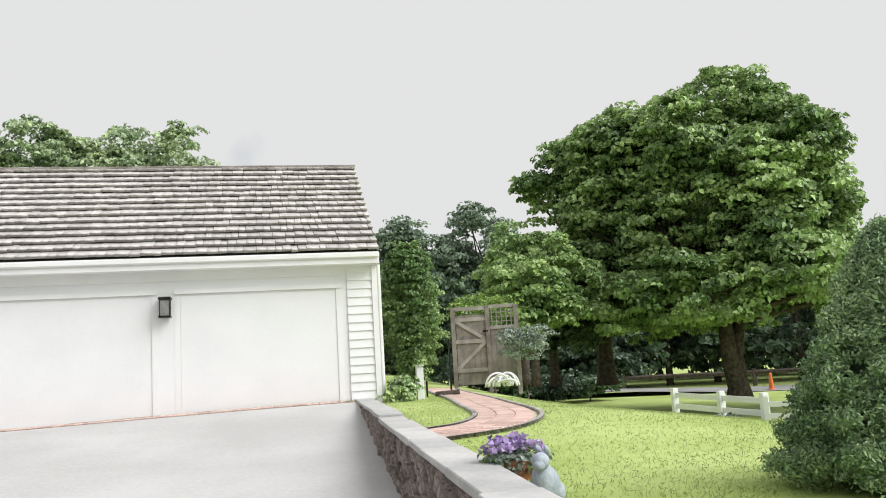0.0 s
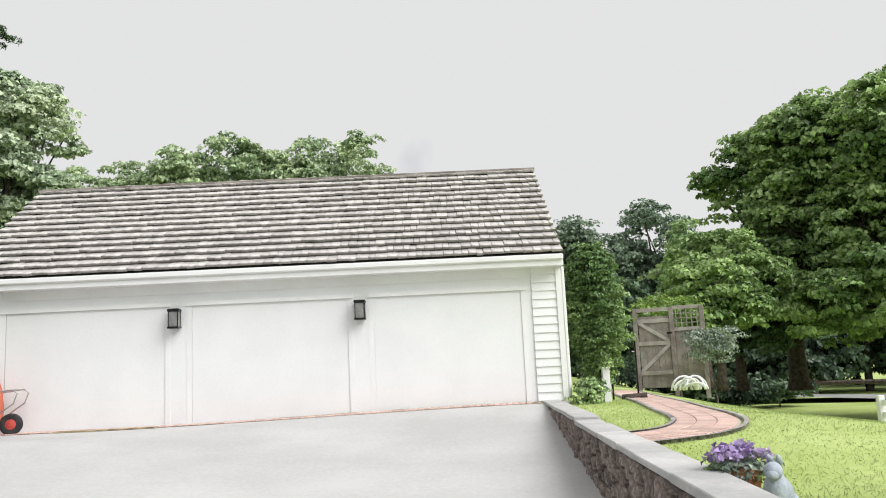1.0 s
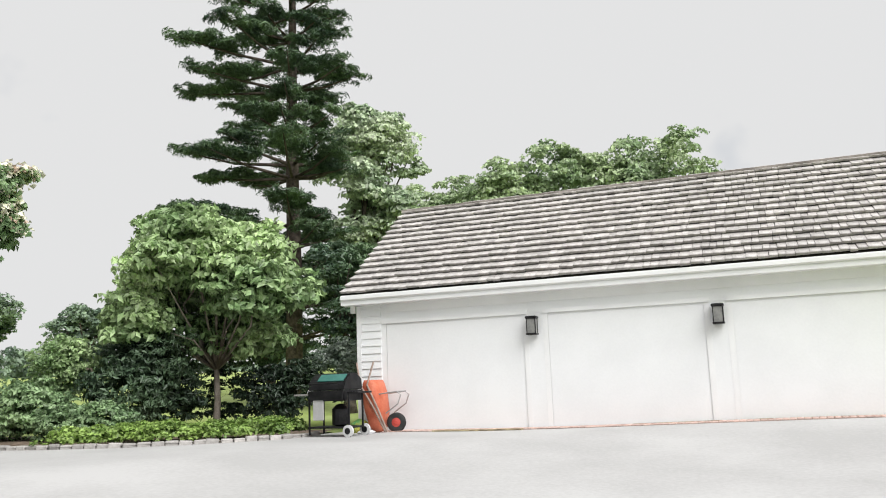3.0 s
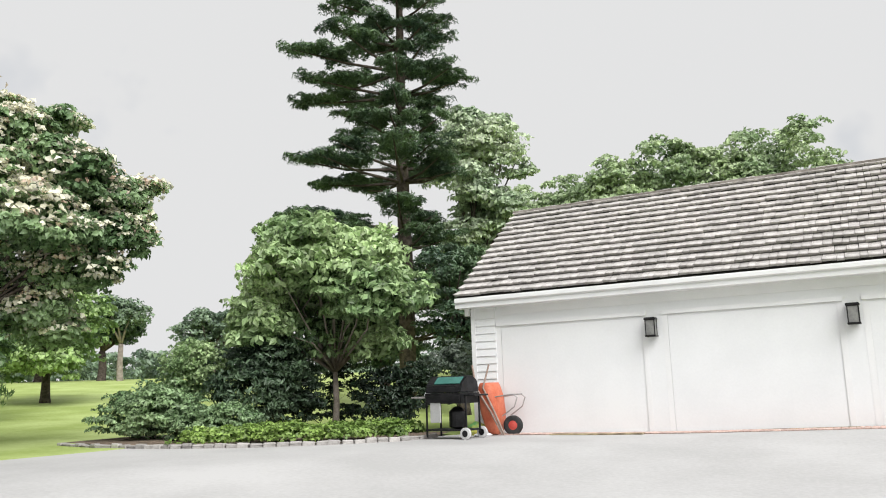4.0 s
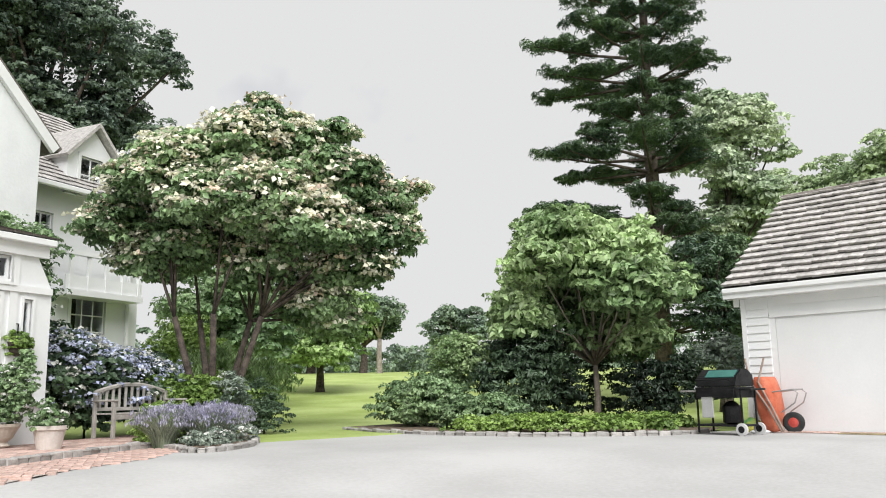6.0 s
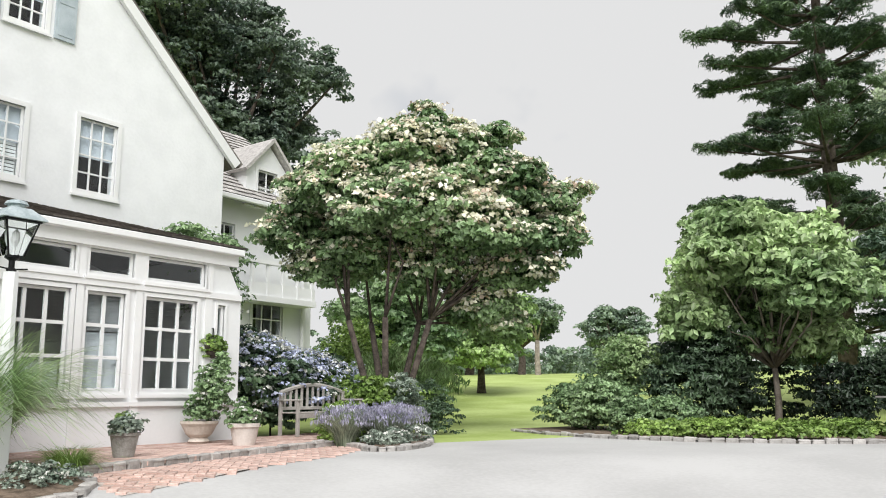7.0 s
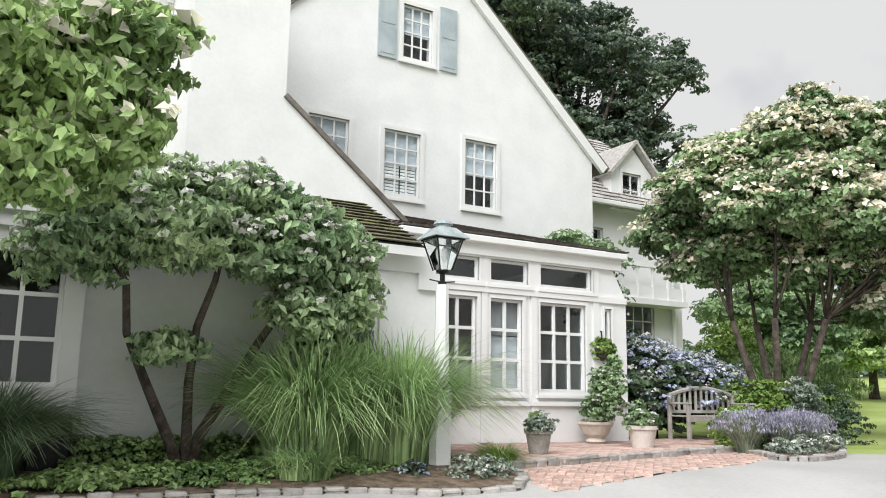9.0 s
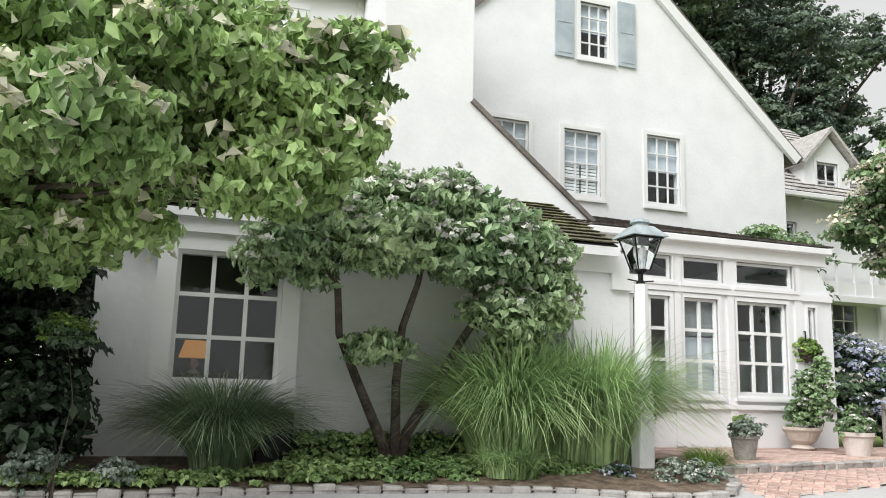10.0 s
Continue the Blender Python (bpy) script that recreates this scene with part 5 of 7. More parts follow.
g = np.random.default_rng(31)
woods("far_woods", "dark woodland edge beyond the maples and the road", [(6 + 3.6 * k + g.uniform(-1, 1), 60 - 2.3 * k + g.uniform(-2, 2), g.uniform(6, 9.5), g.uniform(4.5, 6.5)) for k in range(13)], DARK_LEAF, 32)
woods("far_woods", "low dark thicket closing the view under the trees", [(0 + 5 * k + g.uniform(-1, 1), 74 - 2.6 * k + g.uniform(-2, 2), g.uniform(4.5, 7), g.uniform(7, 9)) for k in range(14)], DARK_LEAF, 36, 0.5, 34, 100)
woods("far_woods", "undergrowth below the maples at the lawn's edge", [(9 + 1.9 * k + g.uniform(-0.5, 0.5), 42 - 1.2 * k + g.uniform(-1, 1), g.uniform(1.3, 2.6), g.uniform(2, 3.2)) for k in range(4)], DARK_LEAF, 33, 0.25, 34, 70)
woods("far_woods", "green treetops showing above the garage roof", [(-14.1, 39.5, 11.4, 4.6), (-17, 38.5, 10.4, 4.6), (-19.6, 38, 9.8, 4.6), (-15.5, 39, 10.9, 4.6), (-12.6, 40, 11.9, 4.6), (-9.0, 40.5, 13.6, 4.8), (-5.7, 41, 14.2, 4.2), (-3.4, 41.5, 13.2, 3.8), (-7.3, 41, 13.0, 4.2), (-18, 38, 9.5, 4.5), (-10.8, 41, 12.6, 4.2)], leaf_mat("pale_far_leaf", (0.26, 0.36, 0.2), (0.52, 0.62, 0.38)), 34, 0.24, 40, 260, 0.5, (0.27, 0.1))
tree("ash_tree", "tall airy light green tree beside the pine", (-15.20, 26.65, 0.40), 0.22, 4, lobe_cloud((-14.42, 26.86, 8.62), (2.2, 1.8, 4.7), 22, 0.95, 35), leaf_mat("ash_leaf", (0.32, 0.42, 0.27), (0.68, 0.76, 0.56)), 760, 34, 0.34, 0.2, 0.13, inner=0.5, fine=2)

# pine: straight trunk, tiers of level boughs
pine = tagged(group_at("pine_tree", Matrix.Translation((-15.17, 22.00, 0.35))), "tall dark pine with layered open branches", "tree")
g = np.random.default_rng(41)
bm = bmesh.new()
tube(bm, [(0, 0, -0.3), (0.05, 0, 4), (-0.05, 0.05, 9), (0.05, 0, 13), (0, 0, 18)], [0.3, 0.25, 0.2, 0.13, 0.03], 10)
pads = []
LEFT = Vector((-0.85, -0.52, 0))
part("trunk", bm, BARK, pine, smooth=True)
TIERS = ((2.4, 1.8, 2.0, 5), (3.4, 2.0, 2.1, 5), (4.5, 2.2, 2.1, 5), (5.4, 2.6, 1.9, 5), (6.1, 4.0, 1.3, 6), (7.7, 4.1, 2.2, 7), (8.15, 3.4, 2.0, 5), (9.2, 2.5, 1.7, 6), (9.9, 2.2, 1.2, 4), (10.7, 3.7, 2.1, 7), (11.6, 3.5, 1.9, 6), (12.5, 1.9, 1.7, 6), (13.4, 2.4, 1.8, 6), (14.4, 1.6, 1.5, 6), (15.4, 1.5, 1.1, 5), (16.3, 0.9, 0.8, 5), (17.2, 0.5, 0.5, 4))
for z, wide, narrow, n in TIERS:
    wide *= 1.12
    for k in range(n):
        a = 2 * math.pi * k / n + g.uniform(-0.3, 0.3) + z * 2.4
        d = Vector((math.cos(a), math.sin(a), 0))
        ln = (narrow + (wide - narrow) * (d.dot(LEFT) + 1) / 2) * g.uniform(0.72, 1.08)
        rise = g.uniform(0.0, 0.22)
        bm = bmesh.new()
        tube(bm, [(0, 0, z - 0.35), d * ln * 0.5 + Vector((0, 0, z - 0.2)), d * ln + Vector((0, 0, z + rise * ln * 0.5))], [0.065, 0.04, 0.012], 6)
        part("bough", bm, BARK, pine, smooth=True)
        m = max(2, int(ln / 0.5))
        for j in range(m):
            f = 0.42 + 0.6 * (j + 0.5) / m
            for side in (-1, 1):
                spread = side * g.uniform(0.1, 0.5) * (1.1 - 0.5 * f)
                c = d * ln * f + Vector((-d.y, d.x, 0)) * spread + Vector((0, 0, z - 0.08 + rise * ln * 0.5 * f + g.uniform(-0.05, 0.12)))
                r = g.uniform(0.3, 0.52)
                pads.append((list(c), [r, r, r * 0.42]))
mesh_ob("crown", crown_mesh("crown", pads, 3600, 44, 0.2, 0.19, 0.03, flat=0.75, up=0.9, inner=0.4, below=-0.3, jitter=0.8), PINE_LEAF, pine)

tree("ornamental_tree", "small bushy tree with fresh green leaves beside the garage", (-12.11, 13.94, 0.0), 0.08, 1.3, lobe_cloud((-11.94, 13.36, 2.95), (2.1, 2.1, 1.85), 30, 0.62, 4, -0.8), LIGHT_LEAF, 2000, 26, 0.25, 0.19, 0.095, bark=BARK_PALE, droop=0.35, fine=2)
dog_lobes = [(list(Vector((-16.40, 7.98, 4.30)) + Vector((0.59, 0.81, 0)) * a * 0.9 + Vector((-0.81, 0.59, 0)) * b + Vector((0, 0, c))), [s * 1.1, s * 1.1, s * 0.75]) for a, b, c, s in ((a, b, c * 0.87 if c > 0.5 else c, s * 0.86) for a, b, c, s in (
    (-3.0, 0.2, 0.0, 0.8), (-2.3, -0.4, 0.75, 0.9), (-2.4, 0.5, -0.7, 0.75), (-1.4, -0.8, 1.3, 0.85), (-1.2, 0.7, 1.7, 0.8), (-0.2, -0.9, 1.7, 0.9), (0.1, 0.3, 2.2, 0.55), (1.0, -0.5, 1.95, 0.6), (1.6, 0.5, 1.6, 0.75),
    (2.0, -0.5, 0.9, 0.9), (2.7, 0.1, 0.5, 0.8), (3.1, 0.0, -0.2, 0.7), (2.2, 0.2, -0.9, 0.85), (1.3, -1.0, -0.2, 1.0), (0.2, -1.2, 0.3, 1.0), (-0.9, -1.1, 0.2, 0.95), (-1.6, 0.1, -0.4, 0.9), (0.6, 0.8, 0.6, 1.0), (1.4, 0.6, -1.6, 0.8), (1.8, 0.9, -2.0, 0.6), (-0.4, 0.9, 0.0, 1.0), (3.3, -0.1, 0.7, 0.35), (0.2, 0.0, -0.9, 0.8), (-0.6, 0.0, 2.55, 0.35), (0.9, 0.2, 2.65, 0.35), (0.2, -0.4, 2.85, 0.3), (1.9, -0.2, 2.3, 0.35), (3.7, 0.0, 0.95, 0.28), (-2.0, 0.0, 1.9, 0.4), (3.6, 0.1, 0.2, 0.25)))]
tree("flowering_dogwood", "multi-stemmed dogwood with cream and blush blossom", (-16.75, 7.45, 0.05), 0.085, 2.3, dog_lobes, DOG_LEAF, 3000, 40, 0.27, 0.145, 0.09, trunks=5, lean=0.9, bend=0.2, inner=0.5, fine=2, flowers=((CREAM_FLOWER, 3000, 9, 0.12), (PINK_FLOWER, 420, 8, 0.11)))
tree("shade_tree", "large dark tree rising behind the house", (-33.39, 9.49, 1.14), 0.45, 6, lobe_cloud((-33.39, 9.57, 13.35), (3.6, 3.6, 4.6), 26, 1.4, 6, -0.9) + lobe_cloud((-32.49, 6.17, 15.66), (3, 3, 3.5), 8, 1.5, 61) + [([-31.47, 12.85, 10.74], [0.9, 0.9, 0.6]), ([-31.26, 13.07, 13.55], [1.0, 1.0, 0.8]), ([-31.50, 11.83, 9.54], [1.1, 1.1, 0.7])], GREY_LEAF, 2300, 40, 0.38, 0.19, 0.12, inner=0.3, fine=2)

# shrub bed beside the drive
def shrub(label, lobes, leaf, n, per, cr, length, width, name="shrub", flowers=(), **kw):
    b = [sum(l[0][i] for l in lobes) / len(lobes) for i in (0, 1)]
    base = (b[0], b[1], ground_z(*b) + 0.02)
    return tree(name, label, base, 0.02, 0.2, lobes, leaf, n, per, cr, length, width, category="shrub", bend=0.08, flowers=flowers, **kw)


shrub("rounded bright green shrub at the drive's edge", [((-15.12, 11.03, 0.45), (0.8, 0.8, 0.5)), ((-14.40, 11.09, 0.60), (0.7, 0.7, 0.55)), ((-14.70, 11.72, 0.70), (0.7, 0.7, 0.5))], DOG_LEAF, 420, 30, 0.16, 0.09, 0.05)
shrub("low green azalea mound along the kerb", [((-13.40, 11.15, 0.35), (0.7, 0.5, 0.38)), ((-12.68, 11.32, 0.35), (0.6, 0.5, 0.35))], DOG_LEAF, 260, 28, 0.14, 0.08, 0.045)
shrub("variegated pale shrub rising behind the azaleas", [((-14.59, 12.12, 1.29), (0.6, 0.6, 0.6)), ((-14.09, 11.99, 1.53), (0.5, 0.5, 0.45)), ((-14.99, 12.45, 1.69), (0.45, 0.45, 0.4))], LIGHT_LEAF, 300, 22, 0.16, 0.1, 0.05)
shrub("dark green rhododendron massed under the small tree", [((-13.15, 12.43, 0.95), (0.9, 0.8, 0.8)), ((-12.74, 12.72, 1.65), (0.7, 0.7, 0.6)), ((-13.74, 13.27, 1.56), (0.8, 0.8, 0.7)), ((-13.02, 13.65, 0.96), (0.7, 0.7, 0.7))], DARK_LEAF, 700, 26, 0.2, 0.12, 0.045, droop=0.4)
shrub("leafy shrub coloured dark for the shade beneath the tree", [((-12.83, 13.44, 0.66), (0.6, 0.6, 0.6)), ((-12.40, 14.65, 0.77), (0.5, 0.5, 0.7))], SHADE_TONED_LEAF, 160, 26, 0.18, 0.11, 0.045)
shrub("shade-coloured dark shrub standing behind the grill", [((-10.78, 13.92, 0.71), (0.6, 0.6, 0.65)), ((-10.27, 14.17, 0.87), (0.55, 0.55, 0.6))], SHADE_TONED_LEAF, 240, 26, 0.18, 0.1, 0.045, droop=0.4)
shrub("pale flowering shrub by the garage corner", [((-10.45, 15.88, 1.07), (0.8, 0.7, 0.7)), ((-9.84, 15.86, 1.47), (0.5, 0.5, 0.4))], SILVER_LEAF, 240, 24, 0.18, 0.1, 0.05)
tree("dark_tree", "dark conifer mass behind the garage corner", (-12.58, 20.85, 0.30), 0.18, 1.2, lobe_cloud((-12.69, 20.86, 3.40), (1.3, 1.3, 2.3), 14, 0.8, 44), PINE_LEAF, 360, 40, 0.34, 0.15, 0.06)
tree("dark_tree", "dark tree behind the small garden tree", (-17.44, 24.26, 0.30), 0.2, 1.2, lobe_cloud((-17.26, 23.95, 3.41), (1.6, 1.6, 2.2), 12, 0.9, 45), DARK_LEAF, 320, 40, 0.4, 0.18, 0.1)
bm_cov = crown_mesh("ivy_cover", [((-12.2 + 0.42 * k, 10.15 + 0.05 * k + 0.03 * k * k, 0.1), (0.42, 0.5, 0.22)) for k in range(8)] + [((-11.6 + 0.5 * k, 11.1 + 0.2 * k, 0.12), (0.45, 0.5, 0.2)) for k in range(5)], 640, 26, 0.14, 0.075, 0.055, up=1.2, below=0.0)
tagged(mesh_ob("ground_cover", bm_cov, YELLOW_LEAF), "yellow-green pachysandra carpet along the kerb", "ground cover", kind="stuff")
bed1 = sheet("shrub_bed", [(-15.9, 10.1), (-14.3, 9.7), (-12.4, 9.7), (-10.9, 10.0), (-9.7, 10.8), (-9.0, 11.5), (-8.8, 12.3), (-9.3, 14.0), (-11.2, 13.9), (-13.5, 13.0), (-15.8, 11.9)], 0.5, lambda x, y: ground_z(x, y) + 0.05, SOIL, "dark mulched shrub bed beside the drive", "bed")

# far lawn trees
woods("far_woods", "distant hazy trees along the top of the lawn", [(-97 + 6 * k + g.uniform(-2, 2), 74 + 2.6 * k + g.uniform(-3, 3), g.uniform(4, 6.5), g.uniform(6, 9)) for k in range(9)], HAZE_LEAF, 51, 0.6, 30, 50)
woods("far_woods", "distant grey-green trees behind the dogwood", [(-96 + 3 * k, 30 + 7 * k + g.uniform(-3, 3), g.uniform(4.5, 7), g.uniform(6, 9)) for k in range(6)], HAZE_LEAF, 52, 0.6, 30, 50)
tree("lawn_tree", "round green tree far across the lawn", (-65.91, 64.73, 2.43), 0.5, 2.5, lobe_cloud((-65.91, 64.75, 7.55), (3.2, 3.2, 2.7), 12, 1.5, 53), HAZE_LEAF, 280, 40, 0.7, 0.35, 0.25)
tree("lawn_tree", "spreading dark tree on the far lawn", (-48.49, 32.41, 1.98), 0.35, 1.6, lobe_cloud((-48.49, 32.23, 4.87), (3.6, 3.6, 1.6), 12, 1.2, 54), DARK_LEAF, 260, 40, 0.6, 0.25, 0.18)
tree("lawn_tree", "dark upright tree beside a bare forked trunk", (-45.54, 34.65, 1.98), 0.3, 2.0, lobe_cloud((-45.32, 35.06, 5.67), (1.9, 1.9, 2.0), 10, 1.0, 55), DARK_LEAF, 220, 40, 0.5, 0.24, 0.17)
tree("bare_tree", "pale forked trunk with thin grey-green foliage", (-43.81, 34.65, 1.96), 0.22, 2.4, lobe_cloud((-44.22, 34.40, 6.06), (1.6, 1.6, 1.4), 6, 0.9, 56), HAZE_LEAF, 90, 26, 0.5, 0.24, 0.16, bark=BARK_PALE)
tree("lawn_tree", "grey-green tree glimpsed behind the dogwood", (-52.11, 29.75, 1.98), 0.3, 1.6, lobe_cloud((-52.10, 29.77, 5.48), (3.8, 3.6, 2.4), 10, 1.4, 57), MAPLE_LEAF, 240, 40, 0.7, 0.28, 0.2)
tree("lawn_tree", "leafy tree filling the gap behind the house", (-26.22, 13.64, 0.48), 0.2, 1.2, lobe_cloud((-26.22, 13.36, 3.31), (2.2, 2.6, 2.2), 12, 1.1, 58), DOG_LEAF, 360, 44, 0.45, 0.18, 0.12)
tree("lawn_tree", "dark leafy tree behind the dogwood stems", (-31.13, 20.51, 0.92), 0.2, 1.2, lobe_cloud((-30.63, 20.00, 3.35), (2.8, 2.8, 1.8), 10, 1.2, 59), MAPLE_LEAF, 300, 40, 0.5, 0.22, 0.15)
shrub("yellow-green shrub beside the rear wing", [((-21.24, 8.80, 1.48), (1.0, 1.0, 1.1)), ((-20.64, 9.69, 1.07), (0.9, 0.9, 0.9)), ((-21.84, 9.45, 2.18), (0.8, 0.8, 0.7))], YELLOW_LEAF, 320, 26, 0.24, 0.12, 0.06)
shrub("olive-green weeping shrub under the dogwood", [((-19.44, 9.02, 1.26), (1.0, 1.0, 0.7)), ((-18.85, 9.51, 0.96), (0.9, 0.9, 0.7))], GRASS_BLADE, 260, 30, 0.2, 0.2, 0.03, droop=1.2)
shrub("dark rounded box shrub beside the lawn", [((-16.16, 8.04, 0.50), (0.45, 0.5, 0.55)), ((-15.87, 8.13, 0.30), (0.4, 0.4, 0.35))], DARK_LEAF, 150, 26, 0.12, 0.06, 0.035)

# hedge and climbing plants at the garage
shrub("dense green clipped hedge against the garage end", [((2.25, 14.0, 1.9), (0.5, 0.65, 0.85)), ((2.35, 14.1, 1.3), (0.5, 0.65, 0.7)), ((2.2, 13.9, 2.35), (0.4, 0.55, 0.4)), ((2.3, 14.1, 0.7), (0.3, 0.5, 0.5))], MAPLE_LEAF, 900, 26, 0.14, 0.065, 0.04, name="hedge")
shrub("low fresh green plants at the hedge's foot", [((1.95, 13.3, 0.2), (0.25, 0.25, 0.25))], LIGHT_LEAF, 60, 16, 0.1, 0.08, 0.05)
shrub("loose bush with pale new leaves before the gate", [((5.45, 17.6, 0.85), (0.45, 0.45, 0.35)), ((5.2, 17.5, 1.1), (0.35, 0.35, 0.25)), ((5.75, 17.5, 1.05), (0.35, 0.35, 0.3))], SILVER_LEAF, 170, 16, 0.16, 0.07, 0.045, inner=0.4)
shrub("yellow-green vine topping the garden fence", [((4.9, 19.4, 1.9), (0.8, 0.4, 0.35)), ((5.5, 19.2, 1.9), (0.5, 0.4, 0.3))], YELLOW_LEAF, 130, 18, 0.16, 0.08, 0.05)
shrub("variegated bush growing against the white fence", [((10.28, 17.74, ground_z(10.28, 17.74) + 0.25), (0.55, 0.55, 0.28)), ((10.49, 16.93, ground_z(10.49, 16.93) + 0.2), (0.4, 0.4, 0.25))], SILVER_LEAF, 150, 20, 0.2, 0.1, 0.06)
shrub("fresh green mound beside the white gate", [((11.18, 14.58, ground_z(11.18, 14.58) + 0.4), (0.9, 0.9, 0.45))], YELLOW_LEAF, 130, 22, 0.2, 0.16, 0.04)
shrub("green creeper climbing over the garage ridge", [((-8.62, 16.83, 4.72), (0.35, 0.4, 0.25)), ((-8.01, 16.91, 4.81), (0.3, 0.3, 0.15))], LIGHT_LEAF, 90, 18, 0.12, 0.08, 0.06)

# cone-shaped spruce on the lawn
cone = tagged(group_at("cone_spruce", Matrix.Translation((2.96, 3.2, -0.05))), "dense conical dwarf spruce standing on the lawn", "conifer")
bm = bmesh.new()
tube(bm, [(0, 0, -0.1), (0, 0, 0.9)], [0.05, 0.02], 8)
part("trunk", bm, BARK, cone)
g = np.random.default_rng(61)
n = 3600
zz = g.uniform(0, 1, n) ** 1.25
ang = g.uniform(0, 2 * math.pi, n)
bump = 1 + 0.08 * np.sin(ang * 5 + zz * 9) + 0.16 * np.sin(ang * 7 - zz * 16) * np.sin(ang * 4 + zz * 27) + g.normal(size=n) * 0.03
rad = 0.56 * (1 - zz) ** 0.72 * bump + 0.015
cc = np.stack([rad * np.cos(ang), rad * np.sin(ang), 0.02 + 1.24 * zz], 1)
dd = np.stack([np.cos(ang), np.sin(ang), np.full(n, 0.45)], 1)
per = 34
off = g.normal(size=(n, per, 3)) * 0.022
nn = dd[:, None] * 0.4 + g.normal(size=(n, per, 3)) * 0.8
mesh_ob("crown", leaf_mesh("crown", (cc[:, None] + off + dd[:, None] * 0.012).reshape(-1, 3), nn.reshape(-1, 3), 0.028, 0.012), CONE_LEAF, cone)
# added solid filler; its dark colour stands for shade between the needles
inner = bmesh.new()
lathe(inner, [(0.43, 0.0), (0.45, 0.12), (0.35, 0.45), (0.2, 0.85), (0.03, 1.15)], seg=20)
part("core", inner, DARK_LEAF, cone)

# short grass blades on the near lawn
g = np.random.default_rng(67)
n = 45000
gxs, gys = g.uniform(1.1, 9.0, n), 3.2 + 11.0 * g.uniform(0, 1, n) ** 1.3
keep = np.array([not any(math.hypot(x - q[0], y - q[1]) < 0.36 for q in path_line[::3]) and x > wall_x(y) + 0.3 for x, y in zip(gxs, gys)])
gxs, gys = gxs[keep], gys[keep]
pos = np.array([(x, y, ground_z(x, y) + 0.012) for x, y in zip(gxs, gys)])
nn = g.normal(size=pos.shape) * np.array([1, 1, 0.15])
tagged(mesh_ob("lawn_blades", leaf_mesh("lawn_blades", pos, nn, 0.03, 0.0045, droop=-0.9), leaf_mat("lawn_blade", (0.265, 0.335, 0.114), (0.500, 0.600, 0.265), scale=1.2, island=0.2)), "short mown grass blades on the near lawn", "grass", kind="stuff")
# ---- before the house ----
def hxy(u, d):
    v = hw(u, d)
    return (v.x, v.y)


KERB = [(4.2, 9.86), (6.2, 10.35), (8.2, 10.85), (9.3, 11.0)]
patio_line = [hxy(*p) for p in KERB + [(10.2, 11.4), (12.2, 12.6), (12.0, 13.4), (8.8, 13.3), (4.3, 13.12), (4.2, 11.9)]]
PATIO_Z = 0.085
patio = sheet("patio", patio_line, 0.6, lambda x, y: PATIO_Z - 0.02, BRICK_BED, "red brick patio before the sun porch", "patio")
apron_line = [hxy(*p) for p in [(4.0, 8.82), (5.6, 9.0), (7.75, 9.5), (9.0, 10.2), (9.2, 10.95), (8.2, 10.83), (6.2, 10.33), (4.2, 9.84)]]
apron = sheet("brick_apron", apron_line, 0.4, lambda x, y: max(drive_z(x, y), -0.2) + 0.006, BRICK_BED, "herringbone red brick apron below the patio kerb", "paving")


def brick_field(outline, zf, angle, herring, seed):
    g = np.random.default_rng(seed)
    c, s = math.cos(angle), math.sin(angle)
    xs = [p[0] * c + p[1] * s for p in outline]
    ys = [-p[0] * s + p[1] * c for p in outline]
    out = []
    if herring:
        w = 0.1025
        for i in range(int(min(xs) / w) - 4, int(max(xs) / w) + 4):
            for j in range(int(min(ys) / w) - 4, int(max(ys) / w) + 4):
                k = (i - j) % 4
                if k == 0:
                    cx, cy, a = (i + 1) * w, (j + 0.5) * w, 0
                elif k == 3:
                    cx, cy, a = (i + 0.5) * w, (j + 1) * w, 90
                else:
                    continue
                out.append((cx, cy, a))
    else:
        y, row = min(ys), 0
        while y < max(ys):
            x = min(xs) - (0.1 if row % 2 else 0)
            while x < max(xs):
                out.append((x, y, 0))
                x += 0.205
            y += 0.103
            row += 1
    ms = []
    for cx, cy, a in out:
        p = (cx * c - cy * s, cx * s + cy * c)
        if inside(p, outline):
            ms.append(Matrix.Translation((p[0], p[1], zf(*p) + g.normal() * 0.0015)) @ pose(0, 0, 0, g.normal() * 0.4, g.normal() * 0.4, math.degrees(angle) + a + g.normal() * 0.6))
    return ms


def sett_shape(l, w, h):
    d = bpy.data.meshes.new("sett")
    bm = bmesh.new()
    box(bm, -l / 2, l / 2, -w / 2, w / 2, -h, 0)
    bmesh.ops.bevel(bm, geom=[e for e in bm.edges if max(v.co.z for v in e.verts) > -0.01], offset=0.014, segments=1, affect="EDGES")
    bm.to_mesh(d)
    bm.free()
    d.materials.append(GRANITE)
    return d


SETT = sett_shape(0.2, 0.11, 0.16)


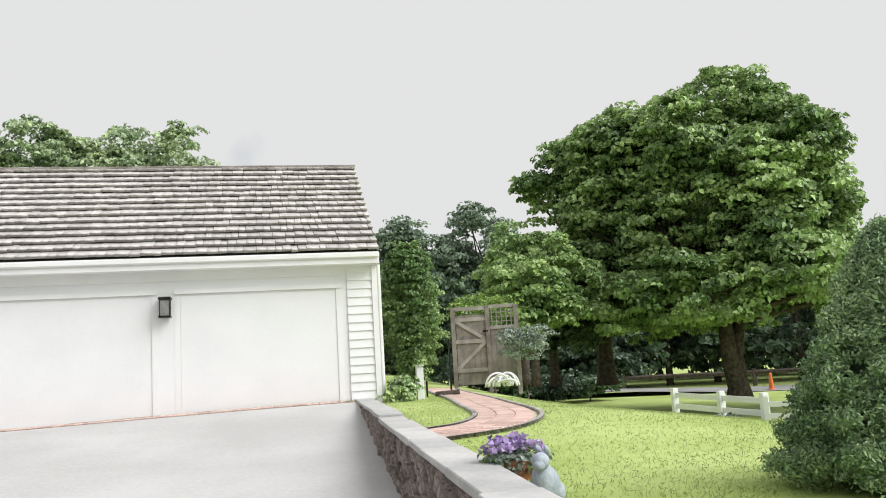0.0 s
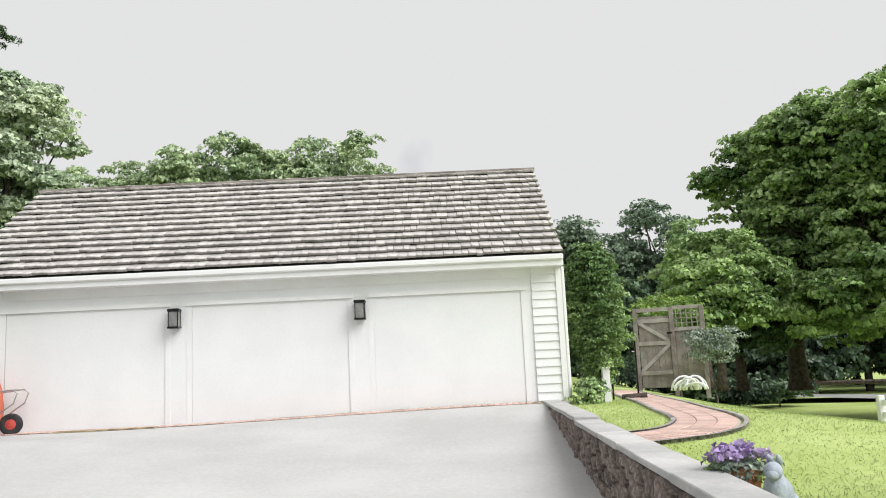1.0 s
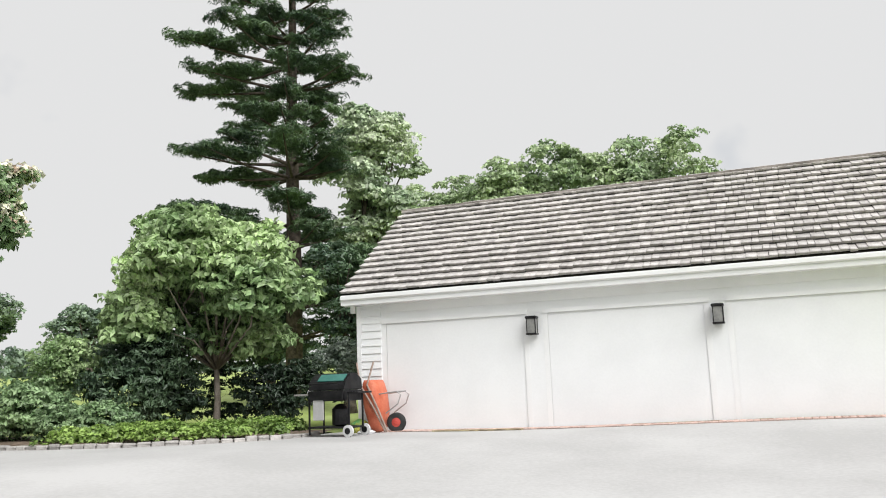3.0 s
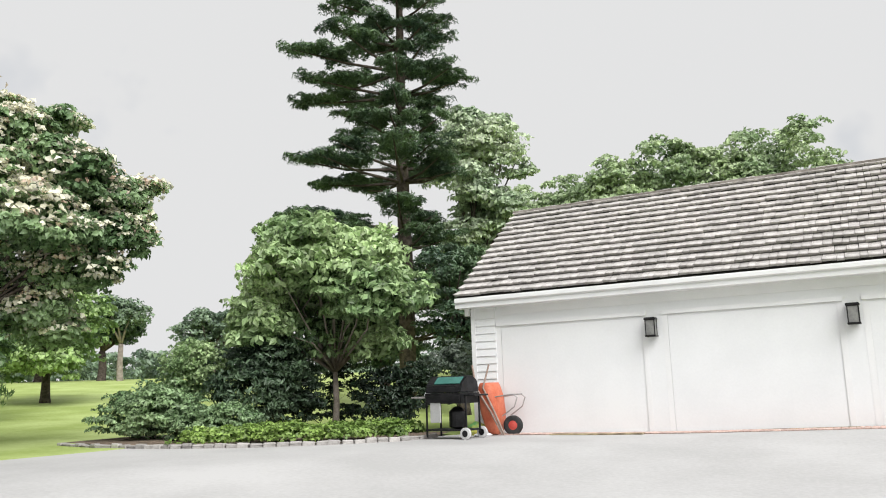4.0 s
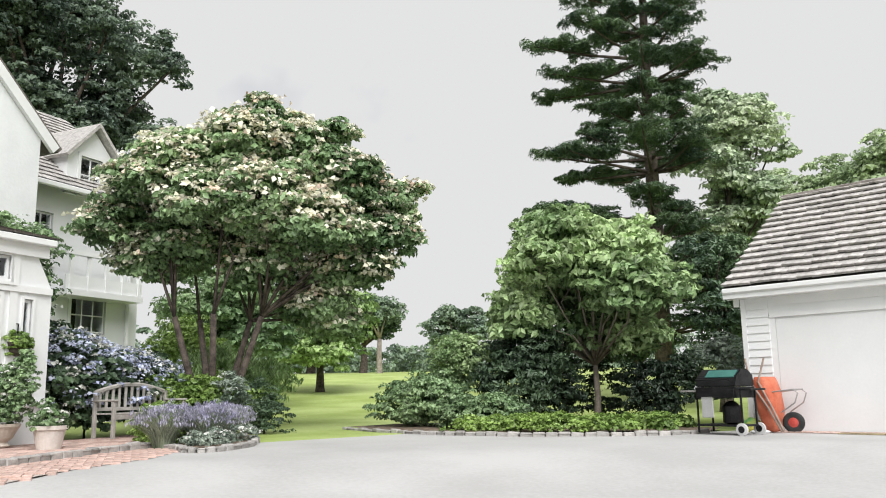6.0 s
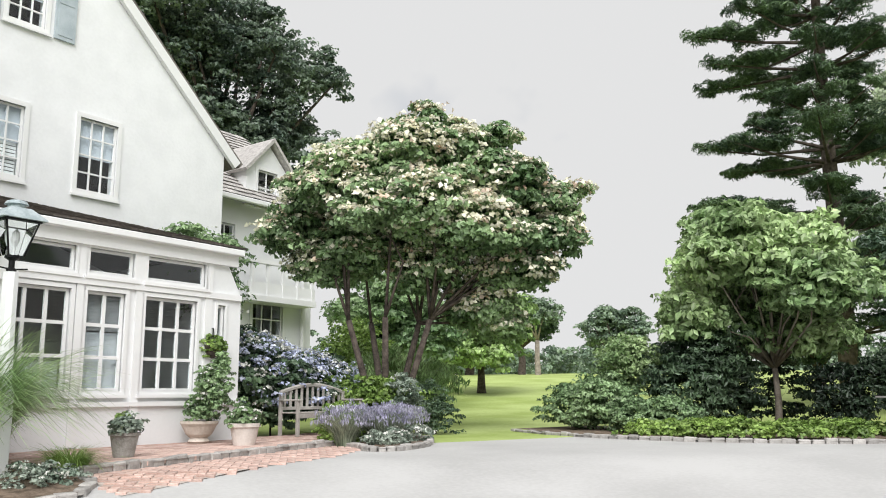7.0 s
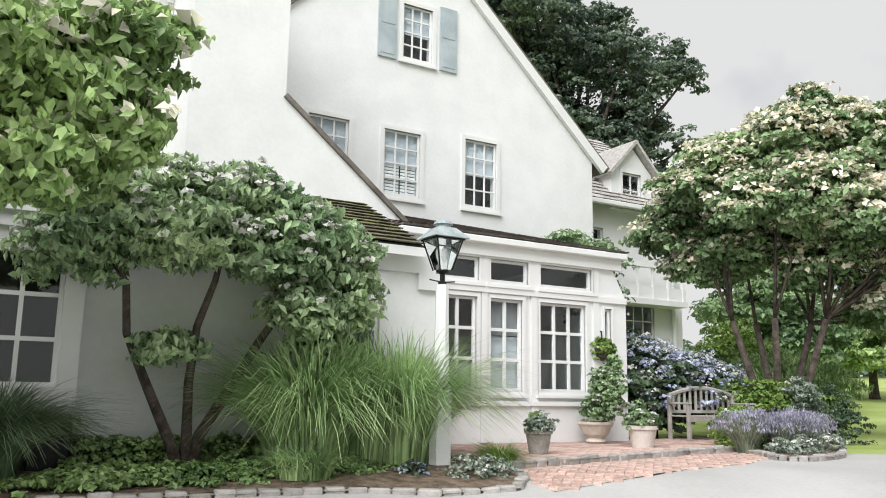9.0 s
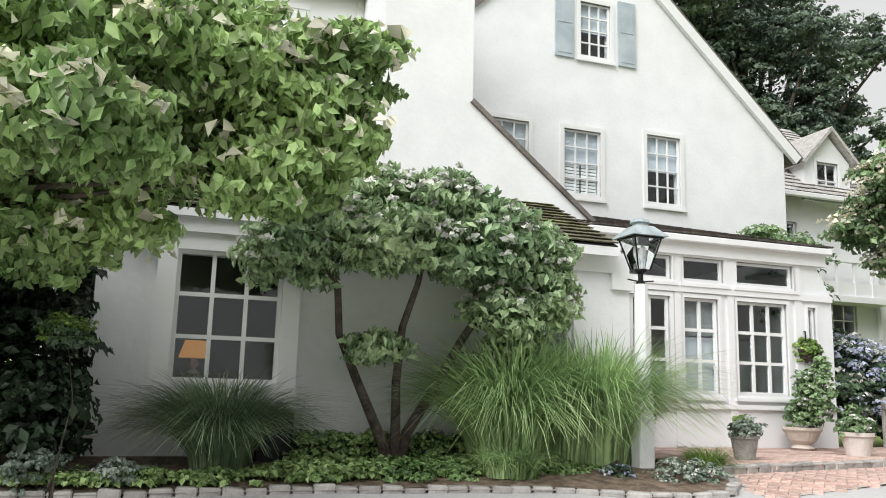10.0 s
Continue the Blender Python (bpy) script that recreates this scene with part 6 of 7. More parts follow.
def kerb(pts, zf, label, seed, top=0.1):
    e = tagged(group_at("kerb"), label, "kerb", kind="structure")
    g = np.random.default_rng(seed)
    spots = []
    for (xa, ya), (xb, yb) in zip(pts, pts[1:]):
        L = math.hypot(xb - xa, yb - ya)
        n = max(1, round(L / 0.21))
        ang = math.degrees(math.atan2(yb - ya, xb - xa))
        for k in range(n):
            t = (k + 0.5) / n
            x, y = xa + (xb - xa) * t, ya + (yb - ya) * t
            spots.append(Matrix.Translation((x + g.normal() * 0.006, y + g.normal() * 0.006, zf(x, y) + top + g.normal() * 0.008)) @ pose(0, 0, 0, g.normal() * 3, g.normal() * 2, ang + g.normal() * 3) @ Matrix.Diagonal((L / n / 0.205 * g.uniform(0.93, 1.0), g.uniform(0.9, 1.15), 1, 1)))
    strip_sheet("kerb_bed", pts, [0.12] * len(pts), zf, MORTAR, "mortar bed under the stone kerb", "kerb", top - 0.03)
    lay(e, spots, SETT, name="sett", material=GRANITE)
    return e


kerb([hxy(*p) for p in KERB], lambda x, y: max(drive_z(x, y), -0.2), "granite sett kerb along the brick patio", 71, 0.105)
kerb([hxy(*p) for p in smooth_line([(9.3, 11.0), (9.0, 10.3), (8.6, 9.7), (9.0, 9.45), (10.0, 9.75), (11.2, 10.6), (12.0, 11.5)], 4)], drive_z, "granite sett edging round the lavender bed", 72, 0.08)
bed_kerb = [(-6.5, 10.2), (-2.8, 10.05), (-0.15, 10.0), (1.5, 9.75), (2.3, 9.55), (2.9, 9.15), (3.7, 9.05), (4.05, 9.4), (4.15, 9.85)]
kerb([hxy(*p) for p in bed_kerb], drive_z, "rough stone kerb round the front planting bed", 73, 0.06)
kerb([(-15.9, 10.0), (-14.3, 9.6), (-12.4, 9.6), (-10.9, 9.9), (-9.6, 10.7), (-8.9, 11.4), (-8.7, 12.3)], drive_z, "low stone edging along the shrub bed", 74, 0.07)
front_bed = sheet("front_bed", [hxy(*p) for p in bed_kerb + [(4.15, 12.1), (-2.3, 12.1), (-6.5, 12.2)]], 0.5, lambda x, y: drive_z(x, y) + 0.045, SOIL, "brown mulched planting bed before the low wing", "bed")
lav_bed = sheet("lavender_bed", [hxy(*p) for p in [(9.3, 11.05), (9.05, 10.3), (8.7, 9.75), (9.0, 9.52), (10.0, 9.82), (11.15, 10.65), (11.95, 11.5), (13.0, 13.0), (11.8, 12.6), (10.2, 11.4)]], 0.5, lambda x, y: drive_z(x, y) + 0.06, SOIL, "mulched bed of lavender and perennials", "bed")


def lamp_post():
    p = hw(3.56, 10.32, 0.0)
    e = tagged(group_at("lamp_post", pose(p.x, p.y, p.z, 0, 0, 110.44)), "white timber lamp post with a dark copper lantern", "lamp post")
    bm = bmesh.new()
    vs = box(bm, -0.095, 0.095, -0.095, 0.095, -0.2, 0.86, bevel=0.012)
    part("base", bm, WHITE, e)
    bm = bmesh.new()
    lathe(bm, [(0.125, 0.86), (0.1, 0.93), (0.085, 1.5), (0.078, 2.08), (0.0, 2.085)], seg=8)
    part("post", bm, WHITE, e)
    bm = bmesh.new()
    lathe(bm, [(0.05, 2.08), (0.05, 2.11), (0.03, 2.13), (0.03, 2.2), (0.075, 2.23), (0.075, 2.25)], seg=12)
    tube(bm, [(-0.17, 0, 2.13), (0, 0, 2.11), (0.17, 0, 2.13)], 0.008, 6)
    part("collar", bm, BLACK_METAL, e)
    lan = bmesh.new()
    for sx in (-1, 1):
        for sy in (-1, 1):
            tube(lan, [(sx * 0.08, sy * 0.08, 2.25), (sx * 0.17, sy * 0.17, 2.6)], 0.01, 5)
    box(lan, -0.19, 0.19, -0.19, 0.19, 2.6, 2.62)
    l = part("lantern_frame", lan, BLACK_METAL, e)
    bm = bmesh.new()
    lathe(bm, [(0.1, 2.255), (0.225, 2.595)], seg=4, m=Matrix.Rotation(radians(45), 4, "Z"))
    gl = part("glass", bm, GLASS, l)
    gl.visible_shadow = False
    bm = bmesh.new()
    tube(bm, [(0, 0, 2.25), (0, 0, 2.36)], 0.012, 6)
    lathe(bm, [(0.02, 2.36), (0.045, 2.42), (0.04, 2.5), (0.01, 2.54)], seg=10)
    part("bulb", bm, WHITE, l)
    bm = bmesh.new()
    lathe(bm, [(0.33, 2.62), (0.32, 2.635), (0.16, 2.75), (0.14, 2.755)], seg=4, m=Matrix.Rotation(radians(45), 4, "Z"))
    lathe(bm, [(0.09, 2.755), (0.09, 2.79), (0.12, 2.795), (0.1, 2.83), (0.03, 2.85), (0.0, 2.85)], seg=14)
    part("hood", bm, mat("weathered_copper", (0.30, 0.36, 0.38), (0.48, 0.54, 0.56), 6, 0.5, 0.1, metal=0.2), l, "pale blue-grey weathered metal hood")


lamp_post()


def bench():
    p = hw(9.95, 12.55, PATIO_Z)
    e = tagged(group_at("garden_bench", pose(p.x, p.y, p.z, 0, 0, 110.44 - 4)), "silvered teak garden bench with a curved back", "bench")
    L = 1.55
    for u in (0.0, L):
        boxed("leg", (u - 0.03, u + 0.03, 0.0, 0.06, 0.0, 0.62), TEAK, e, bevel=0.006)
        bm = bmesh.new()
        box(bm, u - 0.03, u + 0.03, 0.48, 0.54, 0.0, 0.8, bevel=0.006)
        part("leg", bm, TEAK, e)
        boxed("armrest", (u - 0.04, u + 0.04, -0.03, 0.52, 0.62, 0.655), TEAK, e, bevel=0.008)
    for k in range(6):
        boxed("seat_slat", (0.0, L, 0.01 + k * 0.082, 0.075 + k * 0.082, 0.40, 0.425), TEAK, e, bevel=0.005)
    boxed("apron_rail", (0.03, L - 0.03, 0.01, 0.04, 0.32, 0.4), TEAK, e)
    bm = bmesh.new()
    pts = [(L * k / 10, 0.52, 0.78 + 0.14 * math.sin(math.pi * k / 10)) for k in range(11)]
    tube(bm, pts, 0.04, 6)
    part("top_rail", bm, TEAK, e)
    boxed("back_rail", (0.03, L - 0.03, 0.5, 0.54, 0.46, 0.52), TEAK, e, bevel=0.005)
    for k in range(11):
        u = 0.1 + k * (L - 0.2) / 10
        boxed("back_slat", (u - 0.025, u + 0.025, 0.51, 0.53, 0.52, 0.77 + 0.14 * math.sin(math.pi * u / L)), TEAK, e)
    bm = bmesh.new()
    box(bm, 0.95, 1.3, 0.1, 0.3, 0.427, 0.56, bevel=0.03)
    cu = part("cushion", bm, WHITE)
    cu.matrix_world = e.matrix_world
    tagged(cu, "small white cushion lying on the bench", "cushion")


bench()

# pots on the patio
p = hw(5.35, 10.85, PATIO_Z)
potted("planter", "grey basket-textured pot with leafy plants", p, [(0.12, 0.0), (0.165, 0.25), (0.185, 0.255), (0.185, 0.29), (0.16, 0.29), (0.15, 0.26), (0, 0.26)], mat("grey_clay", (0.26, 0.25, 0.23), (0.38, 0.37, 0.35), 8, 0.9, 0.5, 40),
       [("foliage", SILVER_LEAF, [((0.05, 0, 0.35), (0.19, 0.19, 0.12))], 60, 14, 0.07, 0.06, 0.04, {}), ("foliage", YELLOW_LEAF, [((-0.12, 0, 0.42), (0.1, 0.1, 0.09))], 30, 14, 0.05, 0.06, 0.05, {})])
p = hw(7.75, 11.45, PATIO_Z)
potted("planter", "wide pale terracotta pot with white flowers", p, [(0.16, 0.0), (0.21, 0.26), (0.235, 0.265), (0.235, 0.32), (0.2, 0.32), (0.19, 0.28), (0, 0.28)], mat("pale_clay", (0.55, 0.50, 0.46), (0.66, 0.61, 0.57), 5, 0.9, 0.2, 30),
       [("foliage", DOG_LEAF, [((0, 0, 0.4), (0.24, 0.24, 0.14)), ((-0.1, 0, 0.55), (0.1, 0.1, 0.15))], 90, 14, 0.07, 0.07, 0.045, {}), ("blossom", WHITE_FLOWER, [((0, 0, 0.42), (0.25, 0.25, 0.13))], 40, 6, 0.04, 0.05, 0.045, {})])
p = hw(7.75, 12.5, PATIO_Z)
potted("planter", "rounded stone urn with a tall climbing plant", p, [(0.14, 0.0), (0.17, 0.03), (0.13, 0.08), (0.2, 0.14), (0.26, 0.26), (0.29, 0.3), (0.29, 0.34), (0.25, 0.34), (0, 0.32)], mat("buff_stone", (0.48, 0.42, 0.36), (0.60, 0.54, 0.48), 5, 0.9, 0.3, 30),
       [("foliage", DOG_LEAF, [((0, 0, 0.5), (0.26, 0.26, 0.24)), ((0.08, 0.1, 0.9), (0.2, 0.18, 0.3)), ((0.25, 0.2, 0.8), (0.22, 0.2, 0.45)), ((0.2, 0.25, 1.2), (0.14, 0.14, 0.2)), ((-0.12, 0.1, 0.85), (0.1, 0.1, 0.35))], 260, 14, 0.08, 0.07, 0.045, {"inner": 0.4}), ("blossom", WHITE_FLOWER, [((0.15, 0.1, 0.9), (0.25, 0.2, 0.35))], 22, 5, 0.04, 0.05, 0.045, {})])
p = hw(3.4, 9.0, -0.14)
hb = tagged(group_at("hanging_basket", Matrix.Translation(hw(8.25, 12.88, 1.62))), "round green hanging plant fixed on the porch wall", "hanging plant")
mesh_ob("foliage", crown_mesh("foliage", [((0, 0, 0), (0.22, 0.22, 0.17))], 120, 16, 0.06, 0.055, 0.04, below=-2), YELLOW_LEAF, hb)
bm = bmesh.new()
lathe(bm, [(0.02, -0.2), (0.12, -0.14), (0.17, 0.02)], seg=12)
part("basket", bm, BARK, hb)
bm = bmesh.new()
tube(bm, [(0, 0, 0.0), (0, 0, 0.3), (hv(0, 0.2).x, hv(0, 0.2).y, 0.32)], 0.012, 6)
part("bracket", bm, BLACK_METAL, hb)


def hl(items):
    """Lobes from house coordinates."""
    return [(list(hw(u, d, z)), list(r)) for u, d, z, r in items]


shrub("large hydrangea covered in pale blue flower heads", hl([(9.9, 14.0, 1.0, (0.8, 0.8, 0.9)), (10.8, 13.9, 0.9, (0.9, 0.9, 0.8)), (10.6, 14.6, 1.3, (0.9, 0.9, 0.7)), (11.8, 14.0, 0.9, (0.8, 0.8, 0.7)), (9.7, 14.6, 1.5, (0.6, 0.6, 0.5)), (12.4, 14.5, 1.0, (0.8, 0.8, 0.6))]), DARK_LEAF, 620, 26, 0.2, 0.13, 0.09, name="hydrangea", flowers=((BLUE_FLOWER, 420, 14, 0.075), (WHITE_FLOWER, 240, 12, 0.07)))
shrub("green vine with white blooms climbing the porch corner", hl([(9.1, 14.2, 2.6, (0.5, 0.5, 0.5)), (9.5, 14.5, 3.3, (0.6, 0.6, 0.5)), (9.8, 15.0, 3.6, (0.6, 0.6, 0.4)), (9.9, 15.0, 2.6, (0.6, 0.6, 0.6)), (10.2, 15.4, 2.2, (0.5, 0.5, 0.6)), (8.9, 14.6, 3.75, (0.4, 0.4, 0.25))]), DOG_LEAF, 340, 24, 0.2, 0.1, 0.06, flowers=((WHITE_FLOWER, 40, 6, 0.07),))
shrub("yellow-green leafy perennial mound behind the bench", hl([(12.1, 12.5, 0.65, (0.55, 0.6, 0.45)), (12.7, 12.6, 0.7, (0.6, 0.6, 0.45)), (11.9, 13.4, 0.85, (0.6, 0.4, 0.35))]), YELLOW_LEAF, 300, 24, 0.16, 0.11, 0.065)
shrub("fresh green mound at the corner of the bed", hl([(9.5, 11.1, 0.22, (0.4, 0.4, 0.25)), (9.9, 11.5, 0.4, (0.4, 0.4, 0.3))]), YELLOW_LEAF, 150, 22, 0.1, 0.07, 0.04)
shrub("silvery tall perennial beside the bird bath", hl([(11.9, 11.6, 0.6, (0.3, 0.3, 0.5)), (12.2, 12.0, 0.8, (0.3, 0.3, 0.4))]), SILVER_LEAF, 120, 18, 0.1, 0.08, 0.04, flowers=((WHITE_FLOWER, 20, 6, 0.05),))
shrub("white-flowered low edging plants along the setts", hl([(9.6, 10.2, 0.14, (0.4, 0.35, 0.14)), (10.4, 10.3, 0.14, (0.4, 0.35, 0.16)), (9.2, 10.0, 0.12, (0.3, 0.3, 0.12))]), SILVER_LEAF, 150, 20, 0.08, 0.05, 0.03, flowers=((WHITE_FLOWER, 40, 6, 0.04),))


def blades(name, centre, n, height, spread, width, seed, arch=0.8, base_r=0.15, curl=1.0):
    """Arching grass blades as thin bent strips."""
    g = np.random.default_rng(seed)
    a = g.uniform(0, 2 * math.pi, n)
    out = np.stack([np.cos(a), np.sin(a), np.zeros(n)], 1)
    side = np.stack([-np.sin(a), np.cos(a), np.zeros(n)], 1)
    root = np.array(centre) + out * (base_r * np.sqrt(g.uniform(0, 1, n)))[:, None]
    h = height * g.uniform(0.65, 1.08, n)
    s = spread * g.uniform(0.15, 1.0, n) ** 0.8
    drop = arch * g.uniform(0.3, 1.1, n) * s / spread * curl
    wob = g.normal(size=n) * 0.06
    rows = []
    K = 6
    for k in range(K + 1):
        t = k / K
        z = h * (1.25 * t - 0.25 * t * t) - h * drop * t ** 3.2
        c = root + out * (s * t ** 1.7)[:, None] + side * (wob * t * t)[:, None] * 3
        c[:, 2] += z
        w = width * (1 - t) ** 0.6 * 0.5 + 0.0008
        tw = np.cos(t * 1.2 + a)[:, None] * np.array([[0, 0, 0.25]])
        rows.append((c + (side + tw) * w, c - (side + tw) * w))
    v = np.stack([q for pair in rows for q in pair], 1).reshape(-1, 3)
    m = 2 * (K + 1)
    faces = []
    base = np.arange(n)[:, None] * m
    for k in range(K):
        faces.append(base + np.array([[2 * k, 2 * k + 1, 2 * k + 3, 2 * k + 2]]))
    f = np.stack(faces, 1).reshape(-1)
    d = bpy.data.meshes.new(name)
    d.vertices.add(len(v))
    d.vertices.foreach_set("co", v.astype(np.float32).ravel())
    d.loops.add(len(f))
    d.loops.foreach_set("vertex_index", f.astype(np.int32))
    d.polygons.add(len(f) // 4)
    d.polygons.foreach_set("loop_start", (np.arange(len(f) // 4) * 4).astype(np.int32))
    d.polygons.foreach_set("loop_total", np.full(len(f) // 4, 4, np.int32))
    d.update()
    return d


def grass_plant(label, at, parts, material, name="ornamental_grass"):
    e = tagged(group_at(name, Matrix.Translation(at)), label, "ornamental grass")
    for k, (off, n, h, s, w, br) in enumerate(parts):
        mesh_ob("blade_tuft", blades("blade_tuft", off, n, h, s, w, 80 + k + int(abs(at[0]) * 10), base_r=br), material, e)
    return e


p = hw(2.6, 10.95, 0.02)
uu = hv(1, 0)
grass_plant("tall arching clump of green maiden grass by the wall", p, [((-uu.x * 0.35, -uu.y * 0.35, 0), 3000, 1.6, 1.4, 0.018, 0.5), ((uu.x * 0.75, uu.y * 0.75, 0), 3000, 1.7, 1.35, 0.018, 0.5), ((uu.x * 0.2, uu.y * 0.2, 0), 1800, 1.55, 0.9, 0.018, 0.45)], GRASS_BLADE)
p = hw(-0.95, 10.75, 0.0)
grass_plant("grey-green arching grass clump under the big window", p, [((0, 0, 0), 2600, 1.05, 1.1, 0.013, 0.28)], leaf_mat("grey_grass", (0.101, 0.156, 0.085), (0.280, 0.370, 0.218), scale=1.5))
p = hw(4.2, 10.05, -0.05)
grass_plant("feathery light green plant beside the lamp post", p, [((0, 0, 0), 900, 0.42, 0.26, 0.006, 0.16)], YELLOW_LEAF, "feathery_plant")
p = hw(9.9, 10.75, 0.0)
lav = tagged(group_at("lavender", Matrix.Translation(p)), "mounded lavender with hazy violet flower spikes", "lavender")
lavm = leaf_mat("lavender_stem", (0.20, 0.25, 0.17), (0.38, 0.42, 0.32), scale=2)
lavf = leaf_mat("lavender_flower", (0.30, 0.29, 0.42), (0.52, 0.50, 0.62), scale=2)
for k, (u, d) in enumerate(((-0.7, 0.0), (-0.1, -0.25), (0.5, 0.05), (1.1, 0.3), (0.2, 0.45))):
    o = hv(u, d)
    mesh_ob("stem_tuft", blades("stem_tuft", (o.x, o.y, 0), 520, 0.62, 0.5, 0.008, 90 + k, arch=0.2, base_r=0.16), lavm, lav)
    mesh_ob("flower_tuft", crown_mesh("flower_tuft", [((o.x, o.y, 0.38), (0.48, 0.48, 0.26))], 150, 7, 0.06, 0.07, 0.014, up=0.0, below=-0.2, droop=-2.0, inner=0.75), lavf, lav)
# bird bath
p = hw(10.9, 11.35, 0.02)
bm = bmesh.new()
lathe(bm, [(0.16, 0.0), (0.16, 0.05), (0.1, 0.08), (0.08, 0.38), (0.12, 0.43), (0.3, 0.5), (0.31, 0.53), (0.28, 0.53), (0.1, 0.48), (0.0, 0.47)], seg=24)
bb = tagged(part("bird_bath", bm, mat("lichen_stone", (0.30, 0.29, 0.26), (0.42, 0.41, 0.37), 6, 0.9, 0.4, 40), smooth=True), "stone bird bath standing among the lavender", "bird bath")
bb.location = p

# front bed planting
sh_lobes = hl([(-0.35, 11.0, 2.2, (0.5, 0.5, 0.4)), (0.1, 10.8, 2.55, (0.6, 0.6, 0.45)), (0.7, 11.0, 2.85, (0.6, 0.6, 0.42)), (1.3, 10.8, 2.8, (0.6, 0.6, 0.42)), (1.9, 10.9, 2.55, (0.6, 0.6, 0.45)), (2.4, 10.9, 2.3, (0.55, 0.55, 0.5)), (2.5, 10.8, 1.85, (0.45, 0.45, 0.4)), (1.6, 10.6, 2.3, (0.6, 0.55, 0.4)), (0.7, 10.6, 2.35, (0.6, 0.55, 0.35)), (2.0, 10.7, 1.75, (0.4, 0.4, 0.35)), (-0.1, 11.2, 2.5, (0.5, 0.5, 0.35)), (0.7, 11.0, 1.25, (0.4, 0.35, 0.18)), (2.2, 10.8, 1.45, (0.35, 0.35, 0.25))])
base = hw(0.92, 11.1, 0.0)
kousa = tagged(group_at("kousa_shrub", Matrix.Translation(base)), "spreading kousa dogwood with white blooms by the wall", "shrub")
inv = Matrix.Translation(-base)
bm = bmesh.new()
for pts, rad in (([(0.9, 11.1, -0.1), (0.78, 11.1, 0.25), (0.45, 11.1, 0.95), (0.25, 11.1, 1.4), (0.2, 11.05, 1.9), (-0.1, 11.0, 2.4)], [0.075, 0.06, 0.05, 0.042, 0.04, 0.02]),
                 ([(0.93, 11.1, -0.1), (0.93, 11.1, 0.3), (0.9, 11.05, 0.9), (0.95, 11.05, 1.5), (1.1, 11.0, 2.0), (1.2, 10.9, 2.6)], [0.075, 0.058, 0.048, 0.042, 0.035, 0.02]),
                 ([(0.96, 11.1, -0.1), (1.05, 11.08, 0.35), (1.3, 11.0, 0.8), (1.6, 10.95, 1.35), (1.95, 10.9, 1.9), (2.2, 10.9, 2.4)], [0.075, 0.062, 0.055, 0.048, 0.035, 0.02]),
                 ([(1.55, 10.97, 1.27), (1.75, 10.9, 1.2), (1.95, 10.85, 1.25)], [0.015, 0.01, 0.006])):
    tube(bm, [hw(*q) for q in pts], rad, 9)
bm.transform(inv)
part("trunk", bm, BARK, kousa, smooth=True)
data = crown_mesh("crown", sh_lobes + ruffle(sh_lobes[1:11], 1, 5), 1600, 20, 0.15, 0.125, 0.055, droop=0.7, up=0.5)
data.transform(inv)
mesh_ob("crown", data, SHRUB_LEAF, kousa)
data = crown_mesh("blossom", sh_lobes[:11], 330, 8, 0.08, 0.085, 0.065, up=1.0, inner=0.98, below=-0.2)
data.transform(inv)
mesh_ob("blossom", data, WHITE_FLOWER, kousa)
cov = crown_mesh("bed_cover", hl([(-0.2 + 0.45 * k, 10.5 + 0.06 * (k % 2), 0.0, (0.32, 0.45, 0.12)) for k in range(7)]) + hl([(-0.1 + 0.5 * k, 11.5, 0.05, (0.35, 0.4, 0.3)) for k in range(5)]) + hl([(-2.6 + 0.5 * k, 10.35, -0.06, (0.34, 0.28, 0.1)) for k in range(11)]), 900, 22, 0.1, 0.07, 0.05, up=1.2, below=0.0)
tagged(mesh_ob("ground_cover", cov, KOUSA_LEAF), "mixed green ground cover filling the front bed", "ground cover", kind="stuff")
p = hw(1.9, 10.2, -0.03)
grass_plant("low strappy daylily leaves at the bed's edge", p, [((0, 0, 0), 500, 0.38, 0.35, 0.018, 0.3)], GRASS_BLADE, "daylily")
shrub("white-edged small leaved plant at the lamp's foot", hl([(3.6, 9.65, 0.03, (0.3, 0.3, 0.16)), (3.9, 9.6, 0.03, (0.2, 0.2, 0.12))]), SILVER_LEAF, 110, 20, 0.06, 0.04, 0.025, flowers=((WHITE_FLOWER, 30, 6, 0.03),))
shrub("small clump of violet bedding flowers", hl([(3.05, 10.0, 0.0, (0.18, 0.18, 0.09))]), DARK_LEAF, 40, 16, 0.05, 0.04, 0.03, flowers=((BLUE_FLOWER, 22, 6, 0.045),), name="bedding_flowers")
bm = bmesh.new()
box(bm, -0.12, 0.28, 11.5, 11.85, -0.05, 0.55, bevel=0.02)
crate = tagged(part("black_bin", bm, BLACK_METAL), "black square bin against the house wall", "bin")
crate.matrix_world = HM @ Matrix.Translation((-0.45, 0, 0))
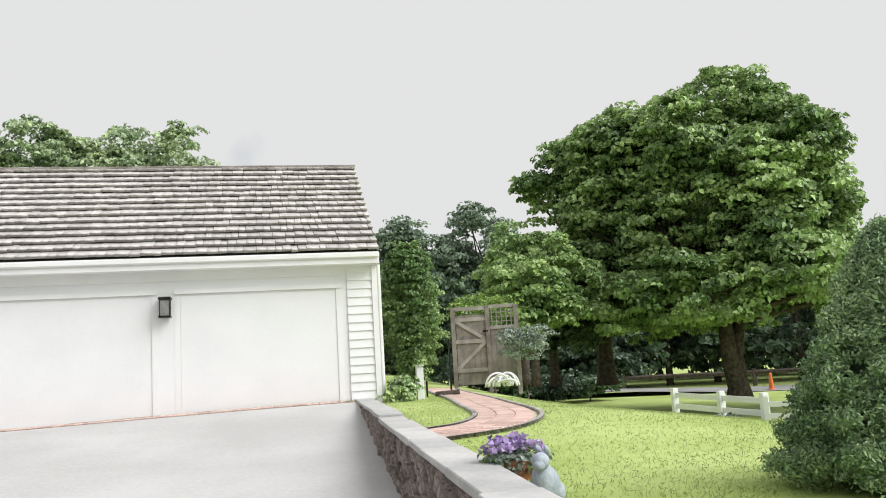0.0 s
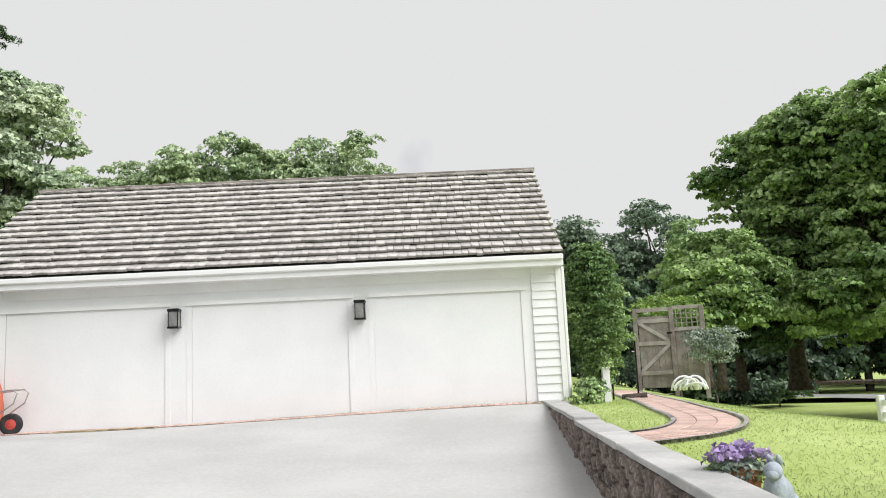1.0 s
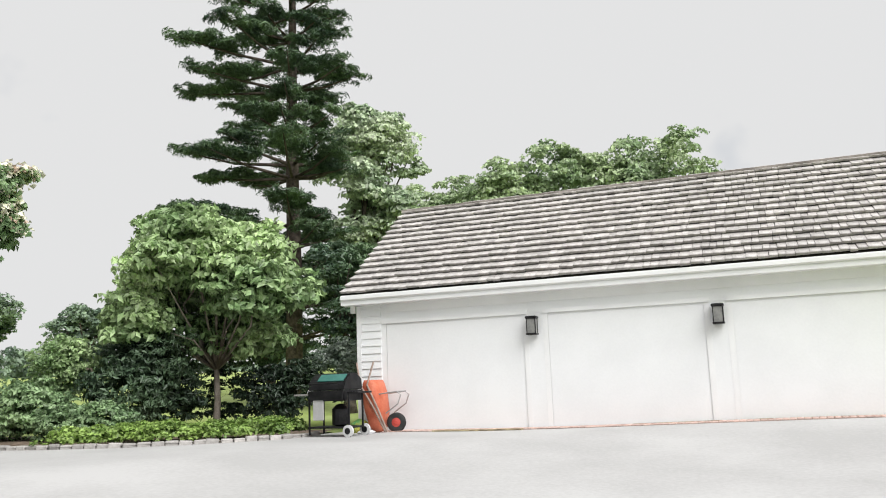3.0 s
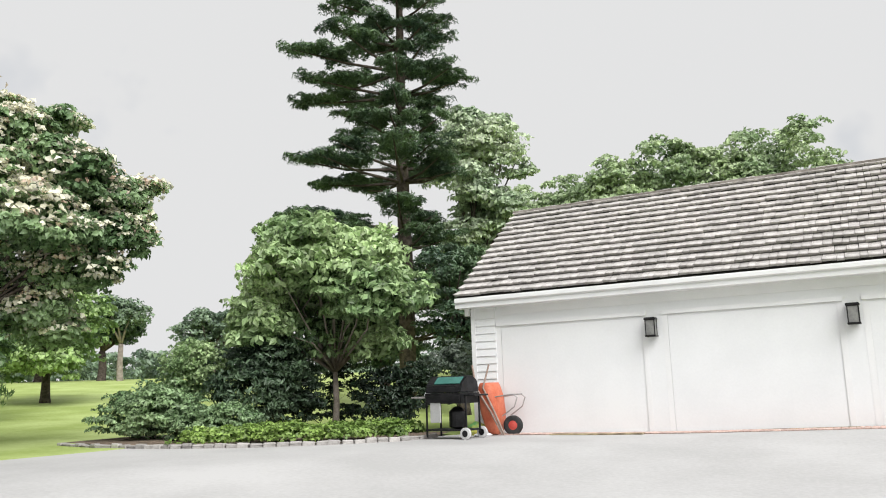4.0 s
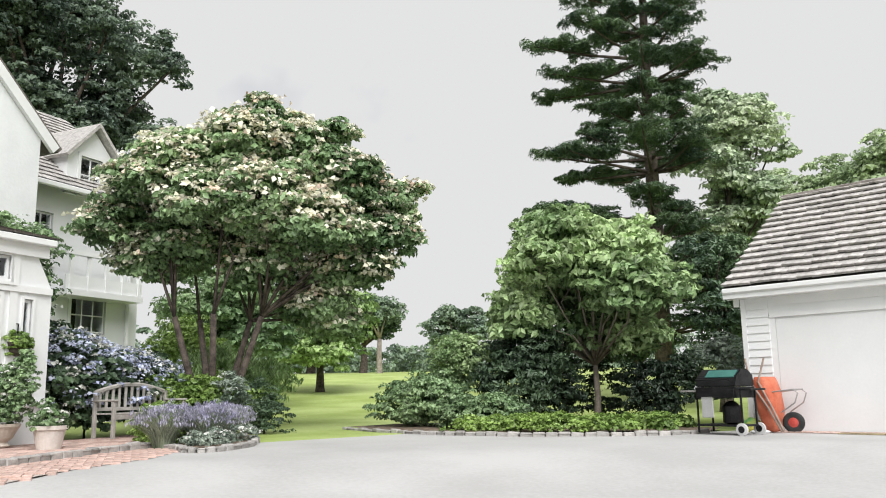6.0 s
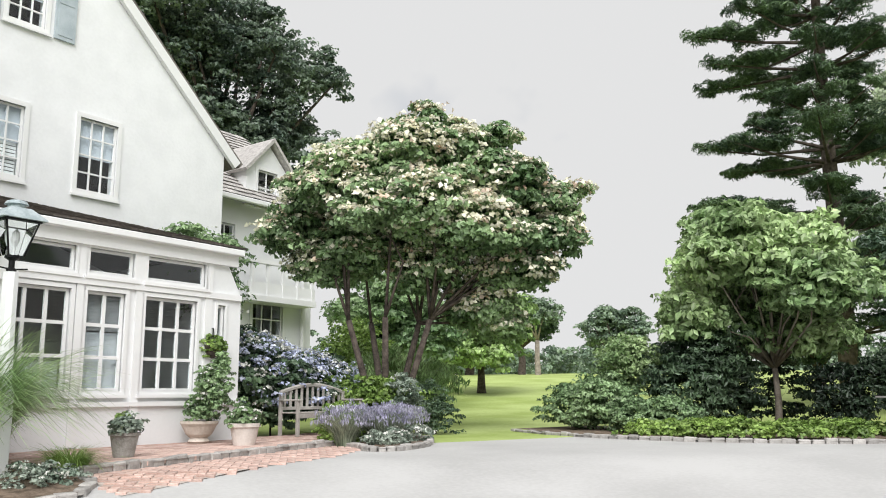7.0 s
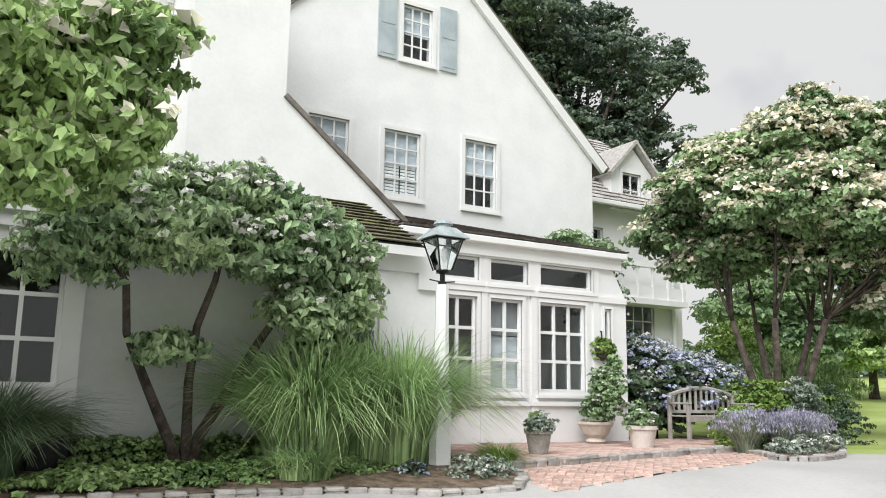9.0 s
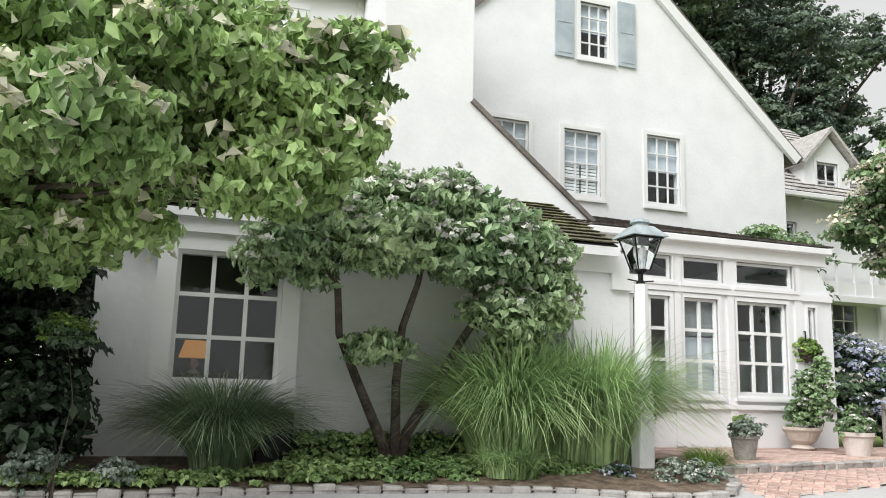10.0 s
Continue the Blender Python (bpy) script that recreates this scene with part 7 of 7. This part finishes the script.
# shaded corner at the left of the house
# leaf colour already holds the corner's shade
shrub("evergreen shrubs coloured dark for the shaded house corner", hl([(-2.9, 11.0, 0.9, (0.6, 0.7, 0.8)), (-3.6, 10.8, 0.9, (0.7, 0.7, 0.9)), (-2.7, 11.4, 0.5, (0.4, 0.5, 0.5)), (-4.4, 10.8, 1.2, (0.8, 0.8, 1.2)), (-3.4, 11.6, 1.6, (0.7, 0.7, 0.8)), (-4.2, 10.4, 0.6, (0.7, 0.6, 0.7)), (-5.2, 10.6, 1.0, (0.9, 0.8, 1.1)), (-4.2, 12.2, 2.0, (0.9, 0.9, 1.0)), (-2.75, 10.7, 1.6, (0.4, 0.5, 0.5)), (-3.6, 10.2, 1.5, (0.6, 0.5, 0.7)), (-4.6, 9.9, 1.5, (0.8, 0.6, 1.0)), (-3.3, 11.0, 2.3, (0.6, 0.6, 0.6)), (-2.65, 10.5, 0.5, (0.4, 0.4, 0.5))]), SHADE_TONED_LEAF, 1700, 28, 0.2, 0.12, 0.07)
shrub("white panicle hydrangea flower in dark leaves", hl([(-2.35, 10.0, 1.2, (0.18, 0.18, 0.16))]), DARK_LEAF, 20, 12, 0.08, 0.08, 0.05, flowers=((YELLOW_LEAF, 60, 14, 0.035),), name="hydrangea")
shrub("low variegated plants along the bed's edge", hl([(-2.5, 10.25, 0.05, (0.4, 0.2, 0.18)), (-1.8, 10.3, 0.02, (0.4, 0.2, 0.12)), (-3.2, 10.2, 0.1, (0.4, 0.2, 0.2))]), SILVER_LEAF, 160, 18, 0.07, 0.05, 0.035)
# overhanging dogwood near the camera
near_lobes = hl([(-2.5, 8.6, 3.0, (0.6, 0.6, 0.35)), (-1.9, 8.4, 3.3, (0.6, 0.6, 0.4)), (-3.2, 8.2, 2.9, (0.7, 0.7, 0.45)), (-1.2, 8.6, 3.2, (0.5, 0.5, 0.35)), (-0.6, 8.7, 3.0, (0.4, 0.4, 0.35)), (-1.0, 8.7, 2.75, (0.4, 0.4, 0.3)), (-0.35, 8.6, 2.9, (0.35, 0.35, 0.3)), (-2.6, 8.3, 2.6, (0.5, 0.5, 0.35)), (-1.4, 8.9, 3.75, (0.6, 0.6, 0.25)), (-0.6, 8.9, 3.55, (0.5, 0.5, 0.2)), (-0.1, 8.9, 3.45, (0.35, 0.3, 0.18)), (-2.9, 9.2, 3.8, (0.7, 0.7, 0.4)), (-3.0, 9.3, 2.4, (0.6, 0.6, 0.5)), (-2.2, 9.4, 2.9, (0.6, 0.6, 0.5)), (-3.7, 8.8, 2.3, (0.6, 0.6, 0.5)), (-1.3, 9.2, 2.6, (0.4, 0.4, 0.35)), (-3.3, 9.8, 3.4, (0.9, 0.9, 0.6)), (-2.7, 9.9, 2.0, (0.5, 0.5, 0.4)), (-4.4, 9.0, 3.4, (0.7, 0.7, 0.5))])
near_lobes += [([-8.17, -4.14, 2.47], [0.4, 0.4, 0.38]), ([-8.27, -3.76, 2.54], [0.38, 0.38, 0.35]), ([-8.15, -3.41, 2.84], [0.35, 0.35, 0.3]), ([-8.31, -3.60, 3.44], [0.4, 0.4, 0.3]), ([-8.61, -3.27, 3.79], [0.35, 0.3, 0.2]), ([-8.47, -5.20, 2.26], [0.4, 0.4, 0.45]), ([-8.50, -5.60, 2.06], [0.45, 0.45, 0.45]), ([-8.32, -5.97, 2.16], [0.5, 0.5, 0.45]), ([-8.31, -5.06, 2.60], [0.4, 0.4, 0.35]), ([-6.76, -4.96, 2.54], [0.45, 0.45, 0.3]), ([-6.67, -5.17, 2.34], [0.4, 0.4, 0.25]), ([-7.06, -4.80, 2.44], [0.35, 0.35, 0.28]), ([-7.74, -4.24, 3.24], [0.4, 0.4, 0.3]), ([-8.77, -5.02, 3.21], [0.5, 0.5, 0.4])]
nt_base = hw(-4.6, 9.6, 0.0)
tree("kousa_tree", "overhanging kousa dogwood in bloom beside the house", nt_base, 0.11, 1.9, near_lobes, KOUSA_LEAF, 2300, 21, 0.18, 0.135, 0.072, droop=0.9, up=0.3, bend=0.2, fine=2, flowers=((CREAM_FLOWER, 480, 5, 0.13),))
tree("shade_tree", "shade-coloured dark trees closing the view beside the house", hw(-7, 14, 0), 0.25, 2.0, [(list(hw(-6 + a, 13 + b, c)), [1.6, 1.6, 1.3]) for a, b, c in ((0, 0, 1.5), (0, 0, 4), (1.8, 1.5, 3.5), (1.5, 1.0, 1.2), (-1.5, 0, 5.5), (0.5, 2, 6.0), (2.2, 2.5, 5.8), (2.4, 0.8, 2.6), (-2.5, -1.5, 2.0), (-2.5, -1.5, 4.5))], SHADE_TONED_LEAF, 900, 44, 0.45, 0.16, 0.11)

# ---- pieces of roofs and paving ----
shingle_roof(groof, GM, EX0, EX1, EY - 0.03, EZ + 0.012, RY, RZ + 0.012, 0.262, (0.11, 0.14, 0.17, 0.21), SHINGLE, 0.065, 300, 9)
bm = bmesh.new()
box(bm, EX0, EX1, RY - 0.1, RY + 0.1, RZ + 0.0, RZ + 0.05)
gpart("ridge_cap", bm, SHINGLE_DARK)
lay(apron, brick_field(apron_line, lambda x, y: max(drive_z(x, y), -0.2) + 0.018, HA + radians(45), True, 75), BRICK_ONE)
lay(patio, brick_field(patio_line, lambda x, y: PATIO_Z, HA, False, 76), BRICK_ONE)
